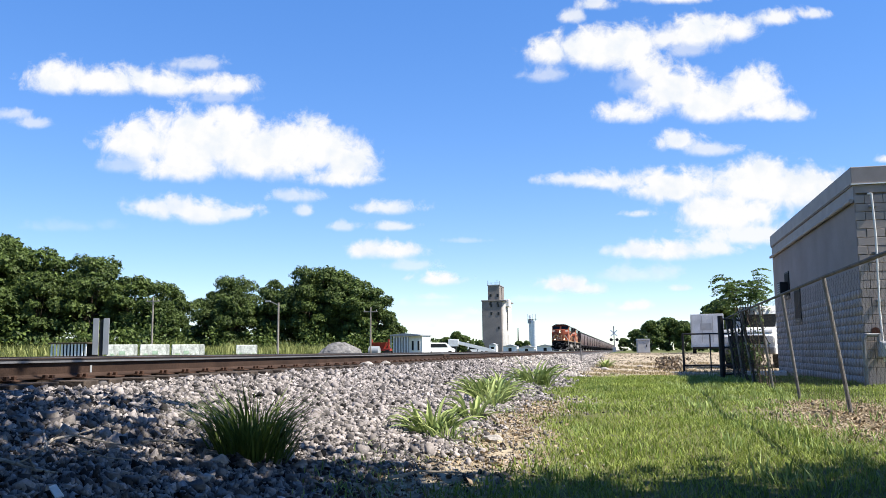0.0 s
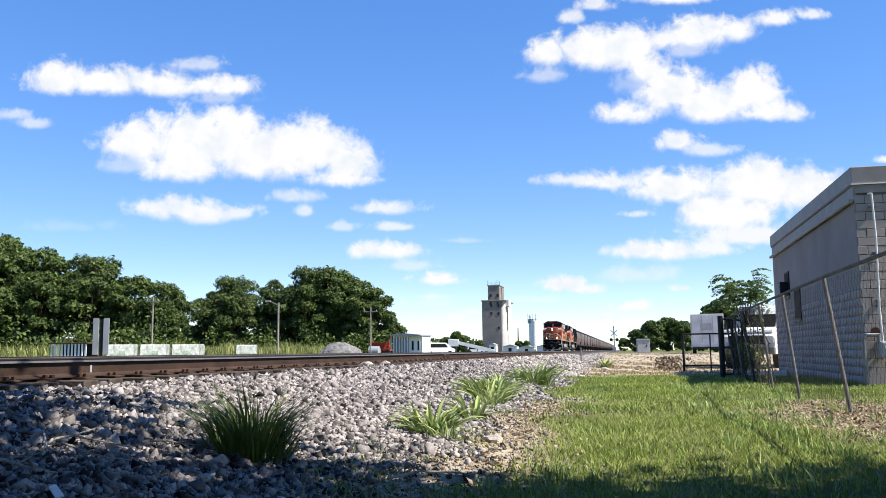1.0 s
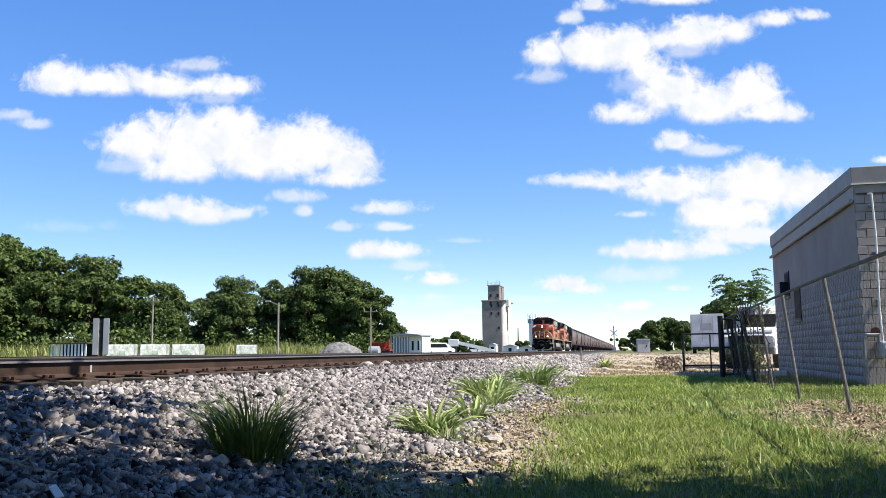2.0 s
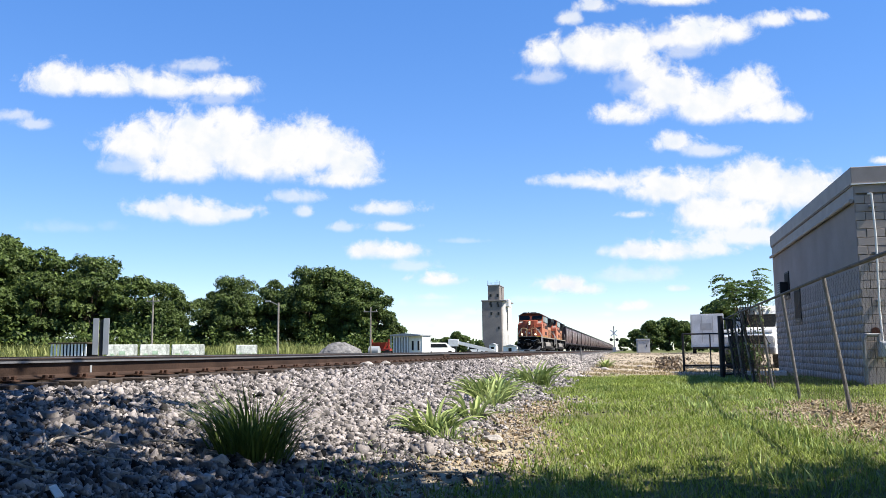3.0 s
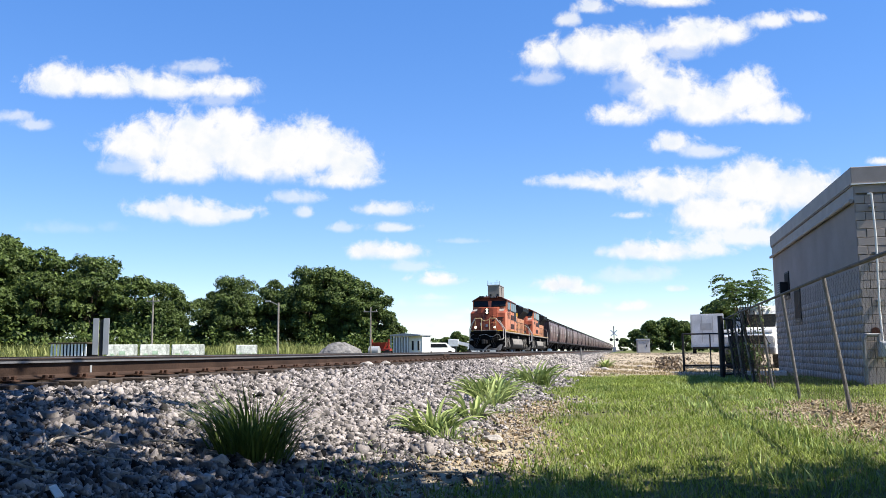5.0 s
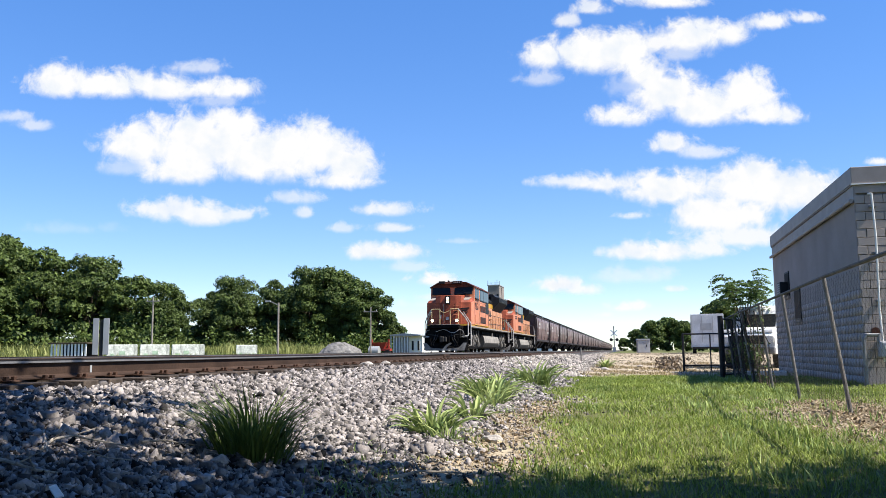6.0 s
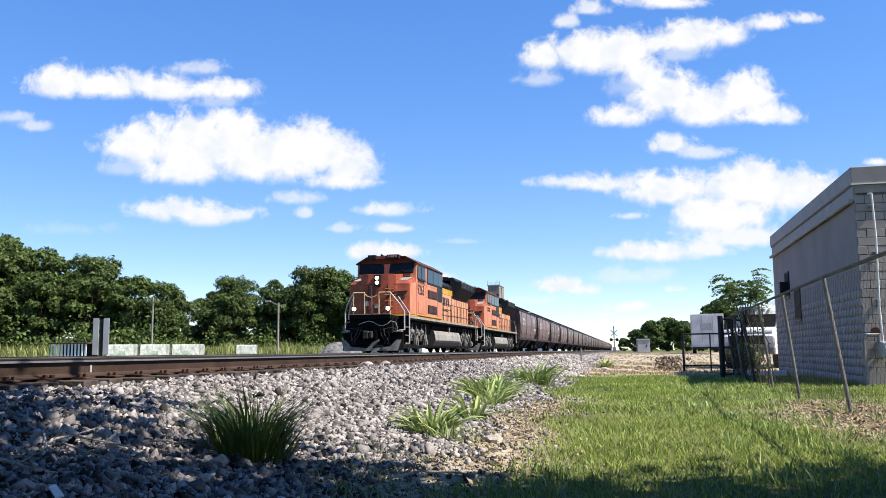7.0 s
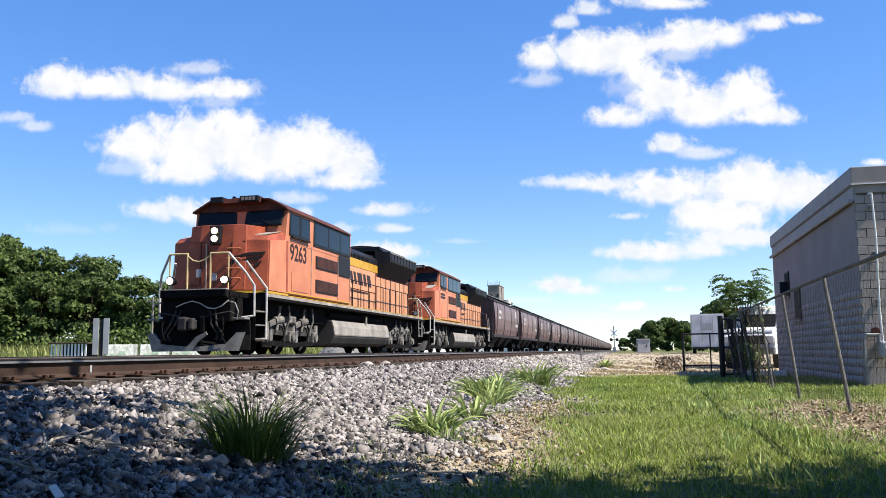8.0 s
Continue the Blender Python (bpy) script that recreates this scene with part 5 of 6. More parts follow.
def white_office():
    O = thing("white_shed", "small white shed with a post porch and flat roof", "shed", at=pose(-27.75, 105, 0.3, 0, 0, -6) @ Matrix.Diagonal((0.60, 0.64, 0.84, 1)))
    part("wall", boxed(-2.0, 4.4, 0, 5, 0, 3.1, 0.02), WHITEM, O, "white metal walls")
    part("roof", extrude([(-2.3, 3.1), (4.6, 3.1), (4.6, 3.25), (1.2, 3.5), (-2.3, 3.3)], "y", -1.5, 5.2, 0.02), GREYBOX, O, "pale low roof")
    for k in range(7):
        part("porch_post", boxed(-2.2 + k * 0.62, -2.05 + k * 0.62, -1.35, -1.2, 0, 3.1), WHITEM, O)
    part("porch_back", boxed(-1.9, 1.4, -0.05, 0.0, 0.1, 2.9), GREYBOX, O)
    for x0 in (2.0, 3.3):
        w = part("window", boxed(x0, x0 + 0.55, -0.05, 0.02, 0.9, 2.4, 0.01), WHITEM, O)
        part("pane", boxed(x0 + 0.05, x0 + 0.5, -0.06, -0.05, 0.95, 2.35), DARKWIN, w)


white_office()


def van(x, y, z, turn, label):
    V = thing("parked_van", label, "van", "parked vehicles", at=pose(x, y, z, 0, 0, turn))
    part("body", extrude([(-2.4, 0.45), (2.3, 0.45), (2.35, 0.95), (1.7, 1.15), (1.0, 1.85), (-2.3, 1.9), (-2.45, 1.2)], "y", -0.95, 0.95, 0.05), WHITEM, V, "white body")
    for s in (-1, 1):
        part("side_glass", extrude([(-2.0, 1.2), (1.2, 1.2), (0.85, 1.7), (-2.0, 1.72)], "y", *sorted((s * 0.95, s * 0.962))), DARKWIN, V)
        for xx in (-1.5, 1.5):
            w = part("wheel", rod(bmesh.new(), (xx, s * 0.75, 0.36), (xx, s * 0.97, 0.36), 0.36, n=20), RUBBER, V)
            part("rim", rod(bmesh.new(), (xx, s * 0.96, 0.36), (xx, s * 0.98, 0.36), 0.2, n=14), GALV, w)
    part("windscreen", extrude([(1.05, 1.82), (1.72, 1.17), (1.74, 1.19), (1.07, 1.84)], "y", -0.8, 0.8), DARKWIN, V)


van(-26.5, 120, 0.3, 32, "white van parked beside the shed")
van(-40.0, 230, 0.3, 10, "white van parked near the grain elevator")


def conveyor():
    C = thing("grain_conveyor", "long white portable grain conveyor on wheels", "conveyor", at=pose(-27.1, 150, 0.3, 0, 0, 5))
    part("tube", loft([[(-3.6, -0.4, 2.2), (-3.6, 0.4, 2.2), (-3.6, 0.4, 2.8), (-3.6, -0.4, 2.8)], [(4.2, -0.4, 0.3), (4.2, 0.4, 0.3), (4.2, 0.4, 0.9), (4.2, -0.4, 0.9)]]), WHITEM, C)
    part("hood", boxed(-4.0, -2.2, -0.5, 0.5, 1.5, 2.75, 0.05), WHITEM, C)
    for xx in (-2.4, -0.6, 0.9):
        part("leg", rod(bmesh.new(), (xx, 0, 0.0), (xx + 0.5, 0, 2.0 - 0.22 * (xx + 2.4)), 0.07, n=6), BLACKIRON, C)
    for s in (-0.8, 0.8):
        part("wheel", rod(bmesh.new(), (-0.4, s - 0.1, 0.4), (-0.4, s + 0.1, 0.4), 0.4, n=16), RUBBER, C)
    part("dark_engine", boxed(-3.6, -2.6, -0.6, 0.6, 0.5, 1.4, 0.05), BLACKIRON, C)


conveyor()


def grain_elevator():
    G = thing("grain_elevator", "tall grey concrete grain elevator with headhouse and antennas", "grain elevator", at=pose(-50.9, 330, 0.2))
    pro = [(-4.0, 0), (-3.7, -0.3), (3.7, -0.3), (4.0, 0.0)]
    for k in range(4):
        for j in range(7):
            a = -math.pi / 2 + math.pi * j / 6
            pro.append((3.9 + 0.2 * math.cos(a), 2.7 + k * 5.4 + 2.7 * math.sin(a)))
    pro += [(3.9, 22), (-4.0, 22)]
    part("silo_block", extrude(pro, "z", 0, 20.2), CONC, G, "weathered concrete silos")
    # Side silos take a paler colour in place of full sunlight.
    for k in range(4):
        part("silo", rod(bmesh.new(), (2.45, 2.75 + k * 5.4, 0.0), (2.45, 2.75 + k * 5.4, 20.19), 2.72, n=28), SILOLIT, G, "round silo in a sunlit tone")
    part("roof_slab", boxed(-4.2, 5.6, -0.6, 22.4, 20.2, 20.7, 0.05), CONC, G)
    part("headhouse", boxed(-1.6, 3.0, 0.2, 13, 20.7, 26.4, 0.05), CONC, G, "square headhouse")
    part("headhouse_roof", boxed(-1.8, 3.2, 0.0, 13.2, 26.4, 26.8, 0.04), GREYBOX, G)
    for x0, z0 in ((-0.6, 17.9), (2.2, 17.9), (-0.6, 14.9), (2.2, 14.9), (2.2, 9.2), (-0.9, 22.0), (1.9, 22.0), (-0.9, 18.9), (1.9, 18.9)):
        y0 = 0.18 if z0 > 20.5 else -0.32
        w = part("window", boxed(x0, x0 + 0.75, y0 - 0.06, y0 + 0.03, z0, z0 + 1.1), BLACKIRON, G)
        part("pane", boxed(x0 + 0.1, x0 + 0.65, y0 - 0.09, y0 - 0.06, z0 + 0.1, z0 + 1.0), DARKWIN, w)
    for k, (z0, z1) in enumerate(((21, 26), (9, 17), (3, 7))):
        part("side_ladder", boxed(5.0 if z0 < 20 else 3.0, 5.15 if z0 < 20 else 3.15, 6 + k, 6.8 + k, z0, z1), BLACKIRON, G)
    for x0, h in ((-1.7, 1.7), (-0.4, 1.0), (1.2, 1.2), (2.0, 2.0), (3.0, 1.4)):
        part("antenna", rod(bmesh.new(), (x0, 1, 26.8), (x0, 1, 26.8 + h), 0.09, n=6), GALV, G)
    part("roof_rail", boxed(-1.7, 3.1, 0.1, 0.2, 27.4, 27.5), GALV, G)
    part("side_bin", boxed(4.8, 6.4, 2, 9, 18.2, 21.0, 0.1), CONCLITE, G, "pale side bin")
    for x0, x1, h in ((5.8, 11.0, 2.4), (11.6, 17.5, 1.9), (18.5, 24.5, 2.3), (0.5, 3.0, 3.0)):
        s = thing("low_shed", "low white metal shed at the grain elevator", "shed", "sheds at the elevator", at=pose(-50.9 + (x0 + x1) / 2, 318, 0.3))
        w = (x1 - x0) / 2
        part("wall", boxed(-w, w, 0, 6, 0, h, 0.02), WHITEM, s)
        part("roof", extrude([(-w - 0.2, h), (w + 0.2, h), (0, h + 0.7)], "y", -0.3, 6.3), GREYBOX, s)
        part("door", boxed(-0.6, 0.6, -0.04, 0.0, 0.0, h * 0.75), DARKWIN, s)


grain_elevator()
leg = thing("elevator_leg", "slender white grain leg tower with a steel head frame", "tower", at=pose(-47.8, 450, 0.2))
part("shaft", rod(bmesh.new(), (0.8, 0, 0), (0.8, 0, 16.5), 1.9, n=24), WHITEM, leg, "white cylindrical shaft")
part("leg_casing", boxed(-2.0, -1.0, -0.5, 0.5, 4.0, 19.5), WHITEM, leg)
part("head", boxed(-2.6, 0.4, -0.8, 0.8, 15.2, 17.2, 0.1), GREYBOX, leg)
for x0 in (-2.5, -0.2, 1.5):
    part("mast", rod(bmesh.new(), (x0, 0, 16), (x0, 0, 20.2), 0.12, n=6), GALV, leg)
part("platform", boxed(-2.6, 2.4, -1, 1, 17.3, 17.5), GALV, leg)
mast = thing("lattice_mast", "thin dark steel mast by the elevator", "mast", at=pose(-49.5, 400, 0.2))
for s, u in ((-0.3, -0.3), (0.3, -0.3), (0, 0.35)):
    part("mast_leg", rod(bmesh.new(), (s, u, 0), (s * 0.4, u * 0.4, 11.5), 0.1, n=5), BLACKIRON, mast)
for k in range(8):
    part("brace", rod(bmesh.new(), (-0.3 + 0.02 * k, -0.3, k * 1.4), (0.3 - 0.02 * k, -0.3, k * 1.4 + 1.4), 0.06, n=5), BLACKIRON, mast)

# ---- level crossing, lot and gate ----
sig = thing("crossing_signal", "railway crossing signal mast with crossbuck and lamps", "crossing signal", at=pose(-1.95, 150, 0.5))
part("mast", rod(bmesh.new(), (0, 0, 0), (0, 0, 4.5), 0.09, n=8), GALV, sig)
for a in (-42, 42):
    part("crossbuck_arm", boxed(-0.75, 0.75, -0.08, -0.04, -0.1, 0.1, 0.01), WHITEM, sig, "white crossbuck arm").matrix_basis = pose(0, 0, 3.3, 0, a, 0)
part("lamp_bar", boxed(-0.55, 0.55, -0.05, 0.05, 2.1, 2.18), BLACKIRON, sig)
for s in (-0.5, 0.5):
    part("lamp", rod(bmesh.new(), (s, -0.12, 2.15), (s, 0.0, 2.15), 0.28, n=16), BLACKIRON, sig, "dark round lamp shield")
part("relay_base", boxed(-0.3, 0.3, -0.3, 0.3, 0, 0.9, 0.03), GREYBOX, sig)
cabn = thing("signal_cabinet", "grey steel signal cabinet on a concrete pad", "cabinet", at=pose(1.45, 75, 0.5, 0, 0, 6))
part("body", boxed(-0.52, 0.52, -0.4, 0.4, 0.14, 1.2, 0.03), GREYBOX, cabn)
part("pad", boxed(-0.6, 0.6, -0.5, 0.5, -0.1, 0.14, 0.02), CONC, cabn)
part("roof", extrude([(-0.58, 1.2), (0.58, 1.2), (0.5, 1.3), (-0.5, 1.3)], "y", -0.46, 0.46), GREYBOX, cabn)
part("handle", boxed(0.2, 0.26, -0.43, -0.4, 0.6, 0.8), BLACKIRON, cabn)
stake = thing("marker_stake", "thin pale wooden marker stake by the gravel", "stake", at=pose(-2.3, 45, float(ground_z(-2.3, 45))))
part("stake", boxed(-0.035, 0.035, -0.03, 0.03, -0.1, 0.75, 0.01), WOODPOLE, stake)


def box_trailer():
    B = thing("box_trailer", "white box trailer parked in the lot", "trailer", "parked vehicles", at=pose(5.83, 64.5, 0.52, 0, 0, -4) @ Matrix.Diagonal((1, 1, 0.85, 1)))
    part("box", boxed(-1.15, 1.15, 0, 6, 0.5, 3.4, 0.03), DULLWHITE, B, "dull white ribbed box")
    for k in range(4):
        part("rib", boxed(-1.14 + k * 0.74, -1.08 + k * 0.74, -0.03, 0.0, 1.0, 3.2), GREYBOX, B)
    part("bumper", boxed(-1.1, 1.1, -0.1, 0.1, 0.45, 0.6, 0.02), BLACKIRON, B)
    part("door_stain", boxed(-0.5, 0.3, -0.012, -0.004, 2.0, 2.6), GREYBOX, B)
    for s in (-0.95, 0.95):
        part("wheel", rod(bmesh.new(), (s - 0.13, 1.2, 0.42), (s + 0.13, 1.2, 0.42), 0.42, n=20), RUBBER, B)


box_trailer()


def pickup(x, y, turn, paint, label):
    V = thing("pickup_truck", label, "pickup truck", "parked vehicles", at=pose(x, y, 0.0, 0, 0, turn) @ Matrix.Diagonal((1.15, 1.15, 1.38, 1)))
    part("lower_body", extrude([(-2.7, 0.45), (2.7, 0.45), (2.75, 0.95), (2.55, 1.1), (-2.65, 1.12), (-2.75, 0.95)], "y", -0.97, 0.97, 0.04), paint, V)
    part("hood", extrude([(0.9, 1.1), (2.62, 1.1), (2.55, 1.2), (1.0, 1.3)], "y", -0.88, 0.88, 0.03), paint, V)
    part("cab", extrude([(-1.3, 1.1), (1.25, 1.1), (0.62, 1.84), (0.35, 1.98), (-0.95, 2.0), (-1.3, 1.7)], "y", -0.86, 0.86, 0.05), paint, V)
    part("windscreen", extrude([(1.165, 1.2), (0.75, 1.69), (0.765, 1.705), (1.18, 1.215)], "y", -0.64, 0.64), DARKWIN, V, "dark windscreen")
    part("grille", boxed(2.72, 2.78, -0.6, 0.6, 0.75, 1.02, 0.01), BLACKIRON, V)
    part("bumper", boxed(2.7, 2.9, -0.98, 0.98, 0.45, 0.68, 0.04), GALV, V)
    for s in (-1, 1):
        part("headlight", boxed(2.68, 2.77, s * 0.78 - 0.14, s * 0.78 + 0.14, 0.78, 1.0, 0.02), CONCLITE, V)
        part("mirror", boxed(0.85, 1.0, *sorted((s * 0.95, s * 1.15)), 1.2, 1.5, 0.03), BLACKIRON, V)
        part("side_window", extrude([(-1.0, 1.2), (0.95, 1.2), (0.45, 1.72), (-0.9, 1.74)], "y", *sorted((s * 0.862, s * 0.874))), DARKWIN, V)
        for xx in (-1.75, 1.75):
            w = part("wheel", rod(bmesh.new(), (xx, s * 0.72, 0.39), (xx, s * 0.98, 0.39), 0.39, n=20), RUBBER, V)
            part("rim", rod(bmesh.new(), (xx, s * 0.97, 0.39), (xx, s * 0.99, 0.39), 0.22, n=14), GALV, w)


pickup(6.1, 40.2, -112, WHITEM, "white pickup truck parked behind the fence")

def drooping_tree():
    """A slender tree whose feathered fronds arch out and hang."""
    rng = np.random.default_rng(31)
    T = thing("tree", "small tree with thin drooping feathery leaves behind the fence", "tree", "trees", at=pose(5.15, 39.5, 0))
    bm = bmesh.new()
    rod(bm, (0, 0, -0.3), (0.05, 0, 1.6), 0.07, 0.055, 8)
    q, f = [], []
    for k in range(12):
        a = k * 0.52 + rng.uniform(-0.2, 0.2)
        tip = Vector((math.cos(a) * rng.uniform(0.35, 1.0), math.sin(a) * rng.uniform(0.3, 0.9), rng.uniform(3.1, 4.4)))
        mid = Vector((tip.x * 0.3, tip.y * 0.3, 2.3 + rng.uniform(-0.3, 0.5)))
        rod(bm, (0.05, 0, 1.5), mid, 0.035, 0.022, 6)
        rod(bm, mid, tip, 0.022, 0.008, 5)
        for j in range(9):
            root = mid.lerp(tip, rng.uniform(0.35, 1.0))
            b = a + rng.uniform(-1.5, 1.5)
            out, length = Vector((math.cos(b), math.sin(b), 0)), rng.uniform(0.5, 0.95)
            rise, pts = rng.uniform(0.1, 0.4), []
            for i in range(8):
                u = i / 7
                pts.append(root + out * length * u + Vector((0, 0, rise * u - 0.55 * length * u * u)))
            for p0, p1 in zip(pts[::2], pts[2::2]):
                rod(bm, p0, p1, 0.007, 0.005, 4)
            side = Vector((-out.y, out.x, 0))
            for i in range(1, 8):
                for w in (-1, 1):
                    for h in (0.35, 0.8):
                        q.append(tuple(pts[i] + side * w * 0.14 * h + Vector((0, 0, -0.05 * h))))
                        f.append((0, 0, 1))
    part("trunk", bm, BARK, T, "slender branching stems")
    v, t = leaves(rng, np.array(q), 0.075, 0.6, np.array(f) * 0.7)
    tagged(soup("crown", v, t, LEAF3, T), "feathery hanging leaves")


drooping_tree()

gate = thing("field_gate", "black steel pipe gate standing half open", "gate", at=pose(2.15, 34, 0.0))
for x0 in (0.0, 1.0, 1.95):
    part("gate_upright", rod(bmesh.new(), (x0, 0, 0.0), (x0, 0, 1.46), 0.045 if x0 != 1.0 else 0.025, n=8), BLACKIRON, gate)
for z in (0.25, 1.44):
    part("gate_rail", rod(bmesh.new(), (0, 0, z), (1.95, 0, z), 0.03, n=8), BLACKIRON, gate)
big = thing("gate_leaf", "dark chain-link gate leaf folded back on its post", "gate", at=pose(2.78, 26.6, 0.0, 0, 0, 62))
part("gate_post", rod(bmesh.new(), (0, 0, -0.1), (0, 0, 1.84), 0.075, n=12), BLACKIRON, big, "thick black post")
for x0 in (0.16, 0.9, 1.7):
    part("gate_upright", rod(bmesh.new(), (x0, 0, 0.08), (x0, 0, 1.75), 0.035, n=8), BLACKIRON, big)
for z in (0.1, 0.9, 1.75):
    part("gate_rail", rod(bmesh.new(), (0.16, 0, z), (1.7, 0, z), 0.03, n=8), BLACKIRON, big)
for k in range(18):
    part("gate_wire", rod(bmesh.new(), (0.2 + k * 0.085, 0, 0.1), (0.2 + k * 0.085, 0, 1.75), 0.006, n=4), BLACKIRON, big)
kerb = thing("concrete_curb", "low pale concrete curb stop in the lot", "curb", at=pose(4.15, 28.5, 0.0, 0, 0, 3))
part("body", boxed(-0.72, 0.72, -0.2, 0.2, -0.02, 0.16, 0.03), CONCLITE, kerb)

# scrub and rubbish by the gate
rng = np.random.default_rng(77)
q = np.stack([rng.normal(1.75, 0.3, 900), rng.normal(37.5, 1.2, 900), 0.55 * rng.uniform(0, 1, 900) ** 1.6], -1)
v, t = leaves(rng, q, 0.07)
tagged(soup("dry_brush", v, t, mat("dry_brush", (0.187, 0.144, 0.101), 0.9, island=0.4)), "heap of dry brown brush by the gate", "brush", kind="stuff")


shrub = thing("dark_shrub", "dark leafy shrub between the gate and the truck", "shrub", at=pose(4.55, 35.3, 0))
bm = bmesh.new()
for k in range(9):
    a = k * 0.7
    rod(bm, (0, 0, -0.05), (0.5 * math.cos(a), 0.35 * math.sin(a), 0.75 + 0.1 * (k % 3)), 0.025, 0.008, 5)
part("stem", bm, BARK, shrub, "thin woody stems")
d = rng.normal(size=(1500, 3))
d /= np.linalg.norm(d, axis=1, keepdims=True)
q = d * rng.uniform(0.4, 1, (1500, 1)) * [0.75, 0.5, 0.55] + [0, 0, 0.6]
v, t = leaves(rng, q, 0.06)
soup("foliage", v, t, LEAF1, shrub)


# ---- block building ----
def building():
    L, W, H = 12.5, 9.0, 5.07
    B = thing("block_building", "low painted concrete block building with a metal coping", "building", at=pose(5.37, 21.2, 0, 0, 0, -0.8))
    part("core", boxed(-0.012, W - 0.03, 0.03, L - 0.03, -0.1, H - 0.05), MORTAR, B, "mortar and core")
    # side wall towards the tracks: smooth painted courses in one skin
    vs, ts = [], []
    cube = np.array([[x, y, z] for x in (0, 1) for y in (0, 1) for z in (0, 1)], float)
    tri = np.array([[0, 1, 3], [0, 3, 2], [4, 6, 7], [4, 7, 5], [0, 4, 5], [0, 5, 1], [2, 3, 7], [2, 7, 6], [1, 5, 7], [1, 7, 3], [0, 2, 6], [0, 6, 4]])
    rows = int(2.35 / 0.2)
    for r in range(rows):
        for c in range(int(L / 0.4) + 1):
            y0 = c * 0.4 - (0.2 if r % 2 else 0)
            a, b = max(0.005, y0 + 0.006), min(L - 0.005, y0 + 0.394)
            if b - a < 0.03:
                continue
            vs.append(cube * [0.055, b - a, 0.188] + [-0.02 - random.uniform(0, 0.004), a, 0.006 + r * 0.2])
            ts.append(tri + 8 * len(ts))
    w = soup("side_block_course", np.concatenate(vs), np.concatenate(ts), BLOCK, B)
    tagged(w, "painted blocks of the lower side wall", kind="stuff")
    part("upper_side_wall", boxed(-0.022, 0.03, 0.0, L, rows * 0.2 + 0.006, H - 0.82, 0.004), STUCCO, B, "smooth painted upper wall")
    part("side_band", boxed(-0.03, 0.03, -0.02, L + 0.02, H - 0.816, H - 0.42), COPING, B)
    part("gutter_pipe", rod(bmesh.new(), (-0.09, -0.02, H - 0.80), (-0.09, L, H - 0.80), 0.05, n=10), COPING, B, "pipe along the wall top")
    part("band_edge", boxed(-0.06, 0.03, -0.05, L, H - 0.44, H - 0.405, 0.005), MORTAR, B)
    cop = part("coping", extrude([(-0.07, H - 0.40), (W, H - 0.40), (W, H), (-0.07, H)], "y", -0.07, L + 0.05, 0.015), COPING, B, "painted metal coping")
    part("drip_edge", boxed(-0.085, W, -0.09, -0.06, H - 0.425, H - 0.40), WHITEM, B, "pale drip edge")
    part("end_band", boxed(0.0, W, -0.03, 0.03, H - 0.62, H - 0.43), COPING, B)
    # end wall: separate blocks where they show
    shape = {}
    for r in range(22):
        for c in range(6):
            x0 = c * 0.4 - (0.2 if r % 2 else 0)
            a, b = max(-0.018, x0 + 0.006), x0 + 0.394
            key = round(b - a, 3)
            if key < 0.03:
                continue
            if key not in shape:
                ob = part("block", boxed(0, b - a, -0.025, 0.03, 0.006, 0.194, 0.006), BLOCK, B)
                shape[key] = ob.data
            else:
                ob = new("block", shape[key])
                ob.parent = B
            ob.location = (a, -random.uniform(0, 0.006), r * 0.2)
    part("end_wall_rest", boxed(2.2, W, -0.022, 0.03, 0, H - 0.63), BLOCK, B)
    # windows, air conditioner
    for y0, z0, w0, h0 in ((7.3, 1.75, 1.0, 1.0), (9.15, 2.6, 0.8, 0.85)):
        wn_ = part("window", boxed(-0.06, 0.0, y0, y0 + w0, z0, z0 + h0, 0.01), BLACKIRON, B, "dark steel window")
        part("pane", boxed(-0.066, -0.06, y0 + 0.06, y0 + w0 - 0.06, z0 + 0.06, z0 + h0 - 0.06), DARKBOARD, wn_)
        part("sill", boxed(-0.1, 0.0, y0 - 0.05, y0 + w0 + 0.05, z0 - 0.08, z0, 0.01), MORTAR, wn_)
    ac = part("air_conditioner", boxed(-0.32, -0.07, 9.25, 9.85, 2.68, 3.1, 0.02), BLACKIRON, B, "dark window air conditioner")
    for k in range(5):
        part("fin", boxed(-0.335, -0.32, 9.3, 9.8, 2.72 + k * 0.072, 2.755 + k * 0.072), GREYBOX, ac)
    # conduit, guy wire and gas meter on the end wall
    part("conduit", pipe([(0.28, -0.03, 4.42), (0.33, -0.14, 4.40), (0.36, -0.14, 3.4), (0.33, -0.14, 1.7), (0.36, -0.14, 0.55)], 0.025, 10), CONCLITE, B, "pale vertical conduit")
    for z in (4.1, 3.0, 1.9, 1.0):
        part("bracket", boxed(0.28, 0.42, -0.15, -0.02, z, z + 0.04), GALV, B)
    gas = part("gas_meter", boxed(0.22, 0.62, -0.42, -0.12, 0.62, 1.0, 0.05), GREYBOX, B, "grey gas meter")
    part("meter_dial", rod(bmesh.new(), (0.40, -0.45, 0.86), (0.40, -0.42, 0.86), 0.09, n=16), CONCLITE, gas)
    part("meter_pipe", pipe([(0.24, -0.27, 0.95), (0.24, -0.27, 1.14), (-0.02, -0.27, 1.14), (-0.08, -0.27, 1.05), (-0.08, -0.27, -0.1)], 0.045, 10), GALV, gas, "bent steel gas pipe")
    part("regulator", rod(bmesh.new(), (0.18, -0.3, 1.22), (0.18, -0.2, 1.22), 0.09, n=16), SOOT, gas, "dark red-brown regulator")
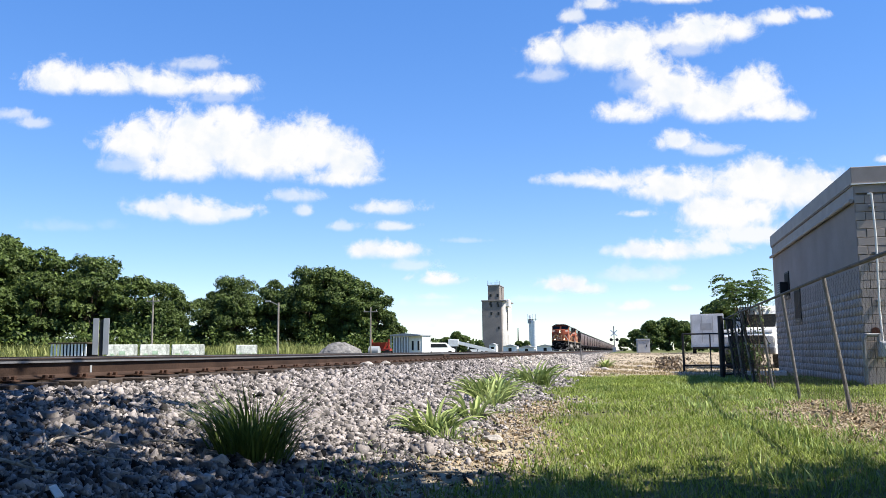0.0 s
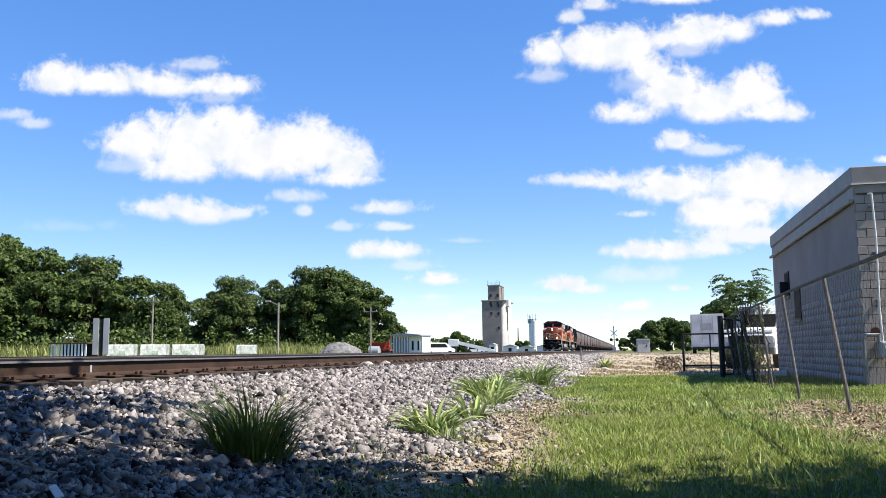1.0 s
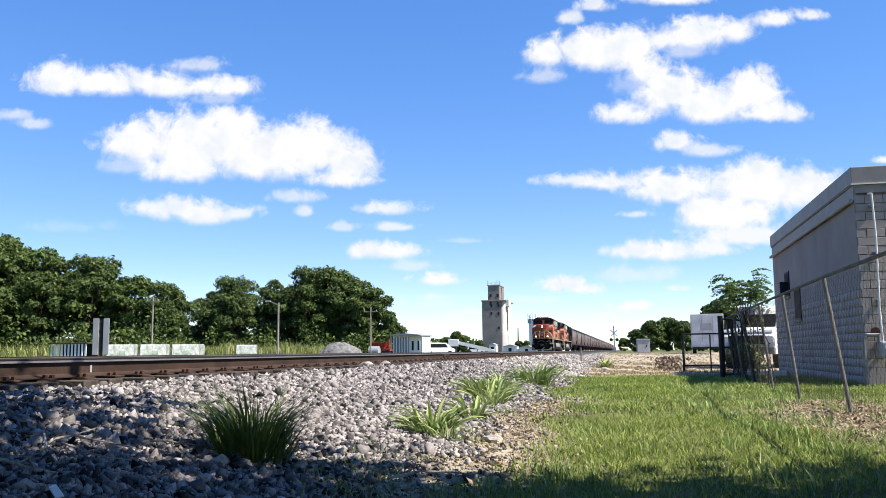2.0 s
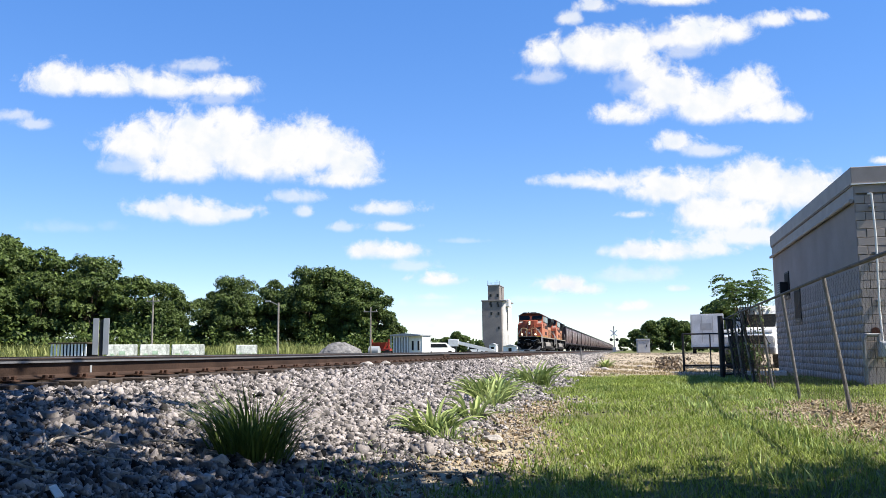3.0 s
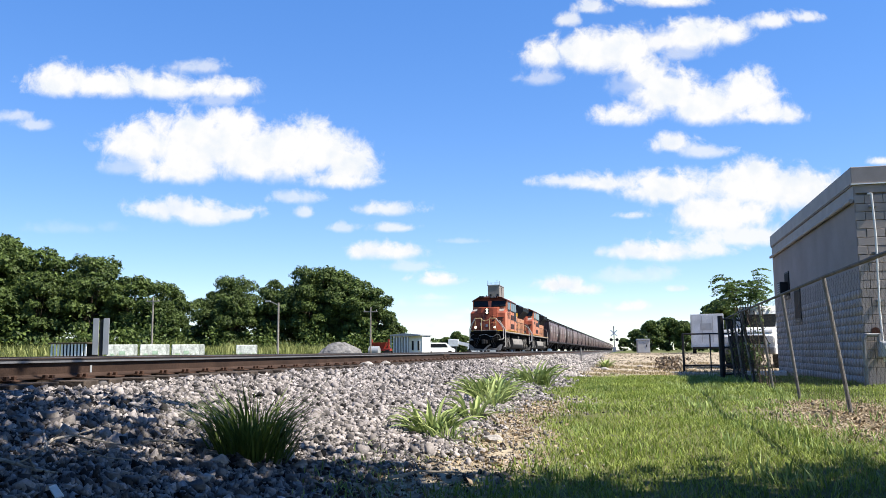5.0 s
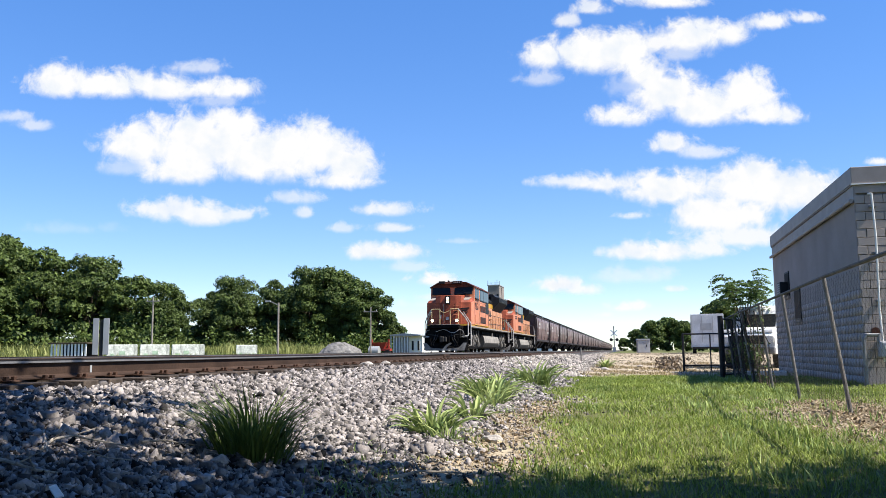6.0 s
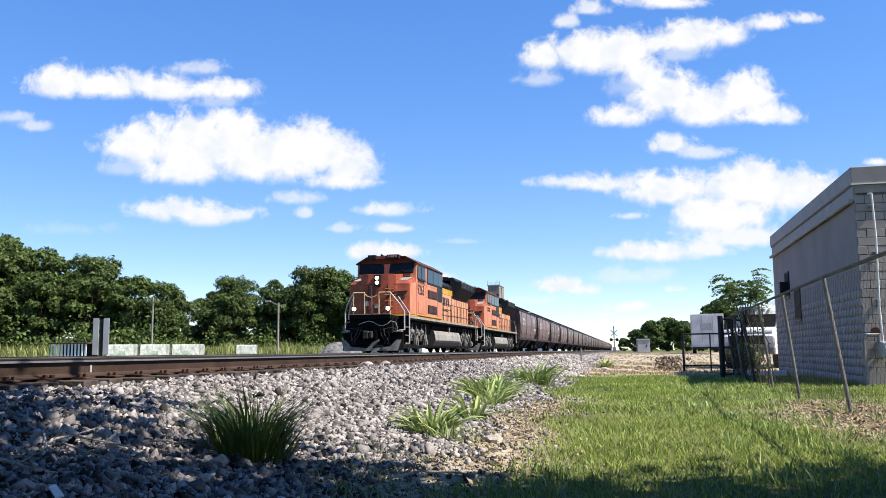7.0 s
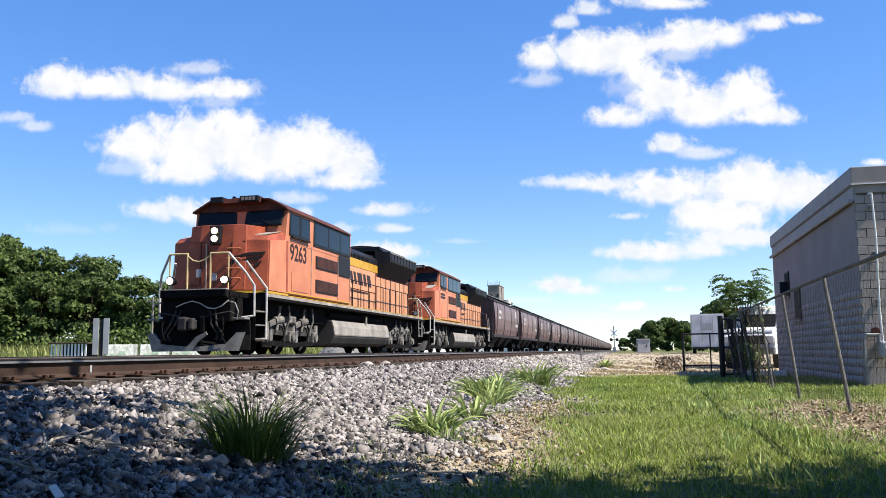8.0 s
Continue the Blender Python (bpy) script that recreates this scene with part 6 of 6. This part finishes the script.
    part("meter_pipe", pipe([(0.56, -0.27, 0.98), (0.56, -0.27, 1.2), (0.7, -0.05, 1.2)], 0.045, 10), GALV, gas)


building()


# ---- chain-link fence ----
def fence():
    F = thing("chain_link_fence", "old leaning chain-link fence with weathered posts", "fence")

    def line(y):
        return np.interp(y, [4, 12, 19, 27], [2.72, 2.78, 2.97, 3.2])
    lean, H = -0.21, 1.78
    posts = (8.6, 11.85, 15.6, 18.96, 22.3, 24.9, 27.0)
    for k, y in enumerate(posts):
        x = float(line(y))
        part("post", rod(bmesh.new(), (x + 0.02 * (k % 2), y, -0.1), (x + lean + 0.02 * math.sin(3 * k), y + 0.10 * math.sin(k * 2.0), H + 0.02), 0.027, n=10), OLDPOST, F, "weathered steel post")
    for a, b in zip(posts, posts[1:]):
        part("top_rail", rod(bmesh.new(), (float(line(a)) + lean, a, H), (float(line(b)) + lean, b, H), 0.024, n=8), RAILIRON, F)
    part("top_rail", rod(bmesh.new(), (float(line(4)) + lean, 4.5, H), (float(line(8.6)) + lean, 8.6, H), 0.024, n=8), RAILIRON, F)
    # woven wire: zigzags side by side
    vs, ts = [], []
    pitch, r, n0 = 0.07, 0.0011, 0
    zz = np.arange(0.05, H - 0.02, pitch)
    ys = np.arange(7.0, 26.9, pitch)
    for j, y in enumerate(ys):
        yy = y + np.where((np.arange(len(zz)) + j) % 2 == 0, 0, pitch)
        bulge = 0.025 * np.sin(zz * 2 + y * 0.8)
        p = np.stack([line(yy) + lean * zz / H + bulge, yy, zz], -1)
        a, b = p[:-1], p[1:]
        offs = np.array([[r, 0, 0], [-r, r, 0], [-r, -r, 0]])
        q = np.concatenate([a[:, None] + offs, b[:, None] + offs], 1)
        m = len(a)
        i = n0 + np.arange(m)[:, None] * 6
        tri = np.concatenate([np.concatenate([i + [u, w, w + 3], i + [u, w + 3, u + 3]], 1) for u, w in ((0, 1), (1, 2), (2, 0))], 1).reshape(-1, 3)
        vs.append(q.reshape(-1, 3))
        ts.append(tri)
        n0 += m * 6
    tagged(soup("wire_mesh", np.concatenate(vs), np.concatenate(ts), OLDWIRE, F), "woven diamond wire mesh", kind="stuff")


fence()


def vines():
    """Bare twining stems with sparse leaves, hung in the wire near the gate."""
    rng = np.random.default_rng(88)
    for k in range(5):
        y = 19.2 + 1.6 * k + rng.uniform(-0.2, 0.2)
        x = float(np.interp(y, [12, 19, 27], [2.78, 2.97, 3.2]))
        V = thing("climbing_vine", "dark half-bare vine twined through the chain-link fence", "vine", "fence vines", at=pose(x, y, 0))
        tips = []
        bm = bmesh.new()
        for j in range(5):
            pts, yy = [], rng.uniform(-0.4, 0.4)
            for z in np.linspace(-0.03, rng.uniform(0.7, 1.8), 7):
                yy += rng.normal(0, 0.12)
                pts.append(Vector((-0.21 * z / 1.78 + rng.normal(0, 0.025), yy, z)))
            for a, b in zip(pts, pts[1:]):
                rod(bm, a, b, 0.011, 0.009, 5)
            tips += [p for p in pts[2:] for _ in range(2)]
        part("stem", bm, BARK, V, "thin brown twining stems")
        c = np.array([tuple(p) for p in tips]) + rng.normal(0, 1, (len(tips), 3)) * [0.05, 0.14, 0.14]
        v, t = leaves(rng, c, 0.04)
        soup("foliage", v, t, LEAF1, V)


vines()


# ---- shade trees out of view, over and behind the camera, placed to block light ----
def shade_tree():
    rng = np.random.default_rng(5)
    T = thing("shade_tree", "large unseen shade tree behind the grass verge", "tree", at=pose(4.0, -5.7, 0))
    bm = bmesh.new()
    rod(bm, (0, 0, -0.3), (0.1, 0.2, 3.5), 0.35, 0.26, 12)
    cen = []
    # Crown is stretched to the rear to screen off skylight.
    for k in range(130):
        a, r = rng.uniform(0, 2 * np.pi), 8.0 * math.sqrt(rng.uniform(0, 1))
        cen.append((r * math.cos(a) * 1.3, 3.75 + 0.14 * r * math.cos(a) + r * math.sin(a) * (0.9 if a < math.pi else 1.3), 6.0 + rng.uniform(0, 2.6) * (1 - (r / 10) ** 2)))
    # Extra clumps shape the near shade strip and the dapple beside it.
    for k in range(18):
        x = rng.uniform(-4.8, 0.4)
        cen.append((x, rng.uniform(7.7, 8.6) + 0.3 * (x + 3), rng.uniform(6.2, 6.9)))
    for k in range(12):
        cen.append((rng.uniform(-4.6, -3.0), rng.uniform(9.9, 11.6), rng.uniform(6.2, 7.0)))
    for c in cen[::2]:
        rod(bm, (0.1, 0.2, 3.4), Vector((0.1, 0.2, 3.4)).lerp(Vector(c), 0.55), 0.12, 0.07, 6)
        rod(bm, Vector((0.1, 0.2, 3.4)).lerp(Vector(c), 0.55), c, 0.07, 0.015, 5)
    part("trunk", bm, BARK, T, "thick rough trunk and limbs")
    q = np.concatenate([np.array(c) + rng.normal(size=(520 if k < 130 else 430 if k < 148 else 45, 3)) * ([0.7, 0.6, 0.4] if k < 130 else [0.7, 0.32, 0.3] if k < 148 else [0.8, 0.7, 0.5]) for k, c in enumerate(cen)])
    v, t = leaves(rng, q, 0.15)
    soup("crown", v, t, LEAF1, T)
    return T


shade_tree()
# Second tree is added only to cut skylight on the foreground.
shade_tree().matrix_basis = pose(-7.5, -10.7, 0, 0, 0, 90)

# ---- ballast, grass and small plants near the camera ----
def stones(name, label, n, xr, yr, size, seed, lift=0.0, keep=None, material=STONE):
    """Angular broken stones, each its own little rock."""
    rng = np.random.default_rng(seed)
    base = np.array([[x, y, z] for x in (-1, 1) for y in (-1, 1) for z in (-1, 1)], float) * 0.72
    tri = np.array([[0, 1, 3], [0, 3, 2], [4, 6, 7], [4, 7, 5], [0, 4, 5], [0, 5, 1], [2, 3, 7], [2, 7, 6], [1, 5, 7], [1, 7, 3], [0, 2, 6], [0, 6, 4]])
    x, y = rng.uniform(*xr, n), yr[0] + (yr[1] - yr[0]) * rng.uniform(0, 1, n) ** 1.0
    ok = rng.random(n) < (gravel_at(x, y) if keep is None else keep(x, y))
    x, y = x[ok], y[ok]
    n = len(x)
    s = size * np.exp(rng.normal(0, 0.33, n))
    shape = base[None] + rng.normal(0, 0.24, (n, len(base), 3))
    shape *= (s[:, None] * rng.uniform(0.42, 1.3, (n, 3)))[:, None, :]
    a = rng.normal(size=(n, 4))
    a /= np.linalg.norm(a, axis=1, keepdims=True)
    w, i, j, k = a.T
    R = np.stack([1 - 2 * (j * j + k * k), 2 * (i * j - k * w), 2 * (i * k + j * w), 2 * (i * j + k * w), 1 - 2 * (i * i + k * k), 2 * (j * k - i * w), 2 * (i * k - j * w), 2 * (j * k + i * w), 1 - 2 * (i * i + j * j)], -1).reshape(n, 3, 3)
    v = np.einsum("nab,nvb->nva", R, shape)
    z = ground_z(x, y) + s * rng.uniform(-0.1, 0.75, n) + lift
    v += np.stack([x, y, z], -1)[:, None, :]
    t = (tri[None] + (np.arange(n) * len(base))[:, None, None]).reshape(-1, 3)
    return tagged(soup(name, v.reshape(-1, 3), t, material), label, "gravel", kind="stuff")


stones("ballast", "loose grey crushed-stone ballast beside the track", 76000, (-4.97, -0.9), (2.6, 12.5), 0.0172, 1)
stones("ballast", "loose grey crushed-stone ballast beside the track", 30000, (-4.97, -1.0), (12.5, 28), 0.0225, 2)
stones("ballast", "coarse ballast farther along the track", 22000, (-4.97, -1.2), (28, 75), 0.03, 3, material=PALESTONE)
stones("ballast", "ballast between the rails of both tracks", 7000, (-14.2, -5.6), (4.5, 45), 0.035, 4, -0.03)
stones("gravel_scatter", "stones scattered over the dirt verge", 9000, (-2.2, 0.0), (3.2, 16), 0.012, 6, keep=lambda x, y: 0.8 * dirt_at(x, y))
stones("lot_gravel", "stones and clods on the bare lot", 7000, (-2, 6), (29, 75), 0.02, 7, keep=lambda x, y: dirt_at(x, y), material=CLOD)


def lawn(n, xr, yr, h, w, seed, material, keep, name="grass", label="sunlit mown grass with dry patches", lean=0.6):
    rng = np.random.default_rng(seed)
    x, y = rng.uniform(*xr, n), rng.uniform(*yr, n)
    ok = rng.random(n) < keep(x, y)
    x, y = x[ok], y[ok]
    return tagged(blades(name, material, np.stack([x, y, ground_z(x, y) - 0.005], -1), h, w, lean, seed=seed), label, "grass", kind="stuff")


def turf(x, y):
    patch = 0.72 + 0.28 * np.sin(x * 1.3 + 2 * np.sin(y * 0.5)) * np.sin(y * 0.8 + x)
    return np.clip((1 - gravel_at(x, y) * 1.6) * np.clip(1 - dirt_at(x, y) * 1.15, 0, 1) * patch, 0, 1)


lawn(98000, (-2.0, 5.5), (3.6, 11), 0.06, 0.0044, 11, GRASSM, turf, lean=0.95)
lawn(78000, (-2.4, 6.5), (11, 32), 0.07, 0.0085, 12, GRASSM, turf, lean=0.9)
lawn(22000, (-1.8, 5.0), (4, 26), 0.12, 0.006, 18, GRASSG, lambda x, y: turf(x, y) * np.clip(np.sin(x * 3.1 + 1.5 * np.sin(y * 1.1)) * np.sin(y * 1.9 + x) + 0.15, 0, 1), "grass_clumps", "thicker green tufts in the lawn", 0.8)
lawn(16000, (-2.0, 5.5), (3.6, 14), 0.05, 0.0035, 13, DRYM, lambda x, y: 0.25 + 0.6 * dirt_at(x, y), "dry_grass", "dry straw lying in the grass", 1.2)
lawn(7000, (1.8, 4.2), (6, 16), 0.05, 0.004, 16, DRYM, lambda x, y: dirt_at(x, y), "straw_litter", "dry straw and dead leaves at the fence foot", 1.6)
lawn(9000, (-1.5, 4), (29, 45), 0.12, 0.012, 17, DRYM, lambda x, y: dirt_at(x, y) * np.clip(0.3 + np.sin(x * 2 + y), 0, 1), "lot_straw", "dry straw-coloured grass on the bare lot", 0.9)
lawn(9000, (0.8, 3.0), (5, 26), 0.16, 0.008, 14, WEEDM, lambda x, y: np.clip(np.sin(x * 5 + y * 2.1) * np.sin(y * 1.3 - x * 3), 0, 1) ** 1.5, "fence_weeds", "rank weeds growing along the fence", 0.7)
lawn(14000, (-2.1, -0.4), (4.5, 26), 0.09, 0.006, 15, WEEDM, lambda x, y: 0.7 * np.clip(np.sin(x * 4 + y) * np.sin(y * 0.9), 0, 1), "edge_weeds", "sparse weeds at the edge of the gravel", 0.8)


rng = np.random.default_rng(19)
n = 5200
lx = np.concatenate([rng.normal(2.9, 0.6, n), rng.normal(-1.25, 0.45, n // 2)])
ly = np.concatenate([rng.uniform(6.5, 15.5, n), rng.uniform(4.5, 14, n // 2)])
ok = rng.random(len(lx)) < dirt_at(lx, ly)
lx, ly = lx[ok], ly[ok]
v, t = leaves(rng, np.stack([lx, ly, ground_z(lx, ly) + rng.uniform(0.005, 0.03, len(lx))], -1), 0.028, 2.5)
tagged(soup("leaf_litter", v, t, LITTERM), "brown dead leaves and chips on bare dirt", "leaf litter", kind="stuff")
stones("dirt_clods", "clods of dry earth at the fence foot", 5000, (1.6, 4.4), (6, 16), 0.013, 23, keep=lambda x, y: dirt_at(x, y), material=CLOD)


def tuft(x, y, radius, height, n, material, label, seed, width=0.008, lean=0.8):
    rng = np.random.default_rng(seed)
    a, r = rng.uniform(0, 2 * np.pi, n), radius * np.sqrt(rng.uniform(0, 1, n))
    px, py = x + r * np.cos(a), y + r * np.sin(a)
    spread = np.stack([np.cos(a), np.sin(a), np.zeros(n)], -1) * (0.3 + (r / radius))[:, None]
    roots = np.stack([px - x, py - y, ground_z(px, py) - 0.02], -1)
    tall = height * (1.05 - 0.45 * (r / radius) ** 2)
    T = thing("grass_tuft", label, "grass tuft", at=pose(x, y, 0))
    for k in range(5):
        pick = slice(k, None, 5)
        blades("sheaf", material, roots[pick], tall[pick], width, lean, T, spread[pick], seed + 100 * k, 0.35)
    return T


tuft(-2.55, 5.55, 0.24, 0.55, 420, TUFTM, "dark green bunch of tall grass on the ballast", 41, 0.0075, 1.0)
def strap_leaf(seed):
    """One broad folded leaf of unit length that rises along x and bends over."""
    rng = np.random.default_rng(seed)
    el, bend, twist, segs = rng.uniform(0.55, 1.4), rng.uniform(0.9, 2.6), rng.uniform(-0.6, 0.6), 6
    p, vs, ts = np.zeros(3), [], []
    side = np.array((0.0, 1.0, 0.0))
    for i in range(segs + 1):
        u = i / segs
        ang = el - bend * u * u
        d = np.array((math.cos(ang), 0, math.sin(ang)))
        up = np.array((-d[2], 0, d[0]))
        half = 0.05 * (0.4 + 0.9 * math.sin(math.pi * min(1, 0.15 + u * 0.85))) * (1 - u ** 4)
        ax = side * math.cos(twist * u) + up * math.sin(twist * u)
        vs += [p - ax * half + up * half * 0.4, p, p + ax * half + up * half * 0.4]
        p = p + d / segs
    for i in range(segs):
        b = 3 * i
        ts += [(b, b + 1, b + 4), (b, b + 4, b + 3), (b + 1, b + 2, b + 5), (b + 1, b + 5, b + 4)]
    return vs, ts


STRAPS = []


def weed_clump(x, y, radius, height, n, seed, wide=1.0):
    rng = np.random.default_rng(seed)
    T = thing("weed_clump", "pale green clump of broad arching weeds in the gravel", "weeds", "weed clumps", at=pose(x, y, float(ground_z(x, y)) - 0.02))
    for k in range(n):
        a, r = rng.uniform(0, 2 * np.pi), radius * 0.75 * math.sqrt(rng.uniform(0, 1))
        if len(STRAPS) < 18:
            ob = soup("leaf", *strap_leaf(300 + len(STRAPS)), STRAPM, T)
            STRAPS.append(ob.data)
        else:
            ob = new("leaf", STRAPS[int(rng.integers(18))])
            ob.parent = T
        size = height * rng.uniform(0.7, 1.5)
        ob.matrix_basis = pose(r * math.cos(a), r * math.sin(a), 0, 0, 0, math.degrees(a + rng.normal(0, 0.7))) @ Matrix.Diagonal((size, size * wide * rng.uniform(0.7, 1.3), size, 1))


for k, (x, y, r, h, n, w) in enumerate(((-1.83, 8.0, 0.22, 0.34, 84, 0.55), (-1.62, 7.6, 0.16, 0.22, 34, 0.5), (-1.8, 10.1, 0.16, 0.34, 44, 0.55), (-2.15, 13.6, 0.4, 0.46, 120, 0.55), (-2.0, 12.7, 0.24, 0.38, 46, 0.55), (-2.0, 19.4, 0.4, 0.58, 110, 0.6), (-2.3, 15.6, 0.28, 0.4, 40, 0.6), (-0.92, 40.0, 0.3, 0.45, 60, 1.2))):
    weed_clump(x, y, r, h, n, 50 + k, w)


def rock(x, y, s, seed, label):
    bm = bmesh.new()
    bmesh.ops.create_icosphere(bm, subdivisions=3, radius=1)
    for v in bm.verts:
        v.co *= 1 + 0.25 * noise.noise(v.co * 1.3 + Vector((seed, 0, 0))) + 0.08 * noise.noise(v.co * 4)
        v.co = Vector((v.co.x * s[0], v.co.y * s[1], v.co.z * s[2]))
    ob = part("rock", bm, PALEROCK, None)
    ob.location = (x, y, float(ground_z(x, y)) + s[2] * 0.5)
    ob.rotation_euler = (0, 0.1, seed)
    tagged(ob, label, "rock", "rocks")


rock(-1.23, 7.9, (0.12, 0.1, 0.05), 2, "pale flat rock lying on the dirt")
for k, (x, y, s) in enumerate(((-2.55, 9.6, 0.05), (-3.4, 8.2, 0.045), (-1.6, 9.1, 0.06), (-0.9, 37, 0.18), (-5.2, 16.85, 0.15), (-5.2, 18.2, 0.17), (0.6, 41, 0.16), (1.9, 36.2, 0.14))):
    rock(x, y, (s, s * 0.8, s * 0.5), 3 + k, "pale broken rock among the gravel")


def branch(points, r, label):
    bm = bmesh.new()
    pts = [Vector((x, y, float(ground_z(x, y)) + 0.04 + dz)) for x, y, dz in points]
    for k, (a, b) in enumerate(zip(pts, pts[1:])):
        rod(bm, a, b, r * (1 - 0.7 * k / len(pts)), r * (1 - 0.7 * (k + 1) / len(pts)), 7)
    for k in range(1, len(pts) - 1):
        d = Vector((random.uniform(-0.2, 0.2), random.uniform(-0.1, 0.25), random.uniform(0.0, 0.12)))
        rod(bm, pts[k], pts[k] + d, r * 0.45, r * 0.15, 5)
    tagged(part("dead_branch", bm, DEADWOOD, None), label, "branch", "dead branches")


branch([(-3.26, 4.32, 0.0), (-3.34, 4.52, 0.02), (-3.33, 4.7, 0.03), (-3.23, 4.75, 0.02), (-3.13, 4.8, 0.02), (-3.03, 4.9, 0.0)], 0.010, "bare grey branch lying on the ballast")
branch([(-3.06, 5.02, 0.02), (-3.02, 5.21, 0.02), (-2.88, 5.38, 0.0)], 0.008, "bare grey branch lying on the ballast")
branch([(-3.26, 4.5, 0.02), (-3.06, 4.43, 0.02), (-2.94, 4.46, 0.01), (-2.84, 4.6, 0.0)], 0.007, "forked dead twig on the ballast")
branch([(-3.57, 4.74, 0.0), (-3.27, 4.37, 0.03), (-3.12, 4.19, 0.0)], 0.007, "forked dead twig on the ballast")
branch([(-3.2, 3.9, 0.0), (-3.02, 3.82, 0.02), (-2.92, 3.83, 0.01), (-2.86, 3.92, 0)], 0.012, "bare grey branch lying on the ballast")
branch([(-1.5, 5.3, 0.0), (-1.35, 5.55, 0.02), (-1.1, 5.7, 0.0)], 0.01, "thin dead twig on the dirt")
branch([(-1.75, 10.6, 0.0), (-1.62, 10.2, 0.05), (-1.5, 9.9, 0.02)], 0.025, "dark broken stick among the weeds")
scrap = thing("litter_scrap", "scrap of white litter on the gravel", "litter", at=pose(-2.6, 3.56, float(ground_z(-2.6, 3.56)) + 0.05, 18, 25, -32))
part("scrap", boxed(-0.05, 0.05, -0.018, 0.018, -0.006, 0.006, 0.003), WHITEM, scrap)

# ---- what moves ----
def motions():
    ts = [k * 0.5 for k in range(17)]
    for ob, back in train:
        walk(ob, [(t, pose(TRACK_2, speed_place(t) + back, FAR_RAIL_TOP)) for t in ts])
    for ob, y, r in WHEELS:
        if ob.parent in SPUN:
            walk(ob, [(k / FPS, pose(0, y, r, math.degrees((speed_place(0) - speed_place(k / FPS)) / r))) for k in range(8 * FPS + 1)])
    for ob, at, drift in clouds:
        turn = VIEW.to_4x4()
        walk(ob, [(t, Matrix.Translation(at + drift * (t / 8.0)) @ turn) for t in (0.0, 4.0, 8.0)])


SPUN = [ob for ob, back in train[:5]]
motions()
